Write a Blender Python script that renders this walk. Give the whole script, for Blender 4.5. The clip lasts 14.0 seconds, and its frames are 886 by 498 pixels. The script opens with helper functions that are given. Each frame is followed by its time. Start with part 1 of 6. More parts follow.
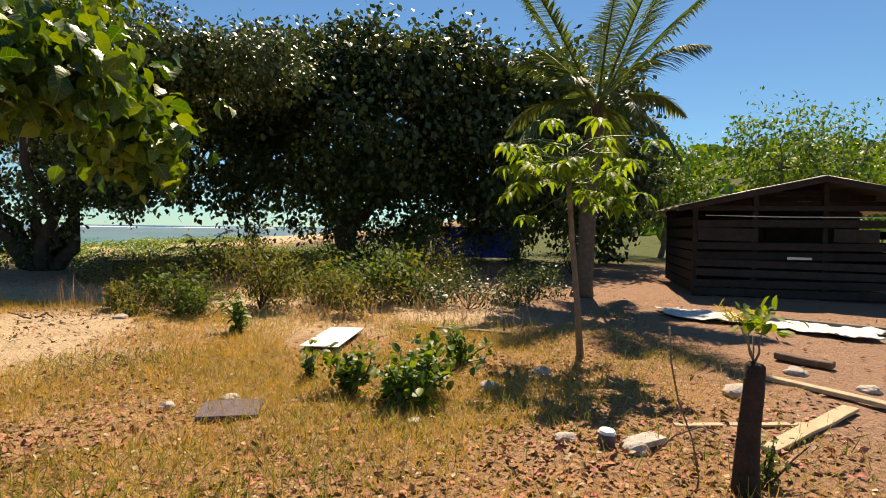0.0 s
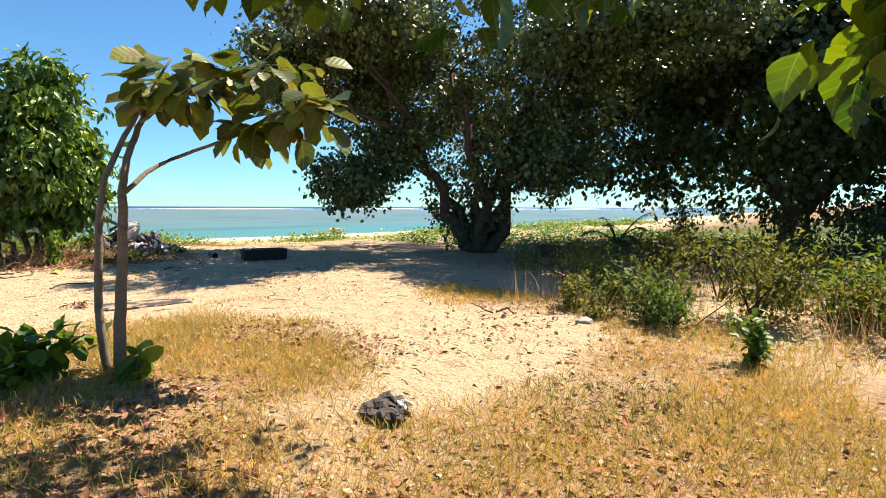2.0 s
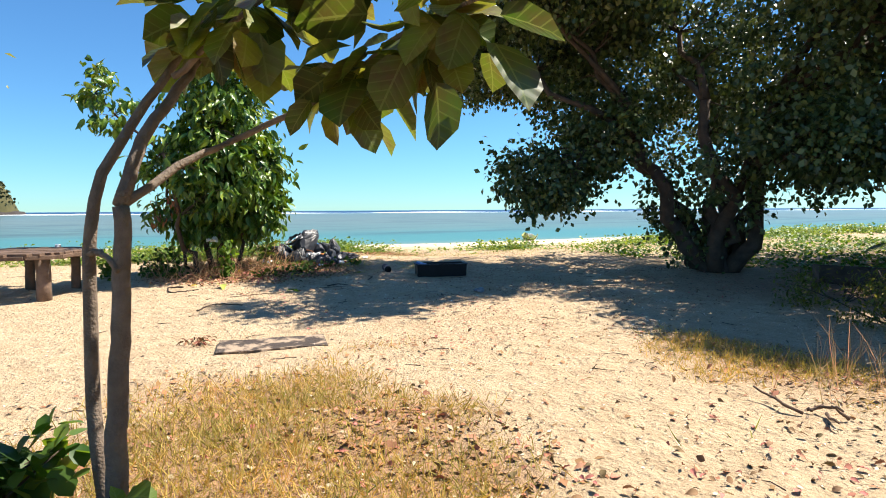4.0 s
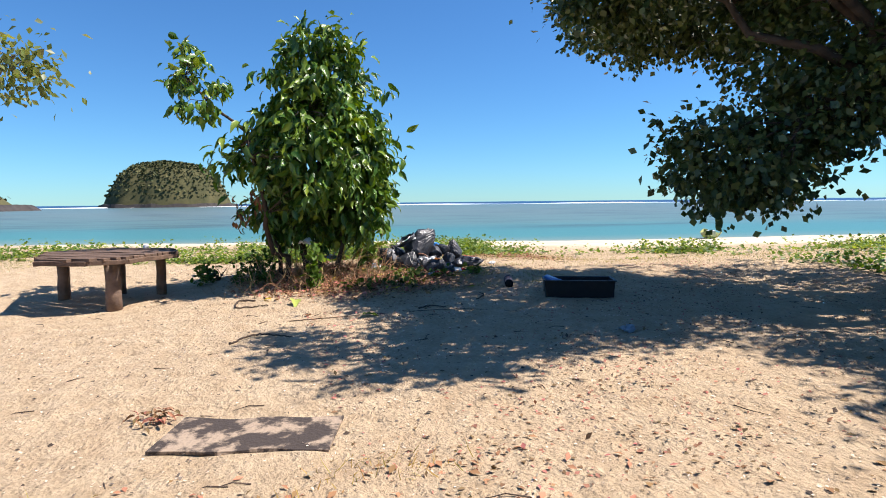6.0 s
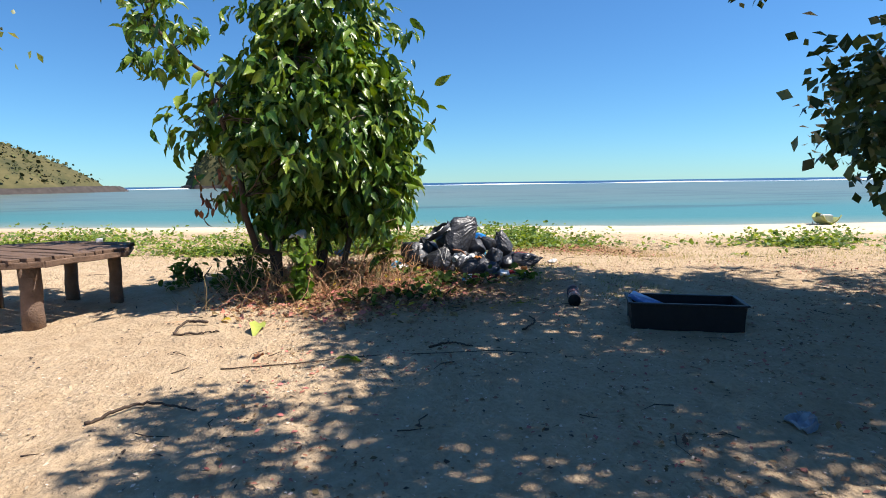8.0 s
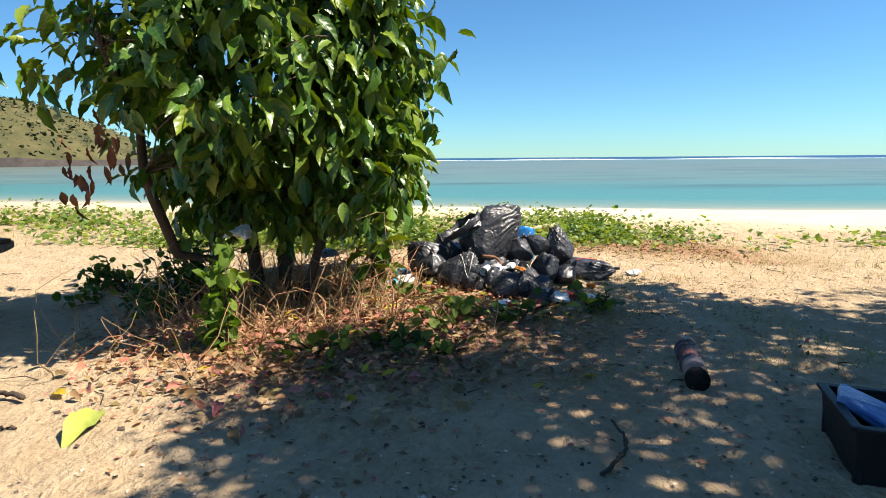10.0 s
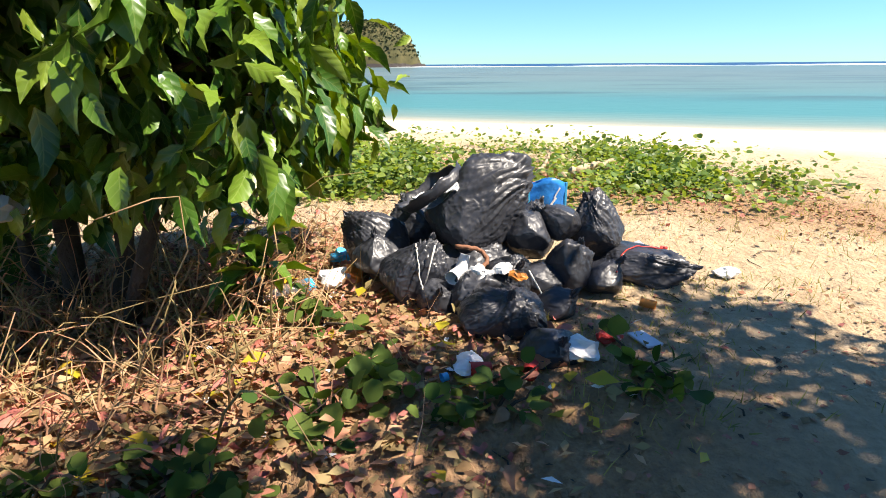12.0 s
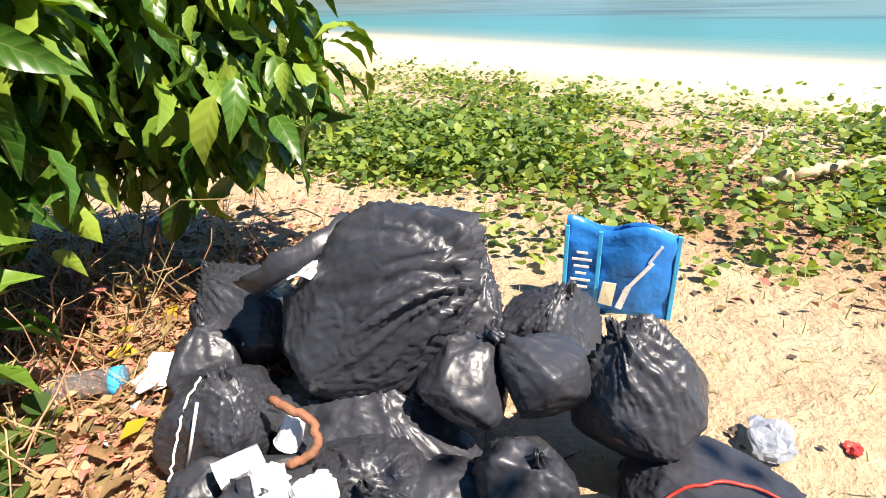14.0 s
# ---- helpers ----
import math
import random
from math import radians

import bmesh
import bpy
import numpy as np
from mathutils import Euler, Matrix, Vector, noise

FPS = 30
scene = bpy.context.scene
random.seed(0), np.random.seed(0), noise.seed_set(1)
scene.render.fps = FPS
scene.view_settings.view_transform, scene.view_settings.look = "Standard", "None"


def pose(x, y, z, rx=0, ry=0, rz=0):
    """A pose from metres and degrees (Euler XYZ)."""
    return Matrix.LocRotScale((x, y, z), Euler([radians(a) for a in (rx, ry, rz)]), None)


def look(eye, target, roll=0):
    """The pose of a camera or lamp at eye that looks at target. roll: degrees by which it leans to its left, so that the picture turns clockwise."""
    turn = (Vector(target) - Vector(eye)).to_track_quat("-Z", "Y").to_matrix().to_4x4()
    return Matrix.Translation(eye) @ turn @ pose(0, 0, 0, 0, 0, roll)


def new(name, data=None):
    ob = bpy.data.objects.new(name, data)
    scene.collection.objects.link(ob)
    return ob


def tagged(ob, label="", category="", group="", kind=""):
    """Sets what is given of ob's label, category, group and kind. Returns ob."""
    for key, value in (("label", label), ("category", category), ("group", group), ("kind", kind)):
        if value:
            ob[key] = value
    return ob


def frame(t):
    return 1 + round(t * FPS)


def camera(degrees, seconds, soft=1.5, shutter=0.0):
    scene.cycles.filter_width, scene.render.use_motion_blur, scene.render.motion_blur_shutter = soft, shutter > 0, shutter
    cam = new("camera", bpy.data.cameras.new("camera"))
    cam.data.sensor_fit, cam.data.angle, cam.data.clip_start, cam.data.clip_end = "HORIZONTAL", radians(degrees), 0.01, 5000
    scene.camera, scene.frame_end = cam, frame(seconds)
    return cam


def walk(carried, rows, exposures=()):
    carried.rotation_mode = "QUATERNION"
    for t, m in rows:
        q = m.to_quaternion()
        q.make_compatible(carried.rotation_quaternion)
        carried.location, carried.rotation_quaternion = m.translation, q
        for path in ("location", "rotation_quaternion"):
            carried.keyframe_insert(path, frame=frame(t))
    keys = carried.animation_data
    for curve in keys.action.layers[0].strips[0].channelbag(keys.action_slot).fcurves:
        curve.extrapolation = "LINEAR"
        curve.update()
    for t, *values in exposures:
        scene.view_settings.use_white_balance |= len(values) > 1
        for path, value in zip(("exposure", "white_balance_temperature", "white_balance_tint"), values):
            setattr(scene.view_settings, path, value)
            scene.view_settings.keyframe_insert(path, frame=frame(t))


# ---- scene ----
cam = camera(75.8, 14.0, soft=1.0)
# seconds, x, y, z, yaw, pitch, roll
ROWS = [
    (0, 0.012, -0.047, 1.493, -0.03, -2.02, -0.77),
    (0.5, -0.446, 0.371, 1.524, 13.88, -2.11, -0.51),
    (1, -0.952, 0.758, 1.558, 23.73, -3.01, -0.4),
    (1.5, -1.468, 1.344, 1.512, 31.54, -3.41, -0.18),
    (2, -2.09, 1.858, 1.509, 36.69, -4.23, -0.18),
    (2.5, -2.624, 2.374, 1.494, 41.55, -3.91, -0.16),
    (3, -3.216, 2.892, 1.478, 46.48, -3.14, -0.13),
    (3.5, -3.727, 3.366, 1.548, 51.93, -3.35, 0.13),
    (4, -4.203, 3.952, 1.575, 56.06, -3.94, 0.32),
    (6.5, -7.142, 6.454, 1.672, 75.25, -5.13, 0.68),
    (7, -7.788, 6.824, 1.663, 76.85, -5.74, 0.81),
    (9.5, -11.597, 7.876, 1.614, 82.96, -8.25, 0.53),
    (10, -12.287, 8.169, 1.599, 84.63, -9.09, 0.45),
    (10.5, -12.996, 8.423, 1.609, 86.74, -9.73, 0.38),
    (11, -13.603, 8.646, 1.619, 88.78, -10.65, 0.54),
    (11.5, -14.253, 8.939, 1.621, 89.59, -13.81, 0.61),
    (12, -14.893, 9.134, 1.623, 91.11, -18, 0.4),
    (12.5, -15.529, 9.503, 1.602, 94.42, -20.95, 0.38),
    (13, -16.185, 9.731, 1.65, 102.04, -23.04, 0.4),
    (13.5, -16.739, 10.002, 1.674, 109.92, -24.48, 0.88),
    (14, -17.25, 10.251, 1.66, 117.51, -24.52, 1.61),
]
walk(cam, [(t, pose(x, y, z, 90 + pitch, roll, yaw)) for t, x, y, z, yaw, pitch, roll in ROWS],
     exposures=[(0, 0.72, 8600, 15), (0.5, 0.85, 8000, 13), (1, 1.05, 7600, 12), (2, 1.22, 7300, 10), (4, 1.15, 6700, 10), (6.5, 0.82, 6250, 16), (7, 0.82, 6250, 16), (9.5, 0.95, 6900, 10), (11, 1.15, 7000, 11), (12.5, 1.3, 7000, 14), (14, 1.35, 6900, 15)])

# ---- light ----
SUN_DIR = Vector((0.2, 0.98, 0.0)).normalized()
SUN_ELEV = radians(56)
world = bpy.data.worlds.new("world")
scene.world = world
world.use_nodes = True
wn = world.node_tree
sky = wn.nodes.new("ShaderNodeTexSky")
sky.sky_type = "NISHITA"
sky.sun_disc = False
sky.sun_elevation = SUN_ELEV
sky.sun_rotation = math.atan2(SUN_DIR.x, SUN_DIR.y)
sky.air_density, sky.dust_density, sky.ozone_density = 1.0, 0.0, 2.0
wn.nodes["Background"].inputs["Strength"].default_value = 0.059
tint = wn.nodes.new("ShaderNodeMix")
tint.data_type, tint.blend_type = "RGBA", "MULTIPLY"
tint.inputs[0].default_value = 1.0
tint.inputs[7].default_value = (0.52, 0.98, 1.36, 1)
wn.links.new(sky.outputs["Color"], tint.inputs[6])
wn.links.new(tint.outputs[2], wn.nodes["Background"].inputs["Color"])
sun = new("sun", bpy.data.lights.new("sun", "SUN"))
sun.data.energy, sun.data.angle, sun.data.color = 5.0, radians(0.55), (1.0, 0.94, 0.84)
to_sun = Vector((SUN_DIR.x * math.cos(SUN_ELEV), SUN_DIR.y * math.cos(SUN_ELEV), math.sin(SUN_ELEV)))
sun.matrix_world = look(to_sun * 50, (0, 0, 0))

# ---- materials ----
def material(name, colour, rough=0.8, vary=0.25, scale=6.0, bump=0.3, bump_scale=60.0, metal=0.0, second=None, island=0.0, translucent=0.0, spec=0.3, coat=0.0, objrand=0.0, veins=False):
    """Procedural surface: two scales of colour variation, fine relief, optional per-island tint and translucency."""
    m = bpy.data.materials.new(name)
    m.use_nodes = True
    nt = m.node_tree
    nodes, links = nt.nodes, nt.links
    bsdf = nodes["Principled BSDF"]
    bsdf.inputs["Roughness"].default_value = rough
    bsdf.inputs["Metallic"].default_value = metal
    bsdf.inputs["Specular IOR Level"].default_value = spec
    bsdf.inputs["Coat Weight"].default_value = coat
    co = nodes.new("ShaderNodeTexCoord")
    big = nodes.new("ShaderNodeTexNoise")
    big.inputs["Scale"].default_value = scale
    big.inputs["Detail"].default_value = 6
    big.inputs["Roughness"].default_value = 0.65
    links.new(co.outputs["Object"], big.inputs["Vector"])
    ramp = nodes.new("ShaderNodeValToRGB")
    second = second or tuple(c * (1 - vary) for c in colour)
    ramp.color_ramp.elements[0].color = (*second, 1)
    ramp.color_ramp.elements[1].color = (*[min(1, c * (1 + vary * 0.6)) for c in colour], 1)
    ramp.color_ramp.elements[0].position, ramp.color_ramp.elements[1].position = 0.3, 0.7
    links.new(big.outputs["Fac"], ramp.inputs["Fac"])
    out = ramp.outputs["Color"]
    for amount, kind in ((island, "g"), (objrand, "o")):
        if amount:
            src = nodes.new("ShaderNodeNewGeometry" if kind == "g" else "ShaderNodeObjectInfo")
            hsv = nodes.new("ShaderNodeHueSaturation")
            rng = nodes.new("ShaderNodeMapRange")
            rng.inputs["To Min"].default_value, rng.inputs["To Max"].default_value = 1 - amount, 1 + amount
            links.new(src.outputs["Random Per Island" if kind == "g" else "Random"], rng.inputs["Value"])
            links.new(rng.outputs["Result"], hsv.inputs["Value"])
            rng2 = nodes.new("ShaderNodeMapRange")
            rng2.inputs["To Min"].default_value, rng2.inputs["To Max"].default_value = 0.5 + amount * 0.07, 0.5 - amount * 0.07
            links.new(src.outputs["Random Per Island" if kind == "g" else "Random"], rng2.inputs["Value"])
            links.new(rng2.outputs["Result"], hsv.inputs["Hue"])
            links.new(out, hsv.inputs["Color"])
            out = hsv.outputs["Color"]
    if veins:
        la, lc = nodes.new("ShaderNodeAttribute"), nodes.new("ShaderNodeAttribute")
        la.attribute_name, lc.attribute_name = "leaf_along", "leaf_across"

        def calc(op, a, b=0.0, c=0.0):
            x = nodes.new("ShaderNodeMath")
            x.operation = op
            for i, v in enumerate((a, b, c)):
                if isinstance(v, (int, float)):
                    x.inputs[i].default_value = v
                else:
                    links.new(v, x.inputs[i])
            return x.outputs[0]

        across = calc("ABSOLUTE", lc.outputs["Fac"])
        side = calc("SINE", calc("MULTIPLY", calc("SUBTRACT", la.outputs["Fac"], calc("MULTIPLY", across, 0.55)), 34.0))
        line = calc("MAXIMUM", calc("LESS_THAN", across, 0.022), calc("MULTIPLY", calc("GREATER_THAN", side, 0.9), 0.55))
        pale = nodes.new("ShaderNodeMix")
        pale.data_type = "RGBA"
        links.new(calc("MULTIPLY", line, 0.22), pale.inputs[0])
        links.new(out, pale.inputs[6])
        pale.inputs[7].default_value = (0.3, 0.36, 0.12, 1)
        out = pale.outputs[2]
        vb = nodes.new("ShaderNodeBump")
        vb.inputs["Strength"].default_value, vb.inputs["Distance"].default_value = 0.14, 0.006
        links.new(calc("ADD", side, calc("MULTIPLY", across, 5.0)), vb.inputs["Height"])
        links.new(vb.outputs["Normal"], bsdf.inputs["Normal"])
    links.new(out, bsdf.inputs["Base Color"])
    if bump:
        fine = nodes.new("ShaderNodeTexNoise")
        fine.inputs["Scale"].default_value = bump_scale
        fine.inputs["Detail"].default_value = 4
        links.new(co.outputs["Object"], fine.inputs["Vector"])
        bp = nodes.new("ShaderNodeBump")
        bp.inputs["Strength"].default_value = bump
        bp.inputs["Distance"].default_value = 0.02
        links.new(fine.outputs["Fac"], bp.inputs["Height"])
        links.new(bp.outputs["Normal"], bsdf.inputs["Normal"])
    if translucent:
        tr = nodes.new("ShaderNodeBsdfTranslucent")
        hs = nodes.new("ShaderNodeHueSaturation")
        hs.inputs["Hue"].default_value, hs.inputs["Saturation"].default_value, hs.inputs["Value"].default_value = 0.48, 1.15, 2.2
        links.new(out, hs.inputs["Color"])
        links.new(hs.outputs["Color"], tr.inputs["Color"])
        mix = nodes.new("ShaderNodeMixShader")
        mix.inputs["Fac"].default_value = translucent
        links.new(bsdf.outputs["BSDF"], mix.inputs[1])
        links.new(tr.outputs["BSDF"], mix.inputs[2])
        links.new(mix.outputs["Shader"], nodes["Material Output"].inputs["Surface"])
    return m


LEAF_DARK = material("leaf_dark", (0.045, 0.075, 0.018), 0.46, island=0.6, bump=0, scale=0.6, translucent=0.14, spec=0.5)
LEAF_BEACH = material("leaf_beach", (0.075, 0.11, 0.03), 0.4, island=0.6, bump=0, scale=0.6, translucent=0.1, spec=0.55)
LEAF_MID = material("leaf_mid", (0.08, 0.15, 0.025), 0.48, island=0.45, bump=0, scale=0.8, translucent=0.32, spec=0.35)
LEAF_BRIGHT = material("leaf_bright", (0.11, 0.19, 0.03), 0.5, island=0.4, bump=0, scale=1.2, translucent=0.4, spec=0.2, veins=True)
LEAF_LIMB = material("leaf_limb", (0.065, 0.13, 0.018), 0.4, island=0.6, bump=0, scale=1.2, translucent=0.28, spec=0.4, veins=True)
LEAF_NONI = material("leaf_noni", (0.09, 0.175, 0.02), 0.34, island=0.6, bump=0, scale=2.0, translucent=0.12, spec=0.42, veins=True)
LEAF_YELLOW = material("leaf_yellow", (0.45, 0.36, 0.03), 0.5, island=0.3, bump=0, scale=2.0, translucent=0.25)
LEAF_BROWN = material("leaf_brown", (0.2, 0.095, 0.04), 0.7, island=0.5, bump=0, scale=3.0, translucent=0.1)
LEAF_BUSH = material("leaf_bush", (0.07, 0.12, 0.025), 0.65, spec=0.15, island=0.5, bump=0, scale=2.0, translucent=0.3)
LEAF_SAP = material("leaf_sapling", (0.075, 0.135, 0.02), 0.45, island=0.6, bump=0, scale=5.0, second=(0.095, 0.07, 0.025), translucent=0.26, spec=0.4, veins=True)
LEAF_WEED = material("leaf_weed", (0.13, 0.14, 0.03), 0.65, spec=0.15, island=0.5, bump=0, scale=2.0, translucent=0.3)
LEAF_CREEP = material("leaf_creeper", (0.14, 0.21, 0.04), 0.45, island=0.45, bump=0, scale=1.2, translucent=0.3)
LEAF_PALM = material("leaf_palm", (0.085, 0.13, 0.035), 0.45, island=0.35, bump=0, scale=2.0, translucent=0.25)
BARK = material("bark", (0.085, 0.06, 0.044), 0.9, 0.4, 5, 0.8, 40)
BARK_GREY = material("bark_grey", (0.2, 0.155, 0.12), 0.85, 0.35, 8, 0.6, 60)
BARK_PALM = material("bark_palm", (0.13, 0.098, 0.07), 0.9, 0.4, 9, 0.7, 25)
DRY_GRASS = material("dry_grass", (0.43, 0.32, 0.09), 0.8, island=0.4, bump=0, scale=0.9, second=(0.28, 0.25, 0.07), translucent=0.25)
GREEN_GRASS = material("green_grass", (0.15, 0.18, 0.04), 0.7, island=0.4, bump=0, scale=0.8, translucent=0.3)
LITTER = material("litter", (0.34, 0.18, 0.08), 0.8, island=0.38, bump=0, scale=2.0)
LITTER_MIX = material("litter_mix", (0.36, 0.19, 0.1), 0.75, island=0.62, bump=0, scale=9.0, second=(0.2, 0.09, 0.05))
GRASS_MIX = material("sand_grass", (0.3, 0.27, 0.08), 0.75, island=0.5, bump=0, scale=1.5, second=(0.2, 0.22, 0.06), translucent=0.25)
CHIP = material("coral_chip", (0.68, 0.55, 0.4), 0.9, island=0.35, bump=0, scale=3.0)
WOOD_OLD = material("wood_old", (0.15, 0.095, 0.065), 0.8, 0.45, 9, 0.6, 50)
WOOD_PALE = material("wood_pale", (0.46, 0.36, 0.23), 0.8, 0.25, 7, 0.4, 50)
STRAW = material("straw", (0.46, 0.33, 0.17), 0.8, island=0.45, bump=0, scale=2.0, second=(0.3, 0.19, 0.09), translucent=0.2)
PLANK_SAND = material("sanded_plank", (0.05, 0.038, 0.032), 0.9, 0.3, 3.5, 0.6, 40, second=(0.36, 0.27, 0.19))
for nd in PLANK_SAND.node_tree.nodes:
    if nd.bl_idname == "ShaderNodeValToRGB":
        nd.color_ramp.elements[0].position, nd.color_ramp.elements[1].position = 0.44, 0.52
WOOD_GREY = material("wood_grey", (0.2, 0.17, 0.14), 0.85, 0.3, 7, 0.5, 50, objrand=0.2)


# ---- mesh helpers ----
def mesh_from(name, verts, faces, mat, smooth=False):
    me = bpy.data.meshes.new(name)
    me.from_pydata([tuple(map(float, v)) for v in verts], [], [tuple(map(int, f)) for f in faces])
    me.materials.append(mat)
    if smooth:
        me.shade_smooth()
    me.update()
    return me


def part(name, data, material_, parent, label="", kind=""):
    """Links a bmesh or a mesh as one object under a thing or a part."""
    if isinstance(data, bmesh.types.BMesh):
        me = bpy.data.meshes.new(name)
        data.to_mesh(me)
        data.free()
        me.materials.append(material_)
    else:
        me = data
    ob = new(name, me)
    ob.parent = parent
    if label or kind:
        tagged(ob, label, kind=kind)
    return ob


def thing(name, x, y, z, label, category, group="", turn=0.0, kind=""):
    ob = new(name)
    ob.empty_display_size = 0.2
    ob.matrix_basis = pose(x, y, z, 0, 0, turn)
    return tagged(ob, label, category, group, kind)


def box_bm(sx, sy, sz, at=(0, 0, 0), bevel=0.01, turn=(0, 0, 0)):
    bm = bmesh.new()
    bmesh.ops.create_cube(bm, size=1, matrix=pose(*at, *turn) @ Matrix.Diagonal((sx, sy, sz, 1)))
    if bevel:
        bmesh.ops.bevel(bm, geom=bm.edges[:], offset=min(bevel, sx * 0.3, sy * 0.3, sz * 0.3), segments=2, profile=0.6, affect="EDGES")
    return bm


def tube_arrays(paths, sides=6):
    """Tubes along (points, radii) paths, as one list of verts and faces."""
    verts, faces = [], []
    ang = np.linspace(0, 2 * np.pi, sides, endpoint=False)
    for pts, rad in paths:
        pts = np.asarray(pts, float)
        rad = np.asarray(rad, float)
        d = np.gradient(pts, axis=0)
        d /= np.linalg.norm(d, axis=1)[:, None] + 1e-9
        ref = np.array([0.13, 0.97, 0.2]) if abs(d[0, 1]) < 0.8 else np.array([0.97, 0.1, 0.2])
        u = np.cross(d, ref)
        u /= np.linalg.norm(u, axis=1)[:, None] + 1e-9
        w = np.cross(d, u)
        base = len(verts)
        ring = pts[:, None, :] + rad[:, None, None] * (np.cos(ang)[None, :, None] * u[:, None, :] + np.sin(ang)[None, :, None] * w[:, None, :])
        verts.extend(ring.reshape(-1, 3).tolist())
        n = len(pts)
        for i in range(n - 1):
            for j in range(sides):
                k = (j + 1) % sides
                faces.append((base + i * sides + j, base + i * sides + k, base + (i + 1) * sides + k, base + (i + 1) * sides + j))
        faces.append(tuple(base + j for j in range(sides))[::-1])
        faces.append(tuple(base + (n - 1) * sides + j for j in range(sides)))
    return verts, faces


def tubes(name, paths, mat, sides=6):
    v, f = tube_arrays(paths, sides)
    return mesh_from(name, v, f, mat, True)


# leaf outlines: verts (along, across, up), faces
def leaf_template(kind):
    if kind == "small":
        v = [(0, 0, 0), (0.5, 0.5, 0.06), (1, 0, -0.08), (0.5, -0.5, 0.06), (0.5, 0, 0)]
        f = [(0, 4, 1), (4, 2, 1), (0, 3, 4), (4, 3, 2)]
    elif kind == "blade":
        v = [(0, 0.5, 0), (0, -0.5, 0), (0.55, 0.35, 0.0), (0.55, -0.35, 0.0), (1, 0, -0.14)]
        f = [(0, 1, 3, 2), (2, 3, 4)]
    elif kind == "round":
        v = [(0, 0, 0), (0.1, 0.34, 0.05), (0.4, 0.52, 0.09), (0.75, 0.42, 0.04), (1, 0, -0.1), (0.75, -0.42, 0.04), (0.4, -0.52, 0.09), (0.1, -0.34, 0.05), (0.4, 0, 0), (0.75, 0, -0.03)]
        f = [(0, 8, 2, 1), (8, 9, 3, 2), (9, 4, 3), (0, 7, 6, 8), (8, 6, 5, 9), (9, 5, 4)]
    else:
        v = [(0, 0, 0), (0.16, 0.28, 0.11), (0.4, 0.46, 0.11), (0.7, 0.32, -0.01), (1, 0, -0.34), (0.7, -0.36, 0.01), (0.4, -0.5, 0.08), (0.16, -0.3, 0.1), (0.16, 0, 0.03), (0.4, 0, 0.0), (0.7, 0, -0.13),
             (0.28, 0.42, 0.06), (0.55, 0.42, 0.0), (0.28, -0.44, 0.05), (0.55, -0.45, 0.02)]
        f = [(0, 8, 1), (8, 9, 11, 1), (9, 2, 11), (9, 12, 2), (9, 10, 3, 12), (10, 4, 3), (0, 7, 8), (8, 7, 13, 9), (9, 13, 6), (9, 6, 14), (9, 14, 5, 10), (10, 5, 4)]
    return np.array(v, float), f


def leaf_mesh(name, pos, along, up, length, width, mat, kind="small"):
    """One mesh of many leaves: positions, directions, rough normals, lengths and widths."""
    tv, tf = leaf_template(kind)
    pos, along, up = (np.asarray(a, float) for a in (pos, along, up))
    n = len(pos)
    length = np.broadcast_to(np.asarray(length, float), (n,))
    width = np.broadcast_to(np.asarray(width, float), (n,))
    along = along / (np.linalg.norm(along, axis=1)[:, None] + 1e-9)
    side = np.cross(up, along)
    side /= np.linalg.norm(side, axis=1)[:, None] + 1e-9
    nor = np.cross(along, side)
    v = pos[:, None, :] + (tv[None, :, 0:1] * length[:, None, None]) * along[:, None, :] + (tv[None, :, 1:2] * width[:, None, None]) * side[:, None, :] + (tv[None, :, 2:3] * length[:, None, None]) * nor[:, None, :]
    v = v.reshape(-1, 3)
    k = len(tv)
    me = bpy.data.meshes.new(name)
    sizes = np.array([len(x) for x in tf])
    flat = np.concatenate([np.array(x) for x in tf])
    loops = (flat[None, :] + k * np.arange(n)[:, None]).reshape(-1)
    tot = np.tile(sizes, n)
    starts = np.concatenate(([0], np.cumsum(tot)[:-1]))
    me.vertices.add(len(v))
    me.vertices.foreach_set("co", v.astype(np.float32).reshape(-1))
    me.loops.add(len(loops))
    me.loops.foreach_set("vertex_index", loops.astype(np.int32))
    me.polygons.add(len(tot))
    me.polygons.foreach_set("loop_start", starts.astype(np.int32))
    me.materials.append(mat)
    me.update(calc_edges=True)
    me.validate()
    if kind in ("round", "big"):
        me.shade_smooth()
        for nm, col in (("leaf_along", 0), ("leaf_across", 1)):
            at = me.attributes.new(nm, "FLOAT", "POINT")
            at.data.foreach_set("value", np.tile(tv[:, col], n).astype(np.float32))
    return me


rng = np.random.default_rng(7)


def flowing(pts, n=24, wob=0.0):
    """A smooth curve through a few points."""
    p = np.asarray(pts, float)
    q = np.vstack([2 * p[0] - p[1], p, 2 * p[-1] - p[-2]])
    out_ = []
    for s in np.linspace(0, len(p) - 1.0001, n):
        i, t = int(s), s - int(s)
        a, b, c, d = q[i:i + 4]
        out_.append(0.5 * (2 * b + (c - a) * t + (2 * a - 5 * b + 4 * c - d) * t * t + (3 * b - a - 3 * c + d) * t ** 3))
    return np.array(out_) + rng.normal(size=(n, p.shape[1])) * wob


def unit(n):
    v = rng.normal(size=(n, 3))
    return v / np.linalg.norm(v, axis=1)[:, None]


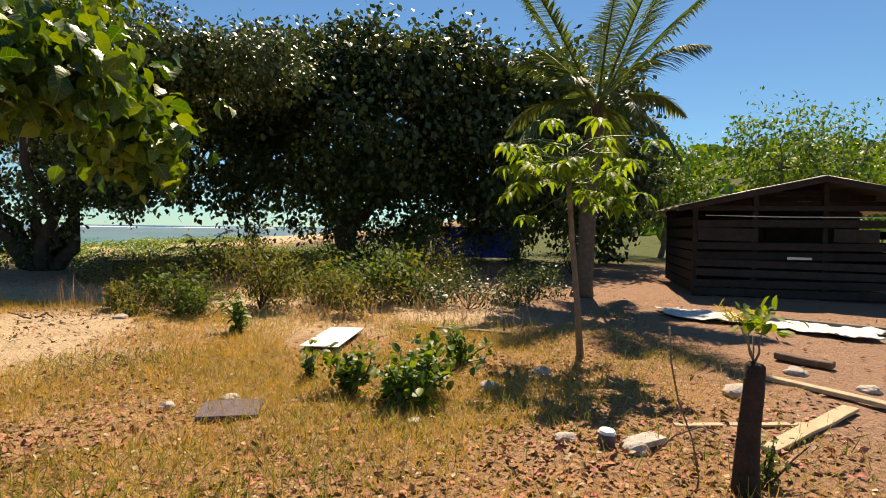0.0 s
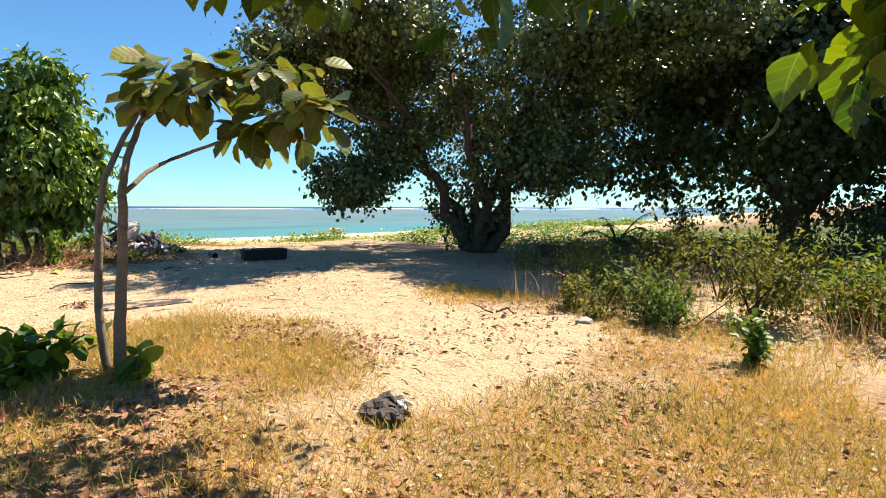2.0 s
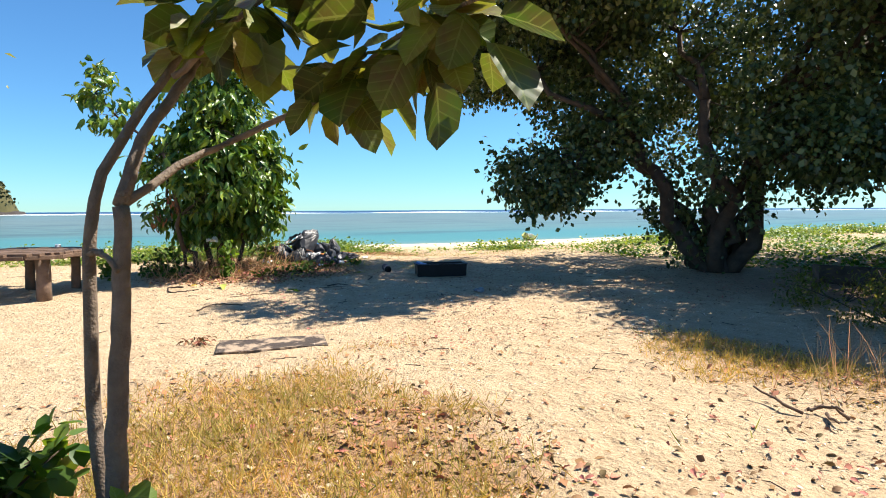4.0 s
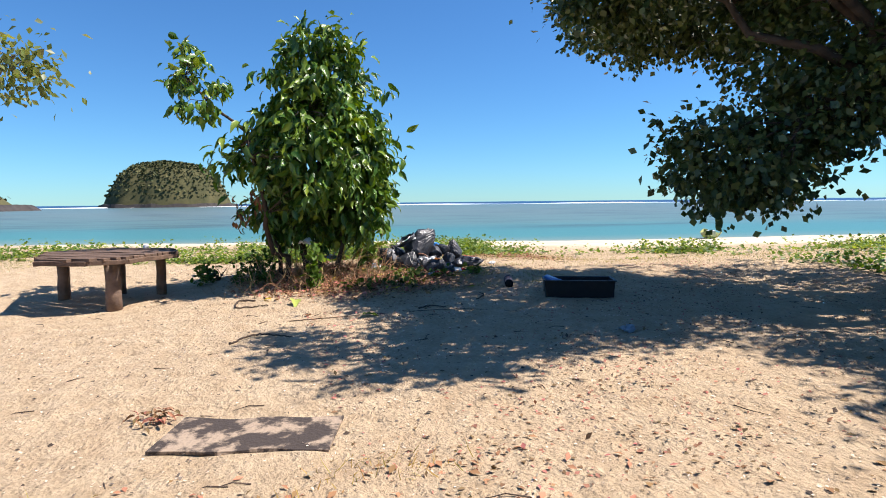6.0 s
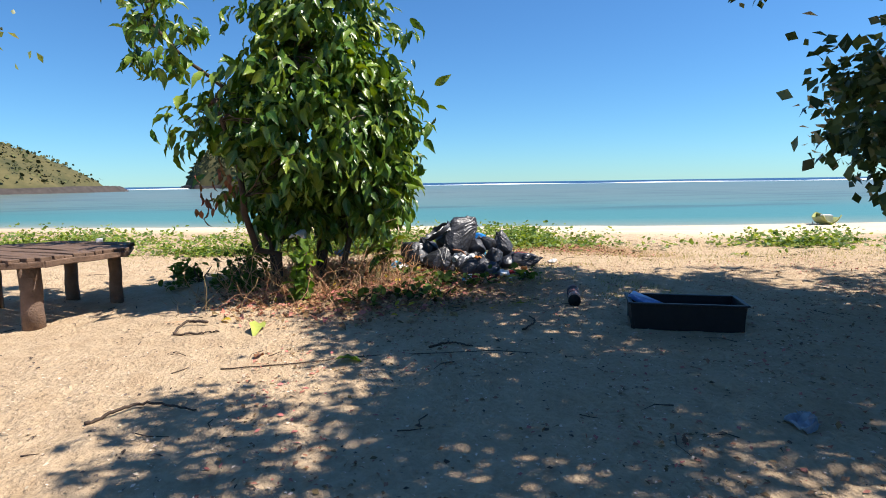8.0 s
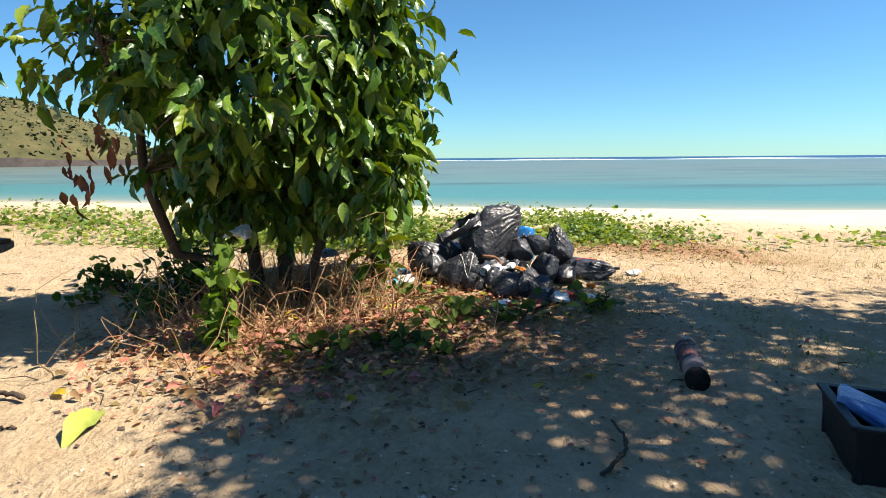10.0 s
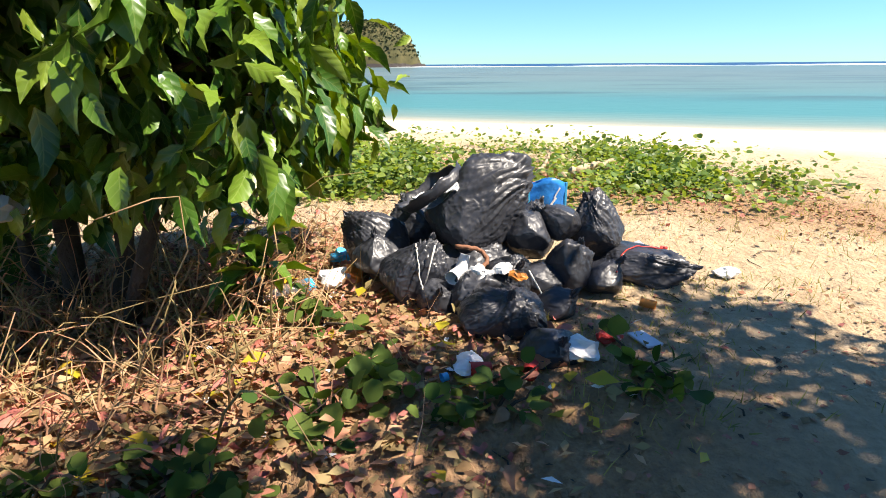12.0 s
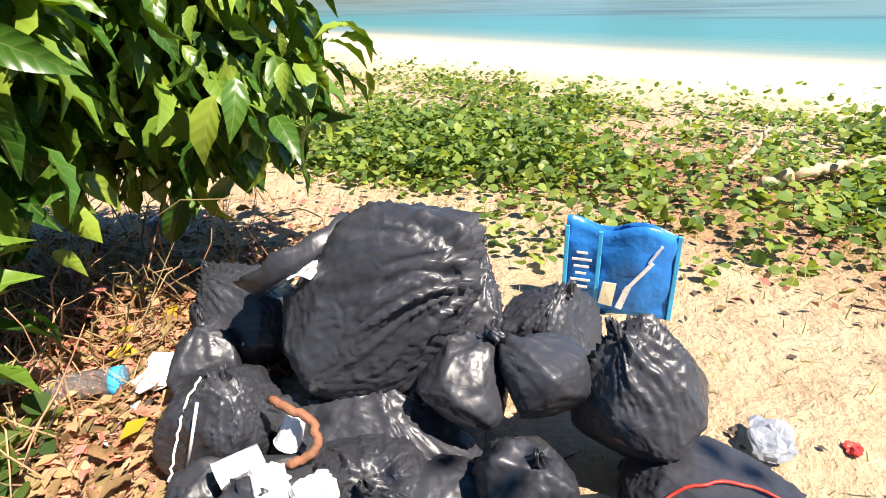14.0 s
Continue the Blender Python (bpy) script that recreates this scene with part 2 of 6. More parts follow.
def curve_path(a, b, bend=0.1, steps=7, r0=0.1, r1=0.03, sag=0.0, wob=0.03):
    a, b = np.asarray(a, float), np.asarray(b, float)
    t = np.linspace(0, 1, steps)[:, None]
    l = np.linalg.norm(b - a)
    off = rng.normal(size=3) * bend * l
    p = a + (b - a) * t + off * (np.sin(np.pi * t)) + np.array([0, 0, sag * l]) * np.sin(np.pi * t)
    p[1:-1] += rng.normal(size=(steps - 2, 3)) * wob * l
    return p, np.linspace(r0, r1, steps)


def crown(lobes, clumps, per, spread, leaf, aspect, shell=0.55, droop=0.5, seedpos=None):
    """Leaf positions in clumps inside ellipsoid lobes (centre, radii, weight); returns clump centres and leaf arrays."""
    w = np.array([l[2] for l in lobes], float)
    pick = rng.choice(len(lobes), size=clumps, p=w / w.sum())
    c = np.array([lobes[i][0] for i in pick], float)
    r = np.array([lobes[i][1] for i in pick], float)
    u = unit(clumps)
    rad = rng.uniform(shell, 1.0, clumps) ** 0.7 * (1 + rng.normal(size=clumps) * 0.09)
    cen = c + u * r * rad[:, None]
    k = clumps * per
    out = np.repeat(u, per, axis=0)
    local = rng.normal(size=(k, 3)) * spread * np.repeat(rng.uniform(0.6, 1.4, clumps), per)[:, None] * np.array([1, 1, 0.7])
    pos = np.repeat(cen, per, axis=0) + local
    along = 0.45 * out + 0.8 * unit(k) + np.array([0, 0, -droop])
    up = unit(k) * 0.95 + np.array([0, 0, 0.7]) + 0.5 * out
    ln = leaf * rng.uniform(0.6, 1.35, k)
    return cen, pos, along, up, ln, ln * aspect


def nearest_on(paths, pt):
    best, bd = None, 1e9
    for p, _ in paths:
        d = np.linalg.norm(p - pt, axis=1)
        i = d.argmin()
        if d[i] < bd:
            bd, best = d[i], p[i]
    return best


def tree(name, base, trunk_paths, lobes, clumps, per, spread, leaf, aspect, leaf_mat, bark, label, kind="small", shell=0.55, droop=0.5, limbs=8, r_limb=0.09, twigs=None, cat="tree"):
    """A tree: trunk paths in world metres, limbs into the lobes, twigs to clumps, many leaves."""
    root = thing(name, *base, label, cat)
    inv = np.array(base)
    cen, pos, along, up, ln, wd = crown(lobes, clumps, per, spread, leaf, aspect, shell, droop)
    paths = [(np.asarray(p, float), np.asarray(r, float)) for p, r in trunk_paths]
    stem = list(paths)
    for _ in range(limbs):
        tgt = cen[rng.integers(len(cen))]
        src = nearest_on(stem, tgt)
        mid = src + (tgt - src) * 0.85
        paths.append(curve_path(src, mid, 0.08, 7, r_limb, r_limb * 0.3, 0.06))
    big = list(paths)
    for c in cen[: (twigs if twigs is not None else len(cen))]:
        src = nearest_on(big, c)
        paths.append(curve_path(src, c, 0.08, 5, max(0.008, r_limb * 0.22), 0.005, 0.03))
    paths = [(p - inv, r) for p, r in paths]
    part("trunk", tubes("trunk", paths[: len(stem)], bark, 10), bark, root)
    part("branchwork", tubes("branchwork", paths[len(stem):], bark, 5), bark, root, kind="stuff")
    part("crown", leaf_mesh("crown", pos - inv, along, up, ln, wd, leaf_mat, kind), leaf_mat, root)
    return root

# ---- ground, sea, distance ----
SEA = -1.0
SHORE = ((-4500, -300), (-400, -90), (-120, -68), (-60, -62), (-12, -51), (6, -44), (17, -40), (22, -38), (40, -34), (75, -27), (150, -10), (400, 90), (4500, 1500))


def shore_x(y):
    return np.interp(y, [s[0] for s in SHORE], [s[1] for s in SHORE])


def wave(x, y, seed, scale):
    r = np.random.default_rng(seed)
    s = 0
    for _ in range(9):
        a, ph, k = r.uniform(0, 2 * np.pi), r.uniform(0, 2 * np.pi), r.uniform(0.6, 1.9) / scale
        s = s + np.sin(k * (np.cos(a) * x + np.sin(a) * y) + ph)
    return s / 4.0


def smooth(a, b, v):
    t = np.clip((v - a) / (b - a), 0, 1)
    return t * t * (3 - 2 * t)


def land(x, y):
    x, y = np.asarray(x, float), np.asarray(y, float)
    xc, yc = np.clip(x, -60, 30), np.clip(y, -30, 60)
    z = -0.09 - 0.009 * xc + 0.0099 * yc
    bump = lambda cx, cy, r, h: h * np.exp(-((x - cx) ** 2 + (y - cy) ** 2) / (r * r))
    z = z + bump(-2, 5.5, 3, -0.1) + bump(-18, 9, 3.2, 0.06) + bump(-6, 6, 2.5, 0.05) + bump(-17.5, 3.4, 2.5, -0.13)
    off = x - shore_x(y)
    z = z + (SEA - 0.9 - z) * (1 - smooth(-14, 19.5, off)) * 0.999
    z = np.where(off < -14, np.maximum(-4, SEA - 0.9 + (off + 14) * 0.02), z)
    z = z + 0.018 * wave(x, y, 3, 0.5) * (np.abs(off) < 90) + 0.014 * wave(x, y, 4, 0.11) * ((off > 10) & (off < 60))
    z = z - 0.21 * smooth(10.6, 15, y) * smooth(-17.3, -20.5, x) * smooth(6, 14, off)
    hill = 24 * np.exp(-(((x - 150) / 95) ** 2 + ((y - 150) / 80) ** 2)) + 11 * np.exp(-(((x - 60) / 40) ** 2 + ((y - 170) / 60) ** 2))
    return z + hill * smooth(40, 90, y)


def gz(x, y):
    return float(land(x, y))


def grass_cover(x, y):
    n = 0.55 * wave(x, y, 11, 0.9) + 0.3 * wave(x, y, 12, 0.3)
    a = np.maximum(1.15 - np.hypot((x + 7.5) / 2.3, (y - 5.0) / 1.7), 1.1 - np.hypot((x + 6.0) / 2.4, (y - 3.4) / 1.3))
    b = 1.2 - np.maximum(np.abs(x + 0.9) / 4.7, np.abs(y - 5.2) / 4.3)
    path = np.exp(-((x + 5.6) / 0.75) ** 2) * smooth(4.3, 5.6, y) * 1.4
    back = 0.8 - np.hypot((x + 6.8) / 3.2, (y - 9.6) / 1.7)
    strip = 1.05 - np.hypot((x + 17.4) / 2.3, (y - 7.9) / 2.0)
    humus = 1.05 - np.hypot((x + 16.9) / 2.5, (y - 9.0) / 2.4)
    crest = 0.62 * np.exp(-((x - shore_x(y) - 20.6) / 1.5) ** 2) * smooth(4.5, 8, y) * (1 - smooth(13, 15, y))
    return np.clip(np.maximum(np.maximum(np.maximum(np.maximum(a, b - path), strip), back * 0.8), np.maximum(humus * 0.75, crest)) * 1.6 + n * 0.5, 0, 1)


def soil_cover(x, y):
    n = 0.4 * wave(x, y, 21, 1.1)
    s = smooth(0.2, 2.4, x + n) * smooth(2.0, 5.5, y + 0.5 * x) + smooth(11, 14, y + n + 0.1 * x) * smooth(-13, -8, x)
    near = 0.6 * smooth(5.2, 3.2, y + n) * smooth(-4.5, -2.2, x)
    return np.clip(s + near + 0.35 * smooth(-1.0, -4.0, y), 0, 1)


def axis(lo, hi, step, far):
    inner = list(np.arange(lo, hi + 1e-6, step))
    grow, out_hi, v = step, [], hi
    while v < far:
        grow *= 1.25
        v += grow
        out_hi.append(v)
    grow, out_lo, v = step, [], lo
    while v > -far:
        grow *= 1.25
        v -= grow
        out_lo.append(v)
    return np.array(out_lo[::-1] + inner + out_hi)


def grid_mesh(name, X, Y, Z, mat):
    ny, nx = X.shape
    idx = np.arange(nx * ny).reshape(ny, nx)
    q = np.stack([idx[:-1, :-1], idx[:-1, 1:], idx[1:, 1:], idx[1:, :-1]], -1).reshape(-1, 4)
    me = bpy.data.meshes.new(name)
    me.vertices.add(nx * ny)
    me.vertices.foreach_set("co", np.stack([X, Y, Z], -1).astype(np.float32).reshape(-1))
    me.loops.add(q.size)
    me.loops.foreach_set("vertex_index", q.astype(np.int32).reshape(-1))
    me.polygons.add(len(q))
    me.polygons.foreach_set("loop_start", (np.arange(len(q)) * 4).astype(np.int32))
    me.materials.append(mat)
    me.update(calc_edges=True)
    me.shade_smooth()
    return me


def attribute(me, name, values):
    at = me.attributes.new(name, "FLOAT", "POINT")
    at.data.foreach_set("value", np.asarray(values, np.float32).reshape(-1))


def ground_material():
    m = bpy.data.materials.new("beach_ground")
    m.use_nodes = True
    nt = m.node_tree
    N, L = nt.nodes, nt.links
    bsdf = N["Principled BSDF"]
    bsdf.inputs["Roughness"].default_value = 0.92
    bsdf.inputs["Specular IOR Level"].default_value = 0.15
    geo = N.new("ShaderNodeNewGeometry")

    def noise_tex(scale, detail=6, rough=0.6):
        n = N.new("ShaderNodeTexNoise")
        n.inputs["Scale"].default_value, n.inputs["Detail"].default_value, n.inputs["Roughness"].default_value = scale, detail, rough
        L.new(geo.outputs["Position"], n.inputs["Vector"])
        return n.outputs["Fac"]

    def ramp(fac, stops):
        r = N.new("ShaderNodeValToRGB")
        while len(r.color_ramp.elements) < len(stops):
            r.color_ramp.elements.new(0.5)
        for e, (p, c) in zip(r.color_ramp.elements, stops):
            e.position, e.color = p, (*c, 1)
        L.new(fac, r.inputs["Fac"])
        return r.outputs["Color"]

    def mix(fac, a, b):
        x = N.new("ShaderNodeMix")
        x.data_type = "RGBA"
        L.new(fac, x.inputs[0])
        L.new(a, x.inputs[6])
        L.new(b, x.inputs[7])
        return x.outputs[2]

    def attr(name):
        a = N.new("ShaderNodeAttribute")
        a.attribute_name = name
        return a.outputs["Fac"]

    def math_node(op, a, b):
        x = N.new("ShaderNodeMath")
        x.operation = op
        x.use_clamp = True
        for i, v in enumerate((a, b)):
            if isinstance(v, float):
                x.inputs[i].default_value = v
            else:
                L.new(v, x.inputs[i])
        return x.outputs[0]

    broad, mid, fine, grain = noise_tex(0.55), noise_tex(4.0), noise_tex(22.0), noise_tex(160.0, 3)
    sand = mix(math_node("MULTIPLY", grain, 0.55), mix(math_node("MULTIPLY", broad, 0.6), ramp(mid, [(0.3, (0.52, 0.39, 0.24)), (0.72, (0.68, 0.54, 0.36))]), ramp(mid, [(0.35, (0.42, 0.3, 0.18)), (0.65, (0.62, 0.48, 0.31))])), ramp(fine, [(0.35, (0.36, 0.25, 0.14)), (0.65, (0.74, 0.6, 0.42))]))
    dirt = ramp(fine, [(0.3, (0.17, 0.085, 0.05)), (0.55, (0.36, 0.2, 0.1)), (0.8, (0.48, 0.3, 0.16))])
    soil = mix(math_node("MULTIPLY", mid, 0.8), ramp(fine, [(0.3, (0.2, 0.11, 0.075)), (0.75, (0.4, 0.25, 0.18))]), ramp(grain, [(0.3, (0.25, 0.15, 0.1)), (0.7, (0.42, 0.28, 0.2))]))
    green = ramp(fine, [(0.3, (0.035, 0.05, 0.015)), (0.7, (0.12, 0.14, 0.04))])
    beach = ramp(broad, [(0.3, (0.68, 0.56, 0.4)), (0.7, (0.76, 0.64, 0.48))])
    wet = ramp(broad, [(0.3, (0.5, 0.4, 0.28)), (0.7, (0.56, 0.46, 0.33))])
    col = mix(attr("beach"), sand, beach)
    col = mix(attr("wet"), col, wet)
    col = mix(attr("soil"), col, soil)
    edge = math_node("MULTIPLY", math_node("ADD", math_node("SUBTRACT", attr("grass"), 0.25), math_node("MULTIPLY", fine, 0.5)), 0.85)
    col = mix(edge, col, dirt)
    col = mix(attr("inland"), col, green)
    L.new(col, bsdf.inputs["Base Color"])
    vor = N.new("ShaderNodeTexVoronoi")
    vor.inputs["Scale"].default_value = 7.0
    vor.feature = "SMOOTH_F1"
    L.new(geo.outputs["Position"], vor.inputs["Vector"])
    hsum = N.new("ShaderNodeMath")
    hsum.operation = "MULTIPLY_ADD"
    L.new(vor.outputs["Distance"], hsum.inputs[0])
    hsum.inputs[1].default_value = 0.5
    L.new(fine, hsum.inputs[2])
    b1 = N.new("ShaderNodeBump")
    b1.inputs["Strength"].default_value, b1.inputs["Distance"].default_value = 1.0, 0.085
    L.new(hsum.outputs[0], b1.inputs["Height"])
    b2 = N.new("ShaderNodeBump")
    b2.inputs["Strength"].default_value, b2.inputs["Distance"].default_value = 0.5, 0.01
    L.new(grain, b2.inputs["Height"])
    L.new(b1.outputs["Normal"], b2.inputs["Normal"])
    flat = math_node("SUBTRACT", 1.0, attr("beach"))
    L.new(math_node("MULTIPLY", flat, 0.8), b1.inputs["Strength"])
    L.new(b2.outputs["Normal"], bsdf.inputs["Normal"])
    return m


gx, gy = axis(-26, 6, 0.06, 4500), axis(0, 16, 0.06, 4500)
GX, GY = np.meshgrid(gx, gy)
GZ = land(GX, GY)
# trodden hollows with low rims in the loose sand
dr = np.random.default_rng(77)
for _ in range(2600):
    cx, cy, a, ln_, dp = dr.uniform(-22, -4.5), dr.uniform(2.5, 14), dr.normal(0.4, 0.9), dr.uniform(0.07, 0.17), dr.uniform(0.006, 0.022)
    i0, i1 = np.searchsorted(gx, (cx - 0.4, cx + 0.4))
    j0, j1 = np.searchsorted(gy, (cy - 0.4, cy + 0.4))
    u_ = (GX[j0:j1, i0:i1] - cx) * math.cos(a) + (GY[j0:j1, i0:i1] - cy) * math.sin(a)
    w_ = (GY[j0:j1, i0:i1] - cy) * math.cos(a) - (GX[j0:j1, i0:i1] - cx) * math.sin(a)
    q_ = (u_ / ln_) ** 2 + (w_ / (ln_ * 0.5)) ** 2
    GZ[j0:j1, i0:i1] += dp * (0.9 * q_ - 1.0) * np.exp(-q_)
ground_me = grid_mesh("ground", GX, GY, GZ, ground_material())
off = GX - shore_x(GY)
attribute(ground_me, "grass", grass_cover(GX, GY))
attribute(ground_me, "soil", soil_cover(GX, GY))
attribute(ground_me, "beach", 1 - smooth(12.5, 17.5, off + 0.8 * wave(GX, GY, 31, 1.5)))
attribute(ground_me, "wet", 1 - smooth(0.3, 3.0, off))
attribute(ground_me, "inland", smooth(14, 22, np.maximum(GY - 6 - 0.0 * GX, (GX - 2) * 0.9)) * smooth(20, 30, off))
tagged(new("ground", ground_me), "sandy beach ground with dry grass and reddish soil", "ground", kind="structure")


def water_material():
    m = bpy.data.materials.new("lagoon_water")
    m.use_nodes = True
    N, L = m.node_tree.nodes, m.node_tree.links
    bsdf = N["Principled BSDF"]
    bsdf.inputs["Roughness"].default_value = 0.3
    bsdf.inputs["Specular IOR Level"].default_value = 0.05
    a = N.new("ShaderNodeAttribute")
    a.attribute_name = "offshore"
    geo = N.new("ShaderNodeNewGeometry")
    mp = N.new("ShaderNodeMapping")
    mp.inputs["Scale"].default_value = (0.045, 0.011, 1)
    mp.inputs["Rotation"].default_value = (0, 0, radians(12))
    L.new(geo.outputs["Position"], mp.inputs["Vector"])
    n = N.new("ShaderNodeTexNoise")
    n.inputs["Scale"].default_value, n.inputs["Detail"].default_value, n.inputs["Roughness"].default_value = 1.0, 7, 0.6
    L.new(mp.outputs["Vector"], n.inputs["Vector"])
    wob = N.new("ShaderNodeMath")
    wob.operation = "MULTIPLY_ADD"
    L.new(n.outputs["Fac"], wob.inputs[0])
    wob.inputs[1].default_value = 0.12
    L.new(a.outputs["Fac"], wob.inputs[2])
    r = N.new("ShaderNodeValToRGB")
    stops = [(0.06, (0.42, 0.36, 0.25)), (0.14, (0.18, 0.235, 0.185)), (0.26, (0.06, 0.185, 0.175)), (0.4, (0.06, 0.175, 0.17)), (0.53, (0.1, 0.17, 0.15)), (0.72, (0.13, 0.165, 0.145)), (0.9, (0.1, 0.155, 0.15)), (0.955, (0.012, 0.055, 0.14)), (1.0, (0.008, 0.035, 0.12))]
    while len(r.color_ramp.elements) < len(stops):
        r.color_ramp.elements.new(0.5)
    for e, (p, c) in zip(r.color_ramp.elements, stops):
        e.position, e.color = p, (*c, 1)
    L.new(wob.outputs[0], r.inputs["Fac"])
    reef = N.new("ShaderNodeValToRGB")
    reef.color_ramp.elements[0].position, reef.color_ramp.elements[0].color = 0.5, (0, 0, 0, 1)
    reef.color_ramp.elements[1].position, reef.color_ramp.elements[1].color = 0.6, (1, 1, 1, 1)
    mp2 = N.new("ShaderNodeMapping")
    mp2.inputs["Scale"].default_value = (0.16, 0.035, 1)
    mp2.inputs["Rotation"].default_value = (0, 0, radians(10))
    L.new(geo.outputs["Position"], mp2.inputs["Vector"])
    n2 = N.new("ShaderNodeTexNoise")
    n2.inputs["Scale"].default_value, n2.inputs["Detail"].default_value = 1.0, 5
    L.new(mp2.outputs["Vector"], n2.inputs["Vector"])
    L.new(n2.outputs["Fac"], reef.inputs["Fac"])
    gate = N.new("ShaderNodeValToRGB")
    for p, v in ((0.3, 0.0), (0.4, 0.8), (0.62, 0.7), (0.82, 0.2)):
        e = gate.color_ramp.elements.new(p)
        e.color = (v, v, v, 1)
    gate.color_ramp.elements[0].color = (0, 0, 0, 1)
    gate.color_ramp.elements[-1].color = (0, 0, 0, 1)
    L.new(a.outputs["Fac"], gate.inputs["Fac"])
    mul = N.new("ShaderNodeMath")
    mul.operation = "MULTIPLY"
    L.new(reef.outputs["Color"], mul.inputs[0])
    L.new(gate.outputs["Color"], mul.inputs[1])
    mx = N.new("ShaderNodeMix")
    mx.data_type = "RGBA"
    L.new(mul.outputs[0], mx.inputs[0])
    L.new(r.outputs["Color"], mx.inputs[6])
    mx.inputs[7].default_value = (0.05, 0.08, 0.075, 1)
    L.new(mx.outputs[2], bsdf.inputs["Base Color"])
    rip = N.new("ShaderNodeTexNoise")
    rip.inputs["Scale"].default_value, rip.inputs["Detail"].default_value = 0.9, 5
    mp3 = N.new("ShaderNodeMapping")
    mp3.inputs["Scale"].default_value = (1.6, 0.5, 1)
    L.new(geo.outputs["Position"], mp3.inputs["Vector"])
    L.new(mp3.outputs["Vector"], rip.inputs["Vector"])
    bp = N.new("ShaderNodeBump")
    bp.inputs["Strength"].default_value, bp.inputs["Distance"].default_value = 0.35, 0.12
    L.new(rip.outputs["Fac"], bp.inputs["Height"])
    L.new(bp.outputs["Normal"], bsdf.inputs["Normal"])
    return m


wd = np.array([-3, 0, 1, 2, 3.5, 5, 8, 11, 15, 19, 24, 30, 38, 48, 60, 80, 90, 125, 170, 230, 300, 370, 440, 500, 530, 560, 620, 900, 1500, 2600, 4400])
wy = np.unique(np.concatenate([np.linspace(-60, 160, 56), np.array([-4400, -2500, -1200, -700, -400, -250, -160, -110, -80, 200, 260, 330, 420, 600, 900, 1500, 2500, 4400])]))
WD, WY = np.meshgrid(wd, wy)
WX = shore_x(WY) - WD
water_me = grid_mesh("lagoon", WX[:, ::-1], WY, np.full_like(WX, SEA), water_material())
key = np.interp(WD[:, ::-1], [-3, 0, 2, 5, 11, 24, 38, 80, 200, 500, 545, 700, 4400], [0, 0.0, 0.06, 0.14, 0.22, 0.36, 0.48, 0.6, 0.74, 0.84, 0.92, 0.97, 1.0])
attribute(water_me, "offshore", key)
tagged(new("water", water_me), "calm turquoise lagoon, dark blue beyond the reef", "water", kind="structure")

FOAM = material("foam", (0.85, 0.88, 0.88), 0.6, 0.1, 0.02, 0)
vf, ff = [], []
fy = np.arange(-500, 900, 9.0)
for i, y in enumerate(fy):
    x = float(shore_x(y)) - 522 + 7 * math.sin(y * 0.021) + random.uniform(-2, 2)
    wdt = max(0.4, 5.0 + 5.0 * math.sin(y * 0.05) + random.uniform(-3, 3))
    hh = max(0.02, 0.5 + 0.35 * math.sin(y * 0.043 + 1))
    vf += [(x - wdt, y, SEA + 0.01), (x, y, SEA + hh), (x + wdt, y, SEA + 0.01)]
    if i:
        a = 3 * i
        ff += [(a - 3, a, a + 1, a - 2), (a - 2, a + 1, a + 2, a - 1)]
tagged(new("breaking_wave", mesh_from("breaking_wave", vf, ff, FOAM, True)), "white surf line breaking along the distant reef", "wave", kind="stuff")


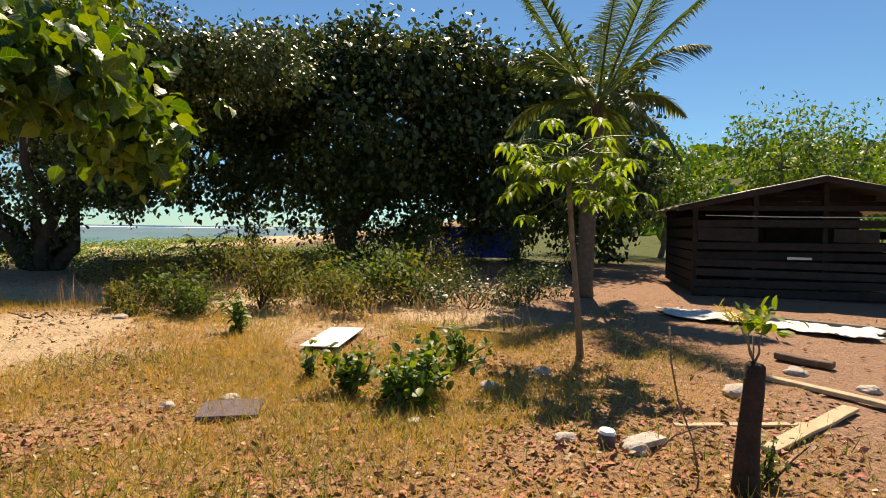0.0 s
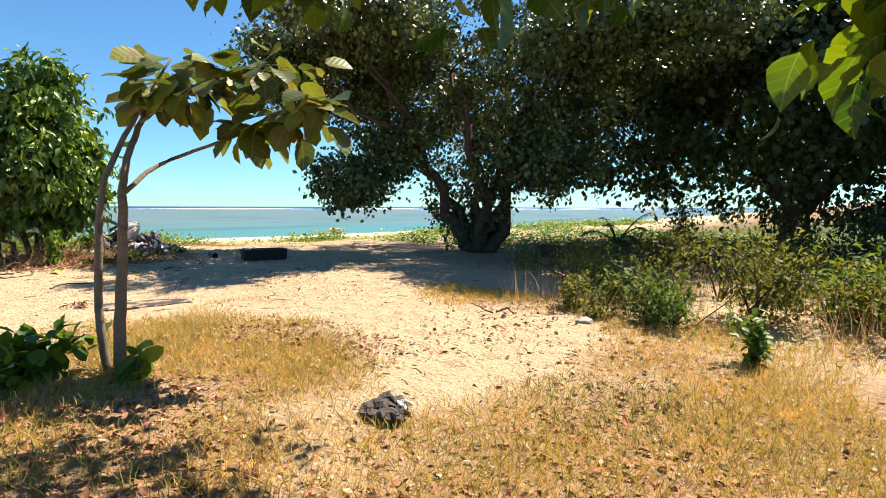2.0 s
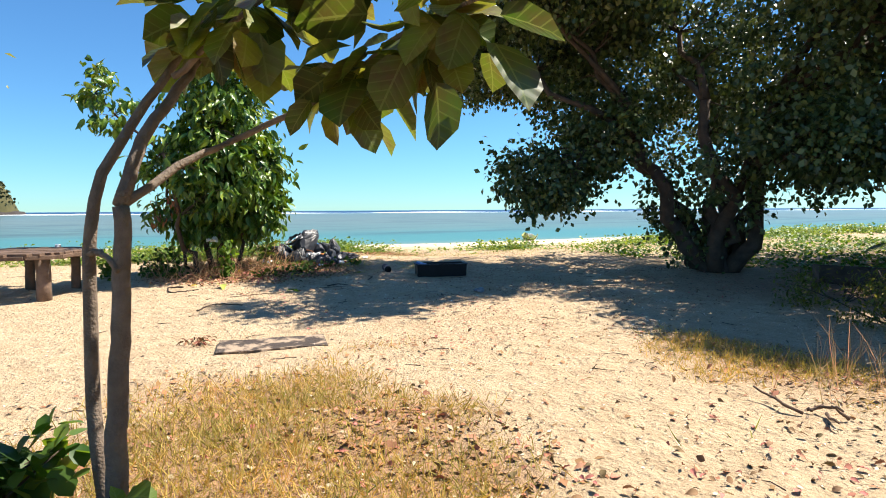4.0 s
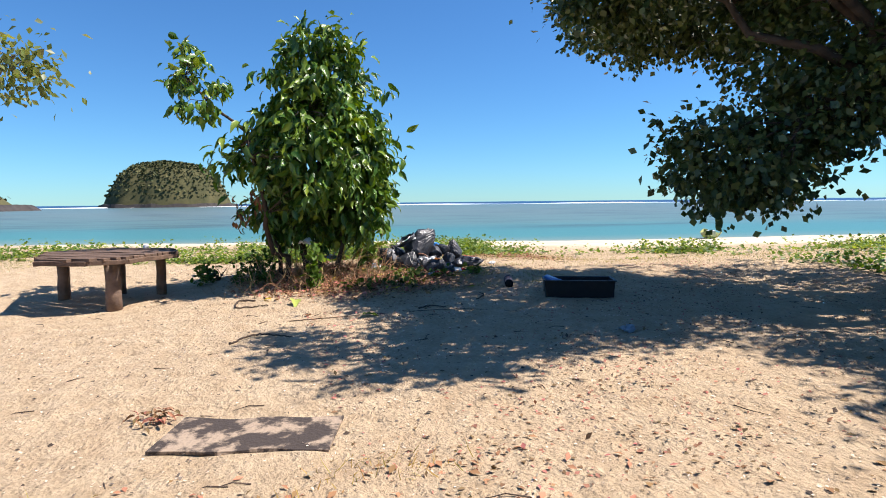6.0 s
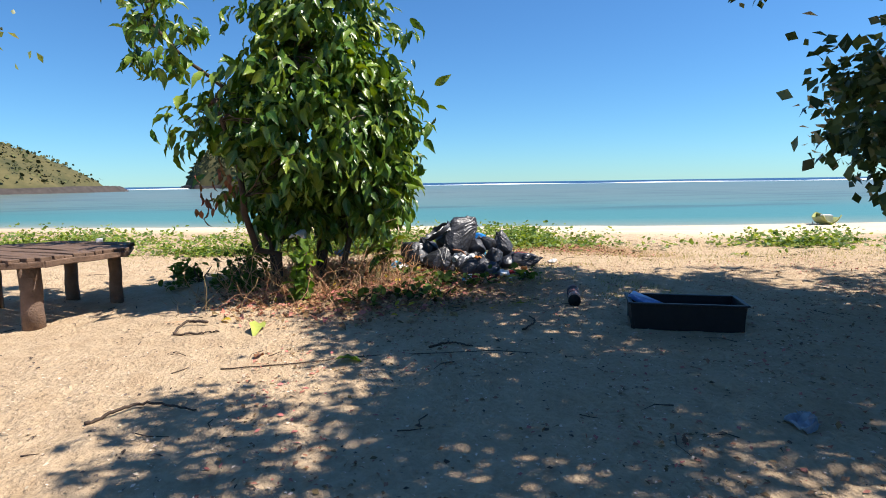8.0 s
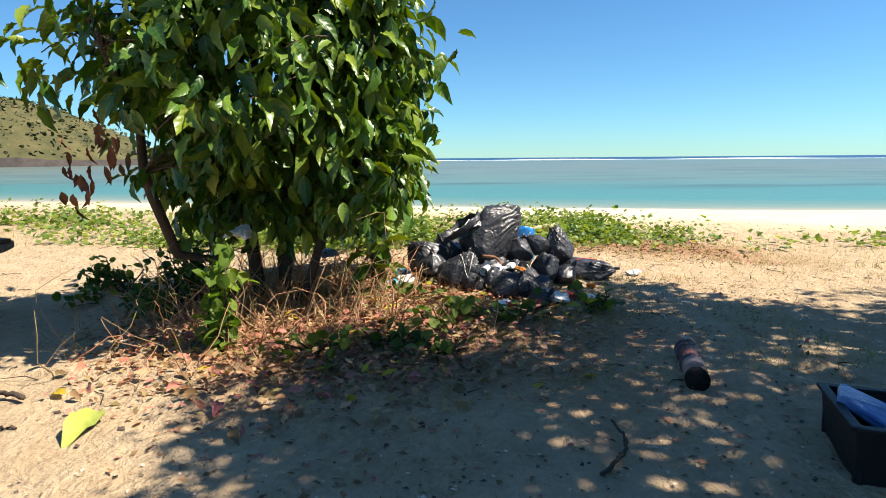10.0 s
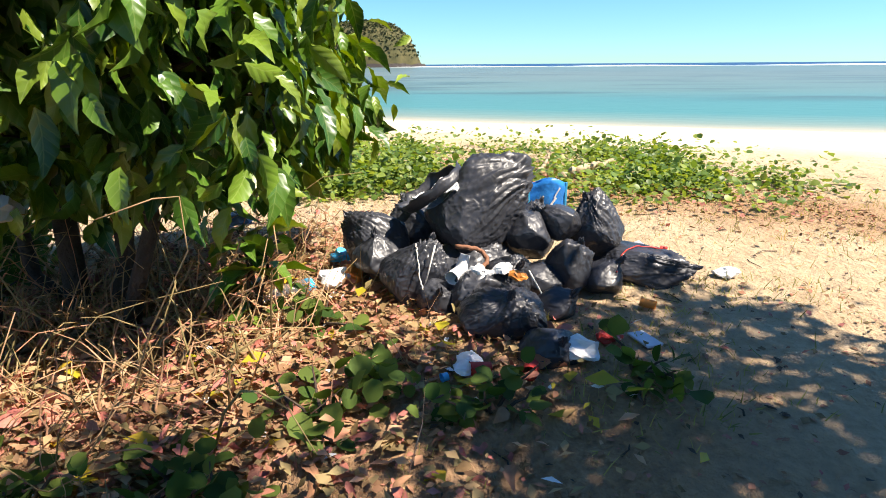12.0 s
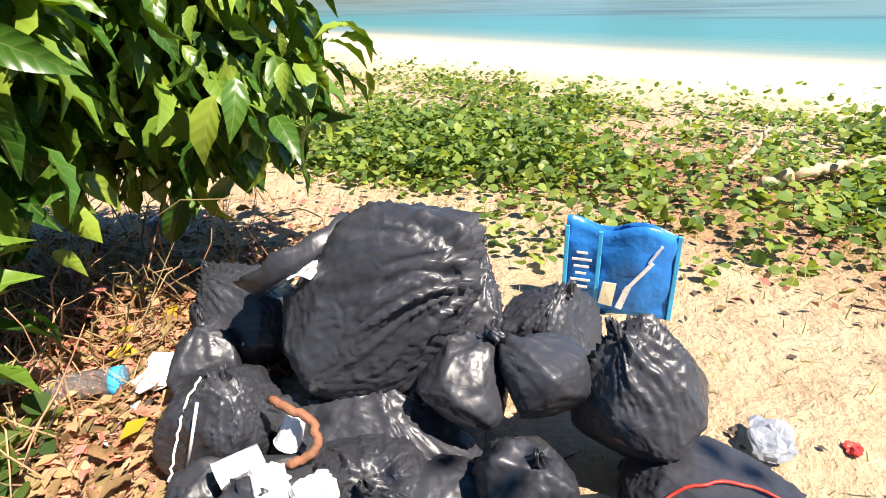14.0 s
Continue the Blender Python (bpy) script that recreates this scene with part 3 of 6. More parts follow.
def hill_thing(name, cx, cy, rx, ry, height, turn, seed, label, steep=2.6, peak=0.0):
    """A rocky hill that rises from the sea: cliffs below, scrub above."""
    ob = thing(name, cx, cy, SEA - 0.3, label, "hill", turn=turn)
    n, ring = 72, 26
    v = []
    for i in range(ring):
        q = i / (ring - 1)
        for j in range(n):
            a = 2 * math.pi * j / n
            rr = (1 - q) * (1 + 0.10 * noise.noise(Vector((math.cos(a) * 1.6, math.sin(a) * 1.6, seed))) + 0.05 * noise.noise(Vector((math.cos(a) * 5, math.sin(a) * 5, seed + 3 + q * 2))))
            x, y = rx * rr * math.cos(a), ry * rr * math.sin(a)
            prof = 1 - (1 - q) ** steep
            z = height * prof * (1 + peak * x / rx) * (1 + 0.12 * noise.noise(Vector((x / rx * 3, y / ry * 3, seed)))) + height * 0.03 * noise.noise(Vector((x / rx * 14, y / ry * 14, seed)))
            v.append((x, y, max(0, z)))
    f = [(i * n + j, i * n + (j + 1) % n, (i + 1) * n + (j + 1) % n, (i + 1) * n + j) for i in range(ring - 1) for j in range(n)]
    part("hillside", mesh_from("hillside", v, f, HILL, True), HILL, ob)
    rv = [(x * 1.04, y * 1.04, min(z, 1.0) + (3.2 + 1.5 * noise.noise(Vector((x * 0.1, y * 0.1, 2)))) * (1 if i < n else 0)) for i, (x, y, z) in enumerate(v[: 2 * n])]
    rv = [(x * 1.03, y * 1.03, 0) for x, y, _ in rv[:n]] + rv[:n] + [(x * 0.9, y * 0.9, z) for x, y, z in rv[:n]]
    part("shore_rock", mesh_from("shore_rock", rv, [(i * n + j, i * n + (j + 1) % n, (i + 1) * n + (j + 1) % n, (i + 1) * n + j) for i in range(2) for j in range(n)], SHORE_ROCK), SHORE_ROCK, ob, "dark rocky shoreline", "stuff")
    k = 9000
    idx = rng.integers(n * 2, n * (ring - 1), k)
    p = np.array(v)[idx] + rng.normal(size=(k, 3)) * np.array([rx, ry, 0]) * 0.02
    sz = height * rng.uniform(0.02, 0.06, k)
    part("scrub", leaf_mesh("scrub", p, unit(k) + np.array([0, 0, 0.5]), unit(k) + np.array([0, 0, 1]), sz, sz * 0.9, HILL_SCRUB, "round"), HILL_SCRUB, ob, kind="stuff")
    return ob


HILL = material("hillside", (0.1, 0.085, 0.035), 0.95, 0.4, 0.09, 0.6, 1.2, second=(0.045, 0.05, 0.02))
SHORE_ROCK = material("shore_rock", (0.06, 0.05, 0.045), 0.9, 0.4, 0.3, 0.8, 2.0)
HILL_SCRUB = material("scrub", (0.085, 0.09, 0.03), 0.8, island=0.5, bump=0, scale=0.05)


def polar(eye, yaw, d):
    return eye[0] - math.sin(radians(yaw)) * d, eye[1] + math.cos(radians(yaw)) * d


ix, iy = polar((-10, 7.5), 98.3, 620)
hill_thing("rocky_island", ix, iy, 42, 58, 43, 8, 1.0, "rocky dome-shaped islet with dry scrub and cliffs", 3.6)
hx, hy = polar((-12, 8), 127, 420)
hill_thing("headland", hx, hy, 90, 125, 42, 30, 5.0, "green scrub-covered headland sloping to dark shore rocks", 2.0)

# ---- trees ----
def stem_paths(x, y, z, specs, foot=0.3):
    return [curve_path((x + foot * math.cos(radians(a)), y + foot * math.sin(radians(a)), z - 0.1), (x + reach * math.cos(radians(a)), y + reach * math.sin(radians(a)), z + h), 0.05, 9, r, r * 0.55, -0.02) for a, reach, h, r in specs]


bx, by = -11.3, 16.2
bz = gz(bx, by)
tree("beach_tree", (bx, by, bz), stem_paths(bx, by, bz, ((15, 0.9, 3.4, 0.2), (75, 1.2, 3.2, 0.18), (135, 1.6, 3.0, 0.17), (190, 2.1, 2.7, 0.2), (235, 1.9, 3.0, 0.2), (285, 1.3, 3.6, 0.18), (330, 1.0, 2.4, 0.13), (160, 0.4, 1.6, 0.22), (260, 0.4, 1.5, 0.22)), 0.24),
     [((-12.1, 17.4, 6.2), (4.3, 3.6, 2.9), 1.0), ((-13.6, 15.0, 4.6), (1.9, 1.7, 1.6), 0.4), ((-13.6, 13.0, 2.25), (1.15, 1.1, 0.7), 0.2), ((-12.9, 14.2, 3.2), (1.0, 1.0, 0.9), 0.12), ((-14.8, 11.7, 4.9), (0.9, 1.0, 0.45), 0.1),
      ((-7.7, 14.9, 5.5), (1.7, 1.2, 0.8), 0.25), ((-16.6, 13.6, 5.0), (1.0, 1.0, 0.5), 0.065), ((-16.55, 12.5, 5.0), (0.75, 0.75, 0.3), 0.045), ((-15.5, 12.8, 5.3), (0.8, 0.8, 0.4), 0.045), ((-9.6, 16.6, 4.8), (2.6, 2.2, 2.2), 0.4), ((-15.2, 14.6, 5.2), (1.4, 1.5, 0.8), 0.16), ((-11.6, 19.4, 4.4), (4.4, 2.8, 2.6), 0.3), ((-11.4, 15.8, 1.5), (1.2, 1.2, 1.0), 0.06),
      ((-10.85, 11.2, 5.8), (0.62, 0.62, 0.3), 0.08), ((-11.95, 10.15, 5.8), (0.75, 0.35, 0.22), 0.035), ((-11.8, 12.1, 5.8), (1.3, 1.0, 0.5), 0.15), ((-13.4, 12.2, 5.8), (1.4, 0.95, 0.5), 0.15), ((-11.7, 13.5, 5.8), (0.9, 0.9, 0.6), 0.12), ((-12.8, 13.8, 5.9), (1.9, 1.2, 0.8), 0.25), ((-14.6, 11.7, 5.8), (1.3, 0.8, 0.4), 0.12), ((-11.2, 15.6, 2.2), (1.6, 1.3, 0.7), 0.05), ((-9.0, 15.7, 2.7), (1.6, 1.2, 0.75), 0.2), ((-6.8, 14.3, 5.7), (1.4, 0.9, 0.6), 0.16), ((-5.2, 14.8, 5.8), (1.5, 1.1, 0.6), 0.16), ((-6.4, 16.6, 5.8), (2.5, 1.6, 0.9), 0.3)],
     1600, 76, 0.22, 0.125, 0.74, LEAF_BEACH, BARK, "broad dark-leaved beach tree with several leaning stems", shell=0.5, limbs=30, r_limb=0.1, twigs=300)
tx, ty = -4.0, 24.0
tz = gz(tx, ty)
tree("large_tree", (tx, ty, tz), [curve_path((tx, ty, tz - 0.1), (tx + 0.6, ty, tz + 4.2), 0.03, 8, 0.5, 0.34), curve_path((tx + 0.4, ty - 0.2, tz), (tx - 2.2, ty - 0.8, tz + 4.6), 0.05, 8, 0.3, 0.2), curve_path((tx + 0.2, ty, tz + 1.5), (tx + 3.2, ty - 1, tz + 5), 0.05, 8, 0.26, 0.15)],
     [((-3.5, 24, 6.0), (8.0, 6.0, 3.2), 1.0), ((-9.2, 22.5, 4.8), (3.6, 3.4, 3.0), 0.35), ((2.5, 22.5, 5.0), (3.9, 4.0, 3.6), 0.55), ((6.2, 24.5, 4.0), (3.2, 2.8, 3.4), 0.45), ((-3, 20.5, 5.0), (5.5, 2.6, 3.0), 0.5), ((-1.5, 26, 2.6), (7.5, 2.5, 2.2), 0.5), ((-6.5, 22, 7.9), (1.6, 1.5, 1.1), 0.12), ((-3.4, 21, 7.6), (1.7, 1.5, 1.2), 0.14), ((0.2, 21, 7.5), (1.8, 1.5, 1.0), 0.14), ((3.2, 21, 6.5), (1.9, 1.5, 1.2), 0.14), ((-9.0, 21, 6.4), (1.6, 1.5, 1.2), 0.12), ((5.8, 22, 6.2), (1.7, 1.4, 1.1), 0.12), ((-1.2, 19.2, 6.8), (1.7, 1.2, 1.1), 0.14), ((-5.0, 19.2, 6.0), (1.7, 1.2, 1.0), 0.14)],
     1500, 62, 0.42, 0.24, 0.66, LEAF_DARK, BARK, "large spreading shade tree with dense dark green foliage", shell=0.45, limbs=26, r_limb=0.13, twigs=260)
nx, ny = -18.1, 6.9
nz = gz(nx, ny)
stems = [curve_path((nx + dx * 0.4, ny + dy * 0.4, nz - 0.05), (nx + dx, ny + dy, nz + h), 0.06, 8, r, r * 0.45) for dx, dy, h, r in ((0.2, -0.1, 3.4, 0.07), (-0.4, 0.4, 3.2, 0.06), (0.7, -1.1, 2.6, 0.06), (0.5, 0.8, 2.4, 0.05), (-0.6, -0.8, 2.6, 0.05), (0.1, 0.4, 3.9, 0.05))]
stems.append(curve_path((-18.2, 6.4, 2.6), (-18.5, 4.7, 4.1), 0.05, 7, 0.04, 0.02))
noni = tree("noni_tree", (nx, ny, nz), stems,
     [((-17.9, 7.05, 2.6), (1.3, 1.3, 1.3), 1.0), ((-17.9, 7.2, 3.9), (0.85, 1.0, 1.15), 0.5), ((-18.5, 4.9, 3.9), (0.5, 0.6, 0.75), 0.1), ((-17.9, 7.95, 1.7), (0.65, 0.55, 0.75), 0.18), ((-17.6, 5.95, 2.4), (0.6, 0.7, 0.5), 0.1), ((-18.7, 6.6, 1.5), (0.7, 0.9, 0.6), 0.15), ((-18.8, 7.7, 1.75), (0.55, 0.42, 0.65), 0.26), ((-18.7, 7.7, 2.6), (0.6, 0.5, 0.8), 0.2), ((-18.0, 8.0, 2.6), (0.55, 0.5, 0.7), 0.14), ((-19.25, 8.15, 1.5), (0.3, 0.24, 0.5), 0.1), ((-18.3, 7.0, 1.15), (0.8, 0.8, 0.35), 0.12), ((-19.3, 7.6, 1.3), (0.4, 0.4, 0.5), 0.12)],
     640, 17, 0.14, 0.225, 0.44, LEAF_NONI, BARK, "bushy tree with large drooping glossy green leaves", "big", 0.45, 0.8, 14, 0.03)
k = 44
dead_c = np.array([(-17.99, 8.02, 2.21), (-17.21, 5.87, 1.72), (-17.21, 5.62, 1.47)])[rng.integers(0, 3, k)]
part("dead_leaf", leaf_mesh("dead_leaf", dead_c + rng.normal(size=(k, 3)) * (0.07, 0.08, 0.12) - np.array([nx, ny, nz]), unit(k) * 0.3 + (0, 0, -1), unit(k) + (0, 0, 0.2), rng.uniform(0.1, 0.18, k), rng.uniform(0.04, 0.07, k), LEAF_BROWN, "big"), LEAF_BROWN, noni, "withered brown leaves", "stuff")

# big-leaved tree whose limb hangs over the start of the walk
ox, oy = -7.6, 0.4
oz = gz(ox, oy)
limb = (flowing([(-7.6, 0.4, 1.8), (-7.0, 1.6, 3.3), (-5.6, 3.4, 3.9), (-4.2, 4.3, 3.6), (-3.0, 3.9, 2.75), (-2.5, 3.4, 2.25), (-2.1, 3.3, 2.12), (-1.87, 3.48, 1.95)], 30), np.linspace(0.13, 0.008, 30))
twig = (flowing([(-3.0, 3.9, 2.75), (-2.5, 3.1, 2.5), (-2.3, 2.6, 2.25), (-2.2, 2.25, 2.1)], 16), np.linspace(0.03, 0.007, 16))
tree("overhanging_tree", (ox, oy, oz), [curve_path((ox, oy, oz - 0.1), (ox - 0.2, oy + 0.1, oz + 3.4), 0.04, 8, 0.2, 0.12), limb, twig],
     [((-4.3, 5.2, 3.85), (1.5, 1.1, 0.5), 0.7), ((-2.1, 2.35, 2.15), (0.2, 0.25, 0.14), 0.16), ((-2.0, 2.9, 2.28), (0.22, 0.32, 0.2), 0.24), ((-1.87, 3.48, 2.05), (0.1, 0.14, 0.2), 0.2), ((-2.8, 3.2, 2.55), (0.5, 0.5, 0.3), 0.3), ((-3.4, 5.2, 3.0), (0.35, 0.4, 0.15), 0.1), ((-3.3, 4.2, 3.1), (0.7, 0.6, 0.35), 0.34), ((-5.6, 3.6, 4.0), (1.5, 1.2, 0.5), 0.4), ((-3.2, 3.0, 2.9), (0.5, 0.6, 0.25), 0.2), ((-3.6, 2.6, 2.65), (0.55, 0.5, 0.22), 0.34), ((-3.1, 2.3, 2.6), (0.45, 0.4, 0.2), 0.26), ((-4.4, 3.4, 2.85), (0.7, 0.6, 0.35), 0.3), ((-6.6, 1.4, 3.9), (1.8, 1.8, 0.9), 0.4)],
     560, 18, 0.12, 0.115, 0.8, LEAF_LIMB, BARK_GREY, "tree with broad bright green leaves on a low limb", "big", 0.25, 0.6, 10, 0.025)

# tree beyond the table, of which only a limb's end shows
stx, sty = -20.6, -1.4
stz = gz(stx, sty)
tree("shore_tree", (stx, sty, stz), [curve_path((stx, sty, stz - 0.1), (stx + 0.2, sty + 0.4, stz + 3.8), 0.04, 8, 0.18, 0.1)],
     [((-20.1, -0.4, 4.6), (1.5, 1.4, 1.0), 1.0), ((-18.6, 1.95, 4.1), (0.5, 0.45, 0.45), 0.15)], 90, 30, 0.3, 0.16, 0.6, LEAF_SAP, BARK_GREY, "shore tree with reddish green leaves beyond a table", "small", 0.3, 0.6, 8, 0.05)

# slim sapling with forked stems
sx, sy = -7.35, 4.12
sz = gz(sx, sy)
root = thing("sapling", sx, sy, sz, "slim forked sapling with large round leaves", "tree")
inv = np.array([sx, sy, sz])
main = (np.array([(-7.35, 4.12, sz - 0.1), (-7.34, 4.14, 0.5), (-7.34, 4.18, 1.1), (-7.36, 4.2, 1.6)]), np.array([0.055, 0.05, 0.043, 0.038]))
second = (np.array([(-7.5, 4.1, sz - 0.1), (-7.55, 4.06, 0.5), (-7.52, 4.06, 1.2), (-7.5, 4.12, 1.7), (-7.62, 4.36, 2.15), (-7.7, 4.62, 2.55), (-7.66, 4.85, 2.95)]), np.array([0.042, 0.036, 0.032, 0.028, 0.024, 0.018, 0.01]))
up_b = (np.array([(-7.36, 4.2, 1.6), (-7.5, 4.33, 1.95), (-7.72, 4.55, 2.28), (-7.86, 4.72, 2.55), (-7.8, 4.9, 2.85)]), np.array([0.036, 0.032, 0.028, 0.02, 0.01]))
right_b = (np.array([(-7.36, 4.2, 1.6), (-7.5, 4.5, 1.82), (-7.55, 4.8, 1.98), (-7.15, 5.15, 2.18), (-6.6, 5.35, 2.42), (-6.0, 5.35, 2.4)]), np.array([0.024, 0.021, 0.018, 0.016, 0.012, 0.008]))
top_b = (np.array([(-7.6, 4.5, 2.3), (-7.3, 4.8, 2.6), (-6.8, 5.1, 2.8), (-6.2, 5.2, 2.75)]), np.array([0.018, 0.014, 0.01, 0.006]))
tie = (np.array([(-7.55, 4.05, 1.35), (-7.4, 4.1, 1.38), (-7.3, 4.17, 1.3)]), np.array([0.016, 0.014, 0.014]))
for nm, pth in (("stem", main), ("stem", second), ("branch", up_b), ("branch", right_b), ("branch", tie), ("branch", top_b)):
    part(nm, tubes(nm, [(flowing(pth[0] - inv, 22, 0.004), np.interp(np.linspace(0, 1, 22), np.linspace(0, 1, len(pth[1])), pth[1]))], BARK_GREY, 9), BARK_GREY, root)
pos, al = [], []
for pth, lo, cnt in ((up_b, 3.0, 34), (right_b, 3.1, 80), (second, 5.1, 30), (top_b, 0.9, 74)):
    for _ in range(cnt):
        q = random.uniform(lo, len(pth[0]) - 1.01)
        i = int(q)
        c = pth[0][i] + (pth[0][i + 1] - pth[0][i]) * (q - i)
        d = np.array([random.gauss(0, 1), random.gauss(0, 1), random.gauss(-0.25, 0.5)])
        pos.append(c + d / np.linalg.norm(d) * random.uniform(0.02, 0.32))
        al.append(d + (0, 0, -0.4))
n_l = len(pos)
lf = rng.uniform(0.16, 0.33, n_l)
part("leaf", leaf_mesh("leaf", np.array(pos) - inv, al, unit(n_l) * 0.7 + (0, 0, 1), lf, lf * 0.78, LEAF_SAP, "round"), LEAF_SAP, root, "large rounded green leaves", "stuff")

# coconut palm
def frond(name, parent, inv_, base, az, rise, length, droop, n_leaf, leaf_len, mat=LEAF_PALM):
    t = np.linspace(0, 1, 14)
    ca, sa = math.cos(radians(az)), math.sin(radians(az))
    hor = length * t * (1 - 0.18 * t)
    zz = length * (rise * t - droop * t * t)
    pts = np.stack([base[0] + ca * hor, base[1] + sa * hor, base[2] + zz], -1)
    rib = part(name, tubes(name, [(pts - inv_, np.linspace(0.035, 0.006, 14))], mat, 5), mat, parent)
    s = np.repeat(np.linspace(0.16, 0.99, n_leaf), 2)
    p = np.stack([np.interp(s, t, pts[:, i]) for i in range(3)], -1)
    tan = np.stack([np.interp(s, t, np.gradient(pts[:, i])) for i in range(3)], -1)
    tan /= np.linalg.norm(tan, axis=1)[:, None]
    side = np.tile([1.0, -1.0], n_leaf)[:, None] * np.array([-sa, ca, 0.0])
    d = side * 0.85 + tan * 0.7 + np.array([0, 0, -0.35]) + rng.normal(size=(len(s), 3)) * 0.08
    ln = leaf_len * np.sin(np.pi * np.clip(s * 0.86 + 0.1, 0, 1)) * rng.uniform(0.85, 1.1, len(s))
    part("leaflet", leaf_mesh("leaflet", p - inv_, d, np.tile([0, 0, 1.0], (len(s), 1)) + tan * 0.1, ln, 0.05, mat, "blade"), mat, rib, kind="stuff")


px_, py_ = 3.2, 12.9
pz = gz(px_, py_)
palm = thing("coconut_palm", px_, py_, pz, "young coconut palm with a thick trunk and ragged fronds", "palm tree")
tr_pts = np.array([(px_, py_, pz - 0.1), (px_ + 0.03, py_, pz + 0.25), (px_ + 0.08, py_ - 0.05, pz + 1.2), (px_ + 0.1, py_ - 0.05, pz + 2.4), (px_ + 0.18, py_ - 0.1, pz + 3.5), (px_ + 0.24, py_ - 0.1, pz + 4.4)])
part("trunk", tubes("trunk", [(tr_pts - np.array([px_, py_, pz]), np.array([0.3, 0.22, 0.18, 0.18, 0.19, 0.12]))], BARK_PALM, 14), BARK_PALM, palm)
for i in range(19):
    az = i * 137.5 + 20
    lvl = i / 18
    frond("frond", palm, np.array([px_, py_, pz]), (px_ + 0.24, py_ - 0.1, pz + 4.25), az, 1.7 - 1.5 * lvl, 2.5 + 0.5 * random.random() - 0.5 * (i % 3 == 0), 0.3 + 0.5 * lvl, 76, 0.7)
yx, yy = -8.8, 20.6
yz = gz(yx, yy)
palm2 = thing("palm_seedling", yx, yy, yz, "small young palm among the creepers", "palm tree")
for i in range(7):
    frond("frond", palm2, np.array([yx, yy, yz]), (yx, yy, yz + 0.1), i * 137.5, 1.5 - 0.14 * i, 1.5, 0.8, 22, 0.4)

# papaya-like slender tree
pax, pay = 1.74, 6.94
paz = gz(pax, pay)
pap = thing("papaya_tree", pax, pay, paz, "slender young tree with bright lobed leaves", "tree")
inv = np.array([pax, pay, paz])
part("trunk", tubes("trunk", [(np.array([(pax, pay, paz - 0.1), (pax - 0.06, pay, 0.6), (pax - 0.14, pay - 0.05, 1.3), (pax - 0.2, pay - 0.05, 2.0), (pax - 0.18, pay - 0.05, 2.45)]) - inv, np.array([0.048, 0.037, 0.033, 0.03, 0.02]))], BARK_GREY, 10), BARK_GREY, pap)
paths, pos, al, up_ = [], [], [], []
for i in range(52):
    a, e, l = i * 2.399, random.uniform(-0.75, 0.8), random.uniform(0.4, 1.0)
    o = np.array([pax - 0.19, pay - 0.05, 1.95 + 0.5 * (i / 44)])
    tip = o + l * np.array([math.cos(a) * math.cos(e), math.sin(a) * math.cos(e), math.sin(e) * 0.75])
    paths.append(curve_path(o - inv, tip - inv, 0.03, 5, 0.01, 0.005, 0.08))
    for j in range(8):
        b = j * math.pi / 4 + random.uniform(-0.2, 0.2)
        pos.append(tip - inv)
        al.append((math.cos(b), math.sin(b), -0.35 + random.gauss(0, 0.15)))
        up_.append((random.gauss(0, 0.25), random.gauss(0, 0.25), 1))
part("leafstalk", tubes("leafstalk", paths, LEAF_MID, 5), LEAF_MID, pap, kind="stuff")
part("leaf", leaf_mesh("leaf", pos, al, up_, rng.uniform(0.16, 0.27, len(pos)), 0.085, LEAF_BRIGHT, "big"), LEAF_BRIGHT, pap, "bright green lobed leaves", "stuff")


# ---- bushes and weeds ----
def bush(name, x, y, h, r, n, leaf, mat, label, group="", aspect=0.55, kind="small", stems_n=7, category="bush", up_bias=0.5, dome=False):
    z = gz(x, y)
    ob = thing(name, x, y, z, label, category, group)
    pts = [curve_path((0, 0, -0.03), (random.gauss(0, r * 0.5), random.gauss(0, r * 0.5), h * random.uniform(0.6, 1.0)), 0.08, 5, 0.01 + 0.006 * h, 0.004) for _ in range(stems_n)]
    part("stem", tubes("stem", pts, BARK, 5), BARK, ob, kind="stuff")
    if dome:
        lobes_n = 5
        cen_ = np.stack([rng.normal(size=lobes_n) * r * 0.75, rng.normal(size=lobes_n) * r * 0.75, rng.uniform(0.0, 0.75, lobes_n) * h], -1)
        pos_ = cen_[rng.integers(0, lobes_n, n)] + rng.normal(size=(n, 3)) * np.array([r, r, h]) * 0.26
        pos_[:, 2] = np.abs(pos_[:, 2]) + 0.02
    else:
        pick = rng.integers(0, stems_n, n)
        q = rng.uniform(0.25, 1.05, n)
        base = np.array([[np.interp(qq * 4, range(5), pts[i][0][:, c]) for c in range(3)] for i, qq in zip(pick, q)])
        pos_ = base + rng.normal(size=(n, 3)) * np.array([r, r, h]) * 0.17
        pos_[:, 2] = np.maximum(pos_[:, 2], 0.02)
    ln_ = leaf * rng.uniform(0.6, 1.3, n)
    part("foliage", leaf_mesh("foliage", pos_, unit(n) + (0, 0, 0.15), unit(n) * up_bias + (0, 0, 1), ln_, ln_ * aspect, mat, kind), mat, ob)
    return ob


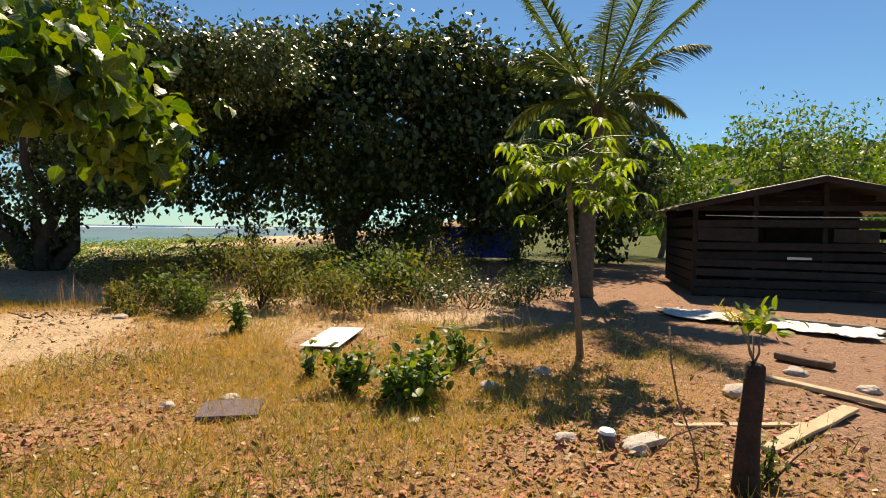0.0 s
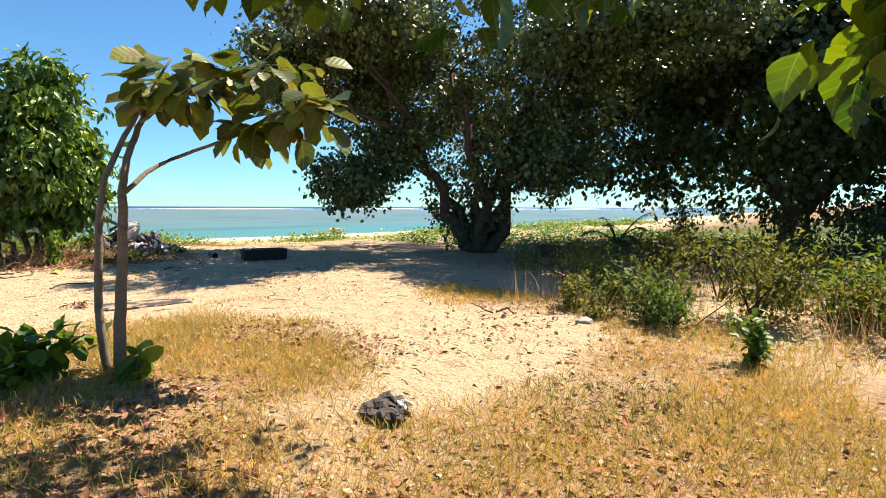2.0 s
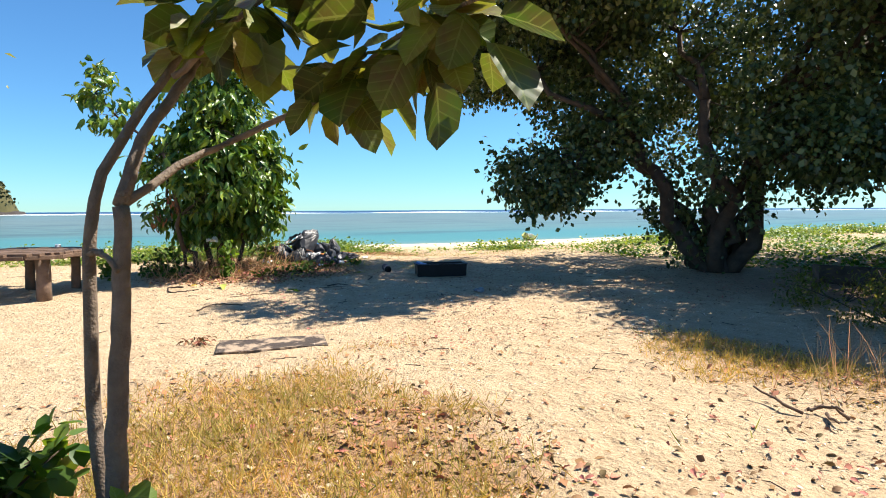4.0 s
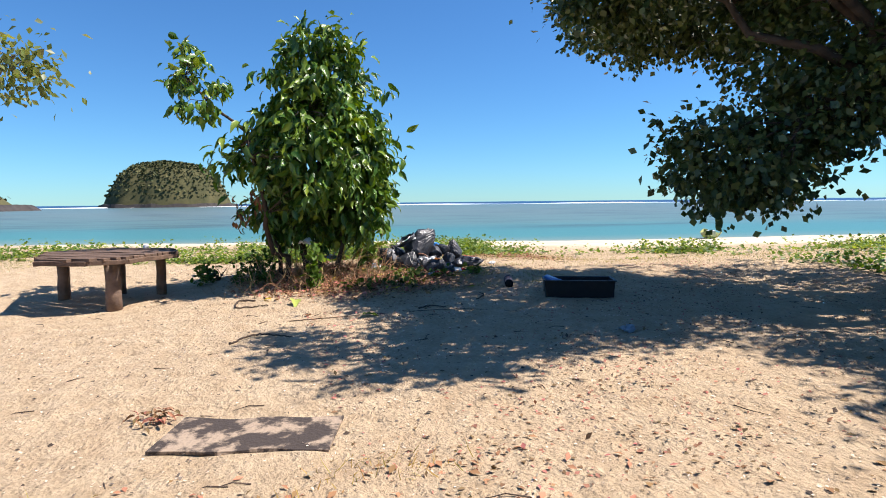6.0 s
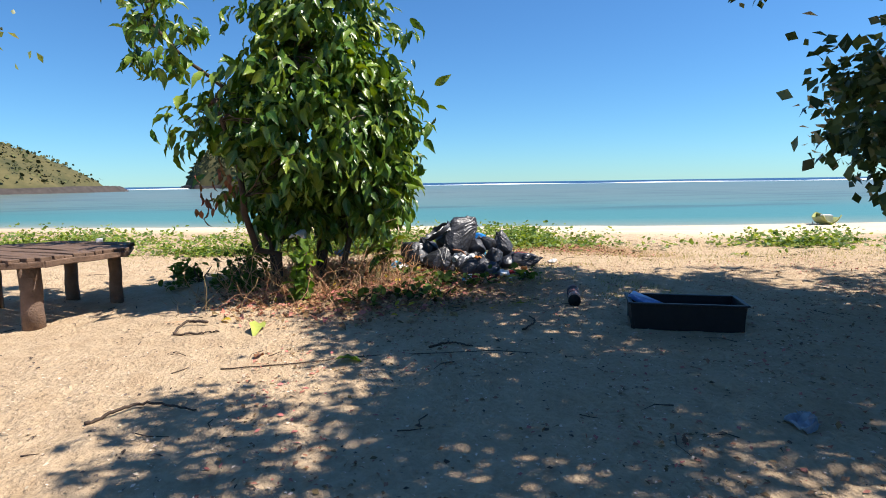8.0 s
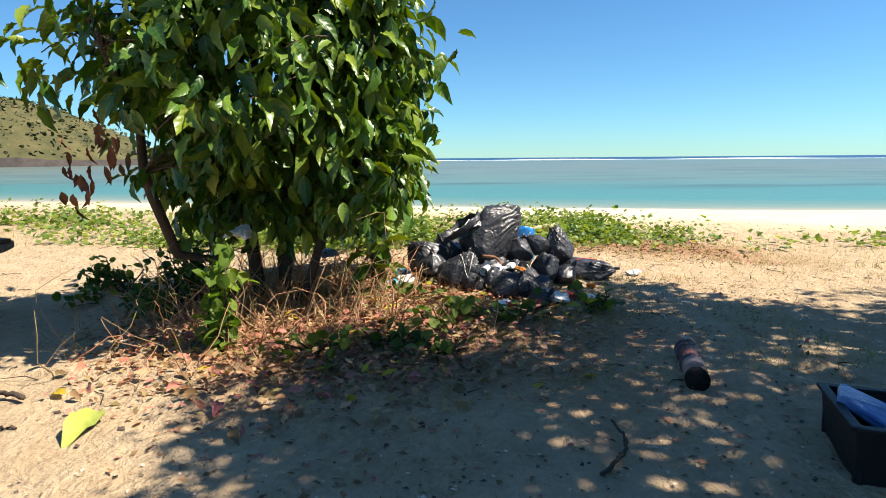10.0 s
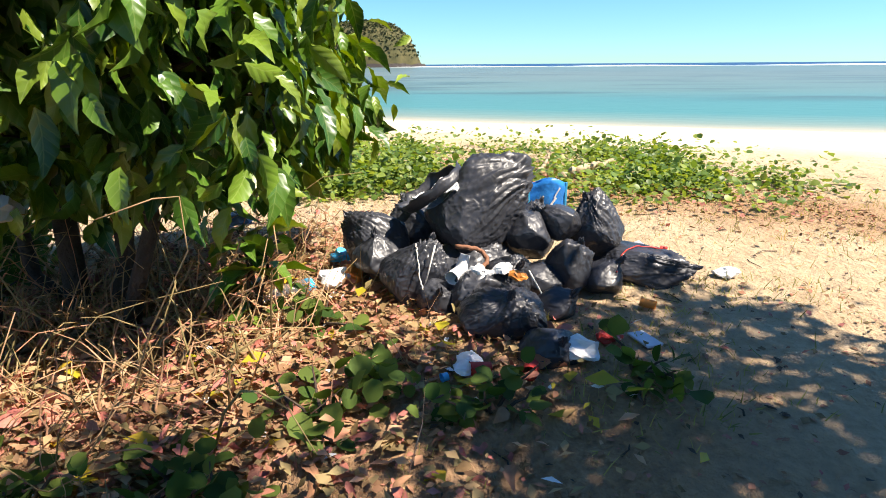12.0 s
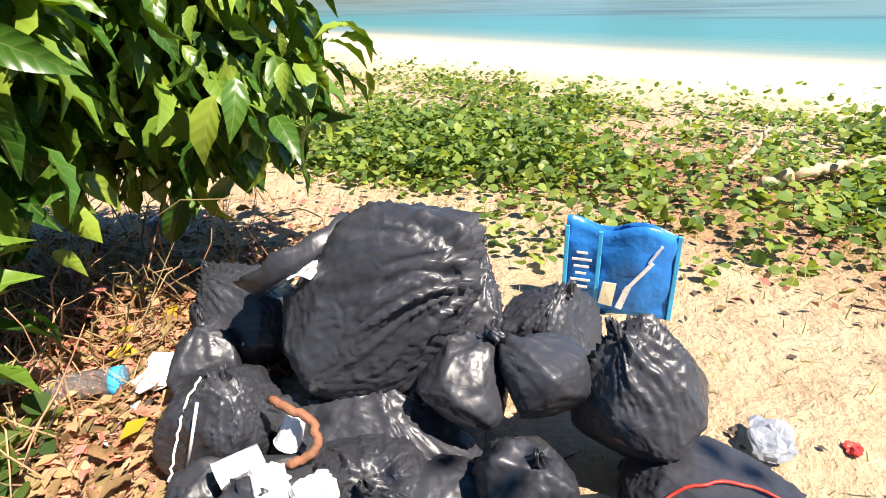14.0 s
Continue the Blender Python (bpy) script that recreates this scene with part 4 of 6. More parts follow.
for x, y, h, r in ((-4.0, 9.3, 0.75, 0.6), (-3.2, 10.0, 0.9, 0.7), (-4.9, 10.3, 0.7, 0.6), (-2.4, 10.6, 0.8, 0.65), (-1.5, 10.2, 0.6, 0.6), (-0.6, 10.9, 0.7, 0.7), (-6.0, 11.2, 0.6, 0.7), (-3.9, 11.5, 0.9, 0.8), (-2.0, 12.0, 0.9, 0.8),
                   (-6.9, 12.6, 0.6, 0.7), (-0.2, 12.4, 0.8, 0.8), (-5.0, 9.3, 0.4, 0.4), (-5.3, 13.4, 0.9, 0.8), (-3.0, 13.6, 1.0, 0.9), (-8.0, 14.0, 0.6, 0.7), (1.2, 13.6, 0.7, 0.8), (-1.2, 14.2, 0.9, 0.9), (-4.6, 15.2, 1.0, 1.0), (-2.6, 16.0, 1.1, 1.0), (-0.4, 16.4, 1.1, 1.0)):
    m_ = (LEAF_BUSH, LEAF_WEED, LEAF_WEED)[random.randrange(3)]
    bush("weed_bush", x, y, h * random.uniform(0.85, 1.3), r, 1150, random.choice((0.07, 0.09, 0.12)), m_, "tangled green weed bush in dry grass", "weed bushes", random.choice((0.35, 0.5, 0.65)), dome=True)
for x, y, h, r, n in ((0.5, 10.4, 0.6, 0.6, 700), (1.1, 10.9, 0.65, 0.6, 700), (0.0, 11.2, 0.6, 0.6, 700), (1.9, 11.9, 0.7, 0.6, 600)):
    bush("hedge_bush", x, y, h, r, n, 0.08, LEAF_DARK, "low dark green bush in the shade", "low dark bushes", dome=True)
for x, y, h, r, n in ((-0.87, 5.33, 0.45, 0.3, 220), (-0.44, 5.03, 0.42, 0.36, 300), (-0.15, 5.5, 0.48, 0.36, 300), (0.24, 6.5, 0.42, 0.3, 200), (-1.35, 5.9, 0.35, 0.12, 70), (-2.95, 8.1, 0.5, 0.22, 220)):
    bush("shrub", x, y, h, r, n, 0.09, LEAF_MID, "small leafy green shrub in the dry grass", "small shrubs", 0.6, "round")
bush("leafy_plant", -7.7, 3.45, 0.42, 0.5, 240, 0.15, LEAF_MID, "low plant with broad dark green leaves", "", 0.7, "round", category="plant")
bush("leafy_plant", -7.05, 4.1, 0.26, 0.16, 22, 0.19, LEAF_BRIGHT, "low sucker with large rounded leaves", "", 0.75, "round", category="plant")
bush("leafy_plant", -16.68, 6.86, 0.72, 0.24, 170, 0.12, LEAF_BRIGHT, "small light green shrub below a bushy tree", "", 0.7, "round", category="plant")
bush("leafy_plant", -17.88, 8.0, 0.72, 0.13, 24, 0.25, LEAF_NONI, "young shoot with large glossy leaves", "", 0.5, "big", 4, category="plant")
for x, y, h in ((-19.06, 5.07, 0.35), (-18.27, 5.95, 0.3), (-18.9, 5.9, 0.5)):
    bush("leafy_plant", x, y, h, 0.34, 230, 0.1, LEAF_BUSH, "low dark green plant shaded by a bushy tree", "shaded plants", 0.7, "round", category="plant", dome=True)
for x, y in ((-16.9, 8.6), (-17.2, 8.9), (-16.6, 8.1), (-17.3, 10.0), (-16.5, 7.6), (-17.0, 9.3), (-17.8, 8.35), (-16.3, 8.5)):
    bush("vine_plant", x, y, 0.15, 0.36, 40, 0.09, LEAF_BUSH, "low creeping vine with round leaves", "creeping vines", 0.9, "round", 5, "plant", 0.35)
for x, y, h in ((-2.0, 13.8, 1.6), (-0.8, 14.6, 1.5), (2.4, 14.8, 1.8), (-6.4, 16.5, 1.6), (4.2, 15.6, 2.0)):
    bush("tall_shrub", x, y + 2.5, h, 0.9, 900, 0.11, LEAF_DARK, "tall shaded shrub below a large tree", "tall shrubs")
for i, (x, y, h, r) in enumerate(((16, 27, 7.5, 2.4), (21, 30, 8.0, 2.8), (11.5, 30, 6.5, 2.6), (26, 28, 7.0, 3.0), (30, 34, 8.5, 3.5), (8, 33, 6.5, 3.0))):
    z = gz(x, y)
    tree("hillside_tree", (x, y, z), [curve_path((x, y, z - 0.1), (x, y, z + h * 0.6), 0.03, 7, 0.16, 0.08)], [((x, y, z + h * 0.66), (r, r, h * 0.34), 1.0), ((x + r * 0.4, y, z + h * 0.4), (r * 0.8, r * 0.8, h * 0.24), 0.5)], 110, 40, 0.45, 0.24, 0.5, LEAF_MID, BARK_GREY, "airy green tree behind the shed", limbs=10, r_limb=0.06, twigs=60, shell=0.3)
k = 5200
hx_, hy_ = rng.uniform(15, 260, k), rng.uniform(45, 230, k)
hs = rng.uniform(1.2, 3.2, k)
tagged(new("hillside_woods", leaf_mesh("hillside_woods", np.stack([hx_, hy_, land(hx_, hy_) + rng.uniform(0, 2.5, k)], -1), unit(k) + (0, 0, 0.4), unit(k) + (0, -0.6, 0.8), hs, hs * 0.8, LEAF_MID, "round")), "green wooded hillside in the distance", "woods", kind="stuff")

# ---- grass, creepers, litter ----
def scatter(n, x0, x1, y0, y1, keep):
    x, y = rng.uniform(x0, x1, n), rng.uniform(y0, y1, n)
    m = rng.uniform(0, 1, n) < keep(x, y)
    return x[m], y[m]


def clear(x, y):
    return ((x + 1.6) / 0.5) ** 2 + ((y - 7.7) / 0.8) ** 2 > 1


def blades(name, x, y, lo, hi, width, mat, label, category, lean=0.7):
    n = len(x)
    p = np.stack([x, y, land(x, y) - 0.01], -1)
    d = rng.normal(size=(n, 3)) * lean + (0, 0, 1.0)
    tagged(new(name, leaf_mesh(name, p, d, unit(n) + (0, 0, 0.3), rng.uniform(lo, hi, n), width, mat, "blade")), label, category, kind="stuff")


x, y = scatter(400000, -10.2, 3.6, 1.2, 10.2, lambda x, y: np.clip(grass_cover(x, y) - 0.25, 0, 1) * (1 - 0.75 * soil_cover(x, y)) * clear(x, y) * np.clip(0.9 + 0.9 * wave(x, y, 41, 0.45), 0.12, 1))
blades("dry_grass", x, y, 0.04, 0.17, 0.007, DRY_GRASS, "short dry golden grass on sandy soil", "grass", 0.9)
x, y = scatter(60000, -7, 3.4, 2.0, 13, lambda x, y: np.clip(wave(x, y, 42, 0.8) - 0.1, 0, 1) * np.clip(grass_cover(x, y) + 0.35 * (y > 8.5) * (x > -6), 0, 1) * clear(x, y))
blades("green_grass", x, y, 0.05, 0.2, 0.008, GREEN_GRASS, "patches of greener grass in the dry grass", "grass", 0.8)
x, y = scatter(130000, -28, -16, -8, 22, lambda x, y: np.clip(np.exp(-((x - shore_x(y) - 21.2) / 1.9) ** 2) * (0.7 + 0.5 * wave(x, y, 43, 1.0)), 0, 1))
blades("beach_grass", x, y, 0.03, 0.13, 0.006, GRASS_MIX, "sparse yellow grass on the beach crest", "grass", 0.9)
x, y = scatter(11000, -20.6, -16.0, 5.0, 9.2, lambda x, y: 0.8 * np.exp(-((x + 18.1) / 1.2) ** 2 - ((y - 7.3) / 1.2) ** 2))
blades("withered_weeds", x, y, 0.06, 0.42, 0.007, STRAW, "withered brown weed stalks under a bushy tree", "weeds", 1.3)

x, y = scatter(9000, -18.6, -15.6, 8.9, 11.6, lambda x, y: np.clip(0.5 + wave(x, y, 44, 0.35), 0, 1) * 0.5)
blades("sand_grass", x, y, 0.03, 0.1, 0.006, GRASS_MIX, "thin short grass in shaded sand", "grass", 0.9)


x, y = scatter(2600, -6.5, 1.5, 8.6, 13, lambda x, y: np.clip(0.5 + 0.6 * wave(x, y, 47, 0.5), 0, 1))
blades("tall_dry_grass", x, y, 0.25, 0.65, 0.008, STRAW, "tall dry grass stalks among the weeds", "grass", 0.3)


def creeper(name, n_clump, per, x0, x1, y0, y1, keep, leaf, mat, label):
    cx, cy = scatter(n_clump, x0, x1, y0, y1, keep)
    c = np.repeat(np.stack([cx, cy], -1), per, axis=0) + rng.normal(size=(len(cx) * per, 2)) * 0.22
    n = len(c)
    z = land(c[:, 0], c[:, 1]) + rng.uniform(0.02, 0.2, n) * np.repeat(rng.uniform(0.3, 1.3, len(cx)), per)
    ln_ = leaf * rng.uniform(0.6, 1.3, n)
    tagged(new(name, leaf_mesh(name, np.stack([c[:, 0], c[:, 1], z], -1), unit(n) * (1, 1, 0.5) + (0, 0, 0.2), unit(n) * 0.6 + (0, 0, 1), ln_, ln_ * 0.85, mat, "round")), label, "creeper", kind="stuff")


def belt(name, n_clump, per, y0, y1, gap, leaf, kind, label):
    cy = rng.uniform(y0, y1, n_clump)
    cx = shore_x(cy) + 19.0 + 1.2 * (1 - smooth(9, 11.5, cy)) + rng.normal(size=n_clump) * (0.85 + 0.6 * (1 - smooth(9, 11.5, cy))) + 0.5 * np.sin(cy * 0.9) + 0.4 * smooth(7.5, 9, cy) * (1 - smooth(11.5, 13, cy))
    m_ = rng.uniform(0, 1, n_clump) < np.clip(0.65 + 0.9 * wave(cx, cy, 51, 0.8), 0.1, 1) * np.where((cy < 8.0) & (cy > 2) & (cx < -23), 0.3, 1) * np.where((cy > 12.4) & (cy < 17.5), gap, 1)
    m_ &= (cx - shore_x(cy) > 17.4) & (cx - shore_x(cy) < 22.6)
    cx, cy = cx[m_], cy[m_]
    c = np.repeat(np.stack([cx, cy], -1), per, axis=0) + rng.normal(size=(len(cx) * per, 2)) * 0.13
    n = len(c)
    z = land(c[:, 0], c[:, 1]) + rng.uniform(0.01, 0.26, n) * np.repeat(rng.uniform(0.0, 1.0, len(cx)) ** 2 * 1.5 + 0.15, per)
    ln_ = leaf * rng.uniform(0.6, 1.3, n)
    tagged(new(name, leaf_mesh(name, np.stack([c[:, 0], c[:, 1], z], -1), unit(n) * (1, 1, 0.5) + (0, 0, 0.2), unit(n) * 0.6 + (0, 0, 1), ln_, ln_ * 0.9, LEAF_CREEP, kind)), label, "creeper", kind="stuff")


belt("beach_creeper", 4000, 16, 3.5, 14, 0.12, 0.072, "round", "dense green beach creeper along the sandy crest")
belt("far_creeper", 2600, 13, -34, 3.5, 1, 0.11, "small", "green beach creeper further along the crest")
belt("far_creeper", 1900, 13, 14, 42, 0.15, 0.11, "small", "green beach creeper behind the shade tree")
creeper("ground_creeper", 1500, 14, -17, -3, 17, 30, lambda x, y: 0.6 * (x - shore_x(y) > 14) + 0 * y, 0.09, LEAF_MID, "green creepers behind the beach trees")


def litter(name, n, x0, x1, y0, y1, keep, lo, hi, mat, label, lift=0.012, kind="small", tilt=0.45):
    x, y = scatter(n, x0, x1, y0, y1, keep)
    k_ = len(x)
    ln_ = rng.uniform(lo, hi, k_)
    tagged(new(name, leaf_mesh(name, np.stack([x, y, land(x, y) + rng.uniform(0.003, lift, k_)], -1), unit(k_) * (1, 1, 0.25), unit(k_) * tilt + (0, 0, 1), ln_, ln_ * rng.uniform(0.3, 0.75, k_), mat, kind)), label, "litter", kind="stuff")


litter("leaf_litter", 34000, -10, 3.5, 1.0, 10.5, lambda x, y: np.clip(grass_cover(x, y) * 0.7 + 0.1, 0, 1) * np.clip(0.65 - 0.7 * wave(x, y, 41, 0.45), 0.1, 1), 0.025, 0.085, LITTER, "brown fallen leaves in the grass", 0.018)
litter("curled_leaf_litter", 22000, -8.5, 3.5, 1.0, 9.6, lambda x, y: np.clip(0.3 * np.exp(-((x + 5.4) / 1.3) ** 2 - ((y - 7.9) / 1.3) ** 2) + 0.8 * np.exp(-((x + 6.4) / 1.8) ** 2 - ((y - 3.2) / 0.9) ** 2) + np.clip(0.28 - 0.6 * wave(x, y, 41, 0.45), 0, 0.6) * (y < 6.5) + 0.55 * smooth(5.0, 3.0, y) * smooth(-4.5, -2.5, x), 0, 1), 0.03, 0.08, LITTER_MIX, "curled reddish brown leaves strewn over the ground", 0.03, "big", 0.9)
litter("pale_leaf_litter", 9000, -10, 3.5, 1.0, 10.5, lambda x, y: np.clip(grass_cover(x, y) * 0.5 + 0.08, 0, 1), 0.02, 0.07, WOOD_PALE, "pale dry leaves and chips in the grass", 0.03)
litter("tree_litter", 46000, -21, -14.5, 4.8, 10.8, lambda x, y: np.clip(1.15 - np.hypot((x + 17.9) / 2.4, (y - 7.5) / 2.0), 0, 1), 0.015, 0.07, LITTER_MIX, "thick brown leaf litter around the rubbish", 0.05, "small", 0.9)
litter("large_leaf_litter", 5600, -20, -14.6, 5.4, 10.6, lambda x, y: np.clip(1.2 - np.hypot((x + 17.7) / 2.2, (y - 7.7) / 1.9), 0, 1), 0.06, 0.13, LITTER_MIX, "large curled brown leaves around the rubbish", 0.06, "big", 1.1)
tw = []
for _ in range(560):
    cx, cy = rng.normal(-17.9, 0.75), min(rng.normal(7.2, 0.75), 8.2)
    if math.hypot(cx + 18.5, cy - 9.3) < 1.25:
        continue
    d_ = unit(1)[0] * (1, 1, 0.35) + (0, 0, rng.uniform(0.1, 1.3))
    cz = gz(cx, cy) + 0.01
    l_ = rng.uniform(0.2, 0.6)
    tw.append(curve_path((cx, cy, cz), (cx + d_[0] * l_, cy + d_[1] * l_, max(cz, cz + d_[2] * l_)), 0.16, 6, rng.uniform(0.003, 0.007), 0.002, 0.1))
tagged(new("dry_stalks", tubes("dry_stalks", tw, STRAW, 4)), "tangled pale dry stalks under a bushy tree", "stalks", kind="stuff")
litter("straw_litter", 15000, -20, -14.5, 5.2, 10.8, lambda x, y: np.clip(1.2 - np.hypot((x + 17.5) / 2.2, (y - 7.9) / 1.8), 0, 1), 0.03, 0.1, STRAW, "pale straw and stalks in the leaf litter", 0.06)
litter("crest_litter", 9000, -23.5, -19.2, 6.5, 13.5, lambda x, y: np.clip(0.9 * np.exp(-((x - shore_x(y) - 20.3) / 1.4) ** 2), 0, 1), 0.02, 0.08, LITTER_MIX, "dry brown leaves below the beach creeper", 0.03, "small", 0.8)
litter("yellow_leaves", 260, -19.5, -15.5, 6.0, 10.5, lambda x, y: np.clip(1.2 - np.hypot((x + 17.4) / 2.2, (y - 8.2) / 1.9), 0, 1), 0.06, 0.17, LEAF_YELLOW, "fallen yellow leaves in the litter", 0.06)
litter("sand_litter", 9000, -25, -4, 2.0, 18, lambda x, y: 0.3 + 0.4 * (y > 8) + 0 * x, 0.015, 0.06, BARK, "small dark twigs and leaf bits on sand")
litter("soil_litter", 2600, 0.5, 8, 4.0, 13, lambda x, y: 0.6 + 0 * x, 0.03, 0.1, LITTER, "scattered leaves on reddish soil")
litter("sand_chips", 14000, -15, -4.2, 2.5, 12, lambda x, y: 0.8 - 0.6 * grass_cover(x, y), 0.008, 0.035, CHIP, "pale coral chips and clods in the sand", 0.012)
litter("dark_sand_bits", 5000, -15, -4.2, 2.5, 12, lambda x, y: 0.7 + 0 * x, 0.01, 0.04, BARK_GREY, "small dark bits in the sand", 0.01)
litter("shade_litter", 16000, -18.5, -9, 6.5, 16, lambda x, y: np.clip(0.5 + 0.7 * wave(x, y, 45, 0.4), 0.1, 1), 0.012, 0.06, LITTER_MIX, "brown leaves on the shaded sand", 0.012)

# ---- start of the walk: shed, boards, stump ----
WOOD_SHED = material("shed_wood", (0.036, 0.029, 0.025), 0.9, 0.4, 6, 0.5, 40, objrand=0.35)
TIN = material("old_tin", (0.3, 0.27, 0.24), 0.55, 0.35, 3, 0.3, 30, metal=0.6)
TARP_WHITE = material("white_tarp", (0.62, 0.6, 0.57), 0.5, 0.2, 5, 0.5, 30)
TARP_BLUE = material("blue_tarp", (0.015, 0.035, 0.3), 0.45, 0.3, 2, 0.3, 20)
STONE = material("grey_stone", (0.46, 0.41, 0.36), 0.9, 0.3, 8, 0.8, 40)
SLAB = material("dark_slab", (0.13, 0.1, 0.11), 0.85, 0.3, 9, 0.7, 50)
SHEET = material("white_sheet", (0.78, 0.76, 0.74), 0.6, 0.12, 5, 0.2, 30)
PLASTIC_BLACK = material("black_plastic_crate", (0.012, 0.012, 0.014), 0.5, 0.3, 8, 0.2, 40)
STRING = material("white_cord", (0.7, 0.68, 0.62), 0.8, 0.1, 8, 0)


def simple(name, bm, mat, x, y, z, label, category, turn=0, group="", rx=0, ry=0):
    me = bpy.data.meshes.new(name)
    bm.to_mesh(me)
    bm.free()
    me.materials.append(mat)
    ob = new(name, me)
    ob.matrix_basis = pose(x, y, z, rx, ry, turn)
    return tagged(ob, label, category, group)


def rough(bm, amount, scale, seed):
    for v in bm.verts:
        d = noise.noise_vector(v.co * scale + Vector((seed, seed * 0.7, 0)))
        v.co += d * amount
    return bm


def stone_bm(r, seed, flat=0.6):
    bm = bmesh.new()
    bmesh.ops.create_icosphere(bm, subdivisions=3, radius=r)
    for v in bm.verts:
        v.co *= 1 + 0.35 * noise.noise(v.co / r * 1.1 + Vector((seed, 0, 0))) + 0.1 * noise.noise(v.co / r * 3 + Vector((0, seed, 0)))
        v.co.z = max(v.co.z * flat, -r * 0.25)
    return bm


def plank_bm(length, width, thick, seed):
    bm = bmesh.new()
    bmesh.ops.create_cube(bm, size=1, matrix=Matrix.Diagonal((length, width, thick, 1)))
    bmesh.ops.subdivide_edges(bm, edges=[e for e in bm.edges if abs((e.verts[0].co - e.verts[1].co).x) > length * 0.5], cuts=9)
    for v in bm.verts:
        v.co.y += 0.12 * width * noise.noise(Vector((v.co.x * 2.5, v.co.y * 3, seed)))
        v.co.z += 0.25 * thick * noise.noise(Vector((v.co.x * 2, v.co.y * 3, seed + 9)))
    bmesh.ops.bevel(bm, geom=[e for e in bm.edges if e.calc_face_angle(0) > 1], offset=thick * 0.12, segments=1, affect="EDGES")
    return bm


def board(name, a, b, width, thick, mat, label, lift=0.02, group=""):
    (x0, y0), (x1, y1) = a, b
    l = math.hypot(x1 - x0, y1 - y0)
    z0, z1 = gz(x0, y0), gz(x1, y1)
    return simple(name, plank_bm(l, width, thick, x0 * 3 + y1), mat, (x0 + x1) / 2, (y0 + y1) / 2, (z0 + z1) / 2 + thick / 2 + lift, label, "board", math.degrees(math.atan2(y1 - y0, x1 - x0)), group, 0, math.degrees(-math.asin((z1 - z0) / l)))


board("wooden_board", (2.35, 3.95), (3.62, 4.9), 0.13, 0.03, WOOD_PALE, "pale sawn board lying on soil")
board("wooden_board", (3.45, 5.9), (4.6, 4.1), 0.11, 0.045, WOOD_PALE, "weathered pale board lying on soil", 0.01)
board("wooden_board", (1.9, 4.48), (3.0, 4.52), 0.07, 0.02, WOOD_PALE, "thin half-buried board on soil", -0.002)
board("wooden_board", (-0.1, 8.6), (1.05, 8.2), 0.12, 0.03, WOOD_GREY, "old grey board in the grass")
board("wooden_board", (5.2, 9.9), (8.4, 8.0), 0.08, 0.05, WOOD_GREY, "long dark pole beside a tarp", 0.03)
board("wooden_board", (4.1, 6.85), (4.5, 6.4), 0.16, 0.08, WOOD_OLD, "short mossy log on soil")

post = thing("stump_post", 1.88, 3.37, gz(1.88, 3.37), "dark burnt stump post with sprouting shoots", "stump")
part("trunk", tubes("trunk", [(np.array([(0, 0, -0.1), (0.0, 0, 0.15), (0.01, 0.0, 0.4), (0.03, 0, 0.62), (0.035, 0, 0.78), (0.04, 0, 0.8)]), np.array([0.09, 0.074, 0.064, 0.061, 0.058, 0.04]))], material("burnt_bark", (0.045, 0.03, 0.025), 0.9, 0.4, 9, 1.0, 45), 12), BARK, post)
sh = [curve_path((0.03, 0, 0.8), (dx, dy, h), 0.06, 5, 0.008, 0.004) for dx, dy, h in ((-0.06, 0, 1.02), (0.1, 0.02, 1.05), (0.02, 0.05, 1.0))]
part("shoot", tubes("shoot", sh, BARK_GREY, 5), BARK_GREY, post, kind="stuff")
k = 46
part("foliage", leaf_mesh("foliage", rng.normal(size=(k, 3)) * (0.09, 0.07, 0.045) + (0.04, 0.02, 1.06), unit(k), unit(k) * 0.5 + (0, 0, 1), rng.uniform(0.05, 0.1, k), 0.04, LEAF_BRIGHT, "round"), LEAF_BRIGHT, post)
vine = thing("dry_vine", 1.7, 3.6, gz(1.7, 3.6), "thin dry vine stems beside a stump", "vine")
for nm, pts in (("stem", [(0, 0, 0), (-0.05, 0, 0.25), (-0.14, 0.02, 0.5), (-0.2, 0, 0.75), (-0.21, 0.02, 0.98)]), ("stem", [(0.28, -0.1, 0), (0.3, -0.1, 0.3), (0.29, -0.08, 0.6), (0.27, -0.1, 0.95)]), ("stem", [(-0.25, 0.2, 0.05), (-0.1, 0.15, 0.22), (0.05, 0.1, 0.3), (0.12, 0, 0.28)])):
    part(nm, tubes(nm, [(np.array(pts, float), np.full(len(pts), 0.006))], BARK_GREY, 5), BARK_GREY, vine)
bush("leafy_plant", 2.05, 3.45, 0.28, 0.2, 120, 0.05, LEAF_MID, "low green weed at the foot of a stump", category="plant")
for i, (x, y, r) in enumerate(((2.91, 5.34, 0.17), (3.95, 6.2, 0.12), (0.96, 4.21, 0.08), (1.42, 4.05, 0.1), (1.1, 6.1, 0.1), (-1.95, 5.2, 0.09), (4.3, 5.6, 0.1), (4.7, 5.2, 0.09), (-0.2, 4.6, 0.06), (0.5, 5.6, 0.09), (-4.9, 8.6, 0.1), (-2.4, 4.95, 0.07))):
    simple("stone", stone_bm(r, i * 3.1), STONE, x, y, gz(x, y) + r * 0.12, "pale grey stone on the ground", "stone", i * 40, "stones")
simple("concrete_block", rough(box_bm(0.26, 0.17, 0.05, bevel=0.015), 0.012, 6, 2), STONE, 1.56, 4.16, gz(1.56, 4.16) + 0.03, "pale broken concrete slab on soil", "block", 30)
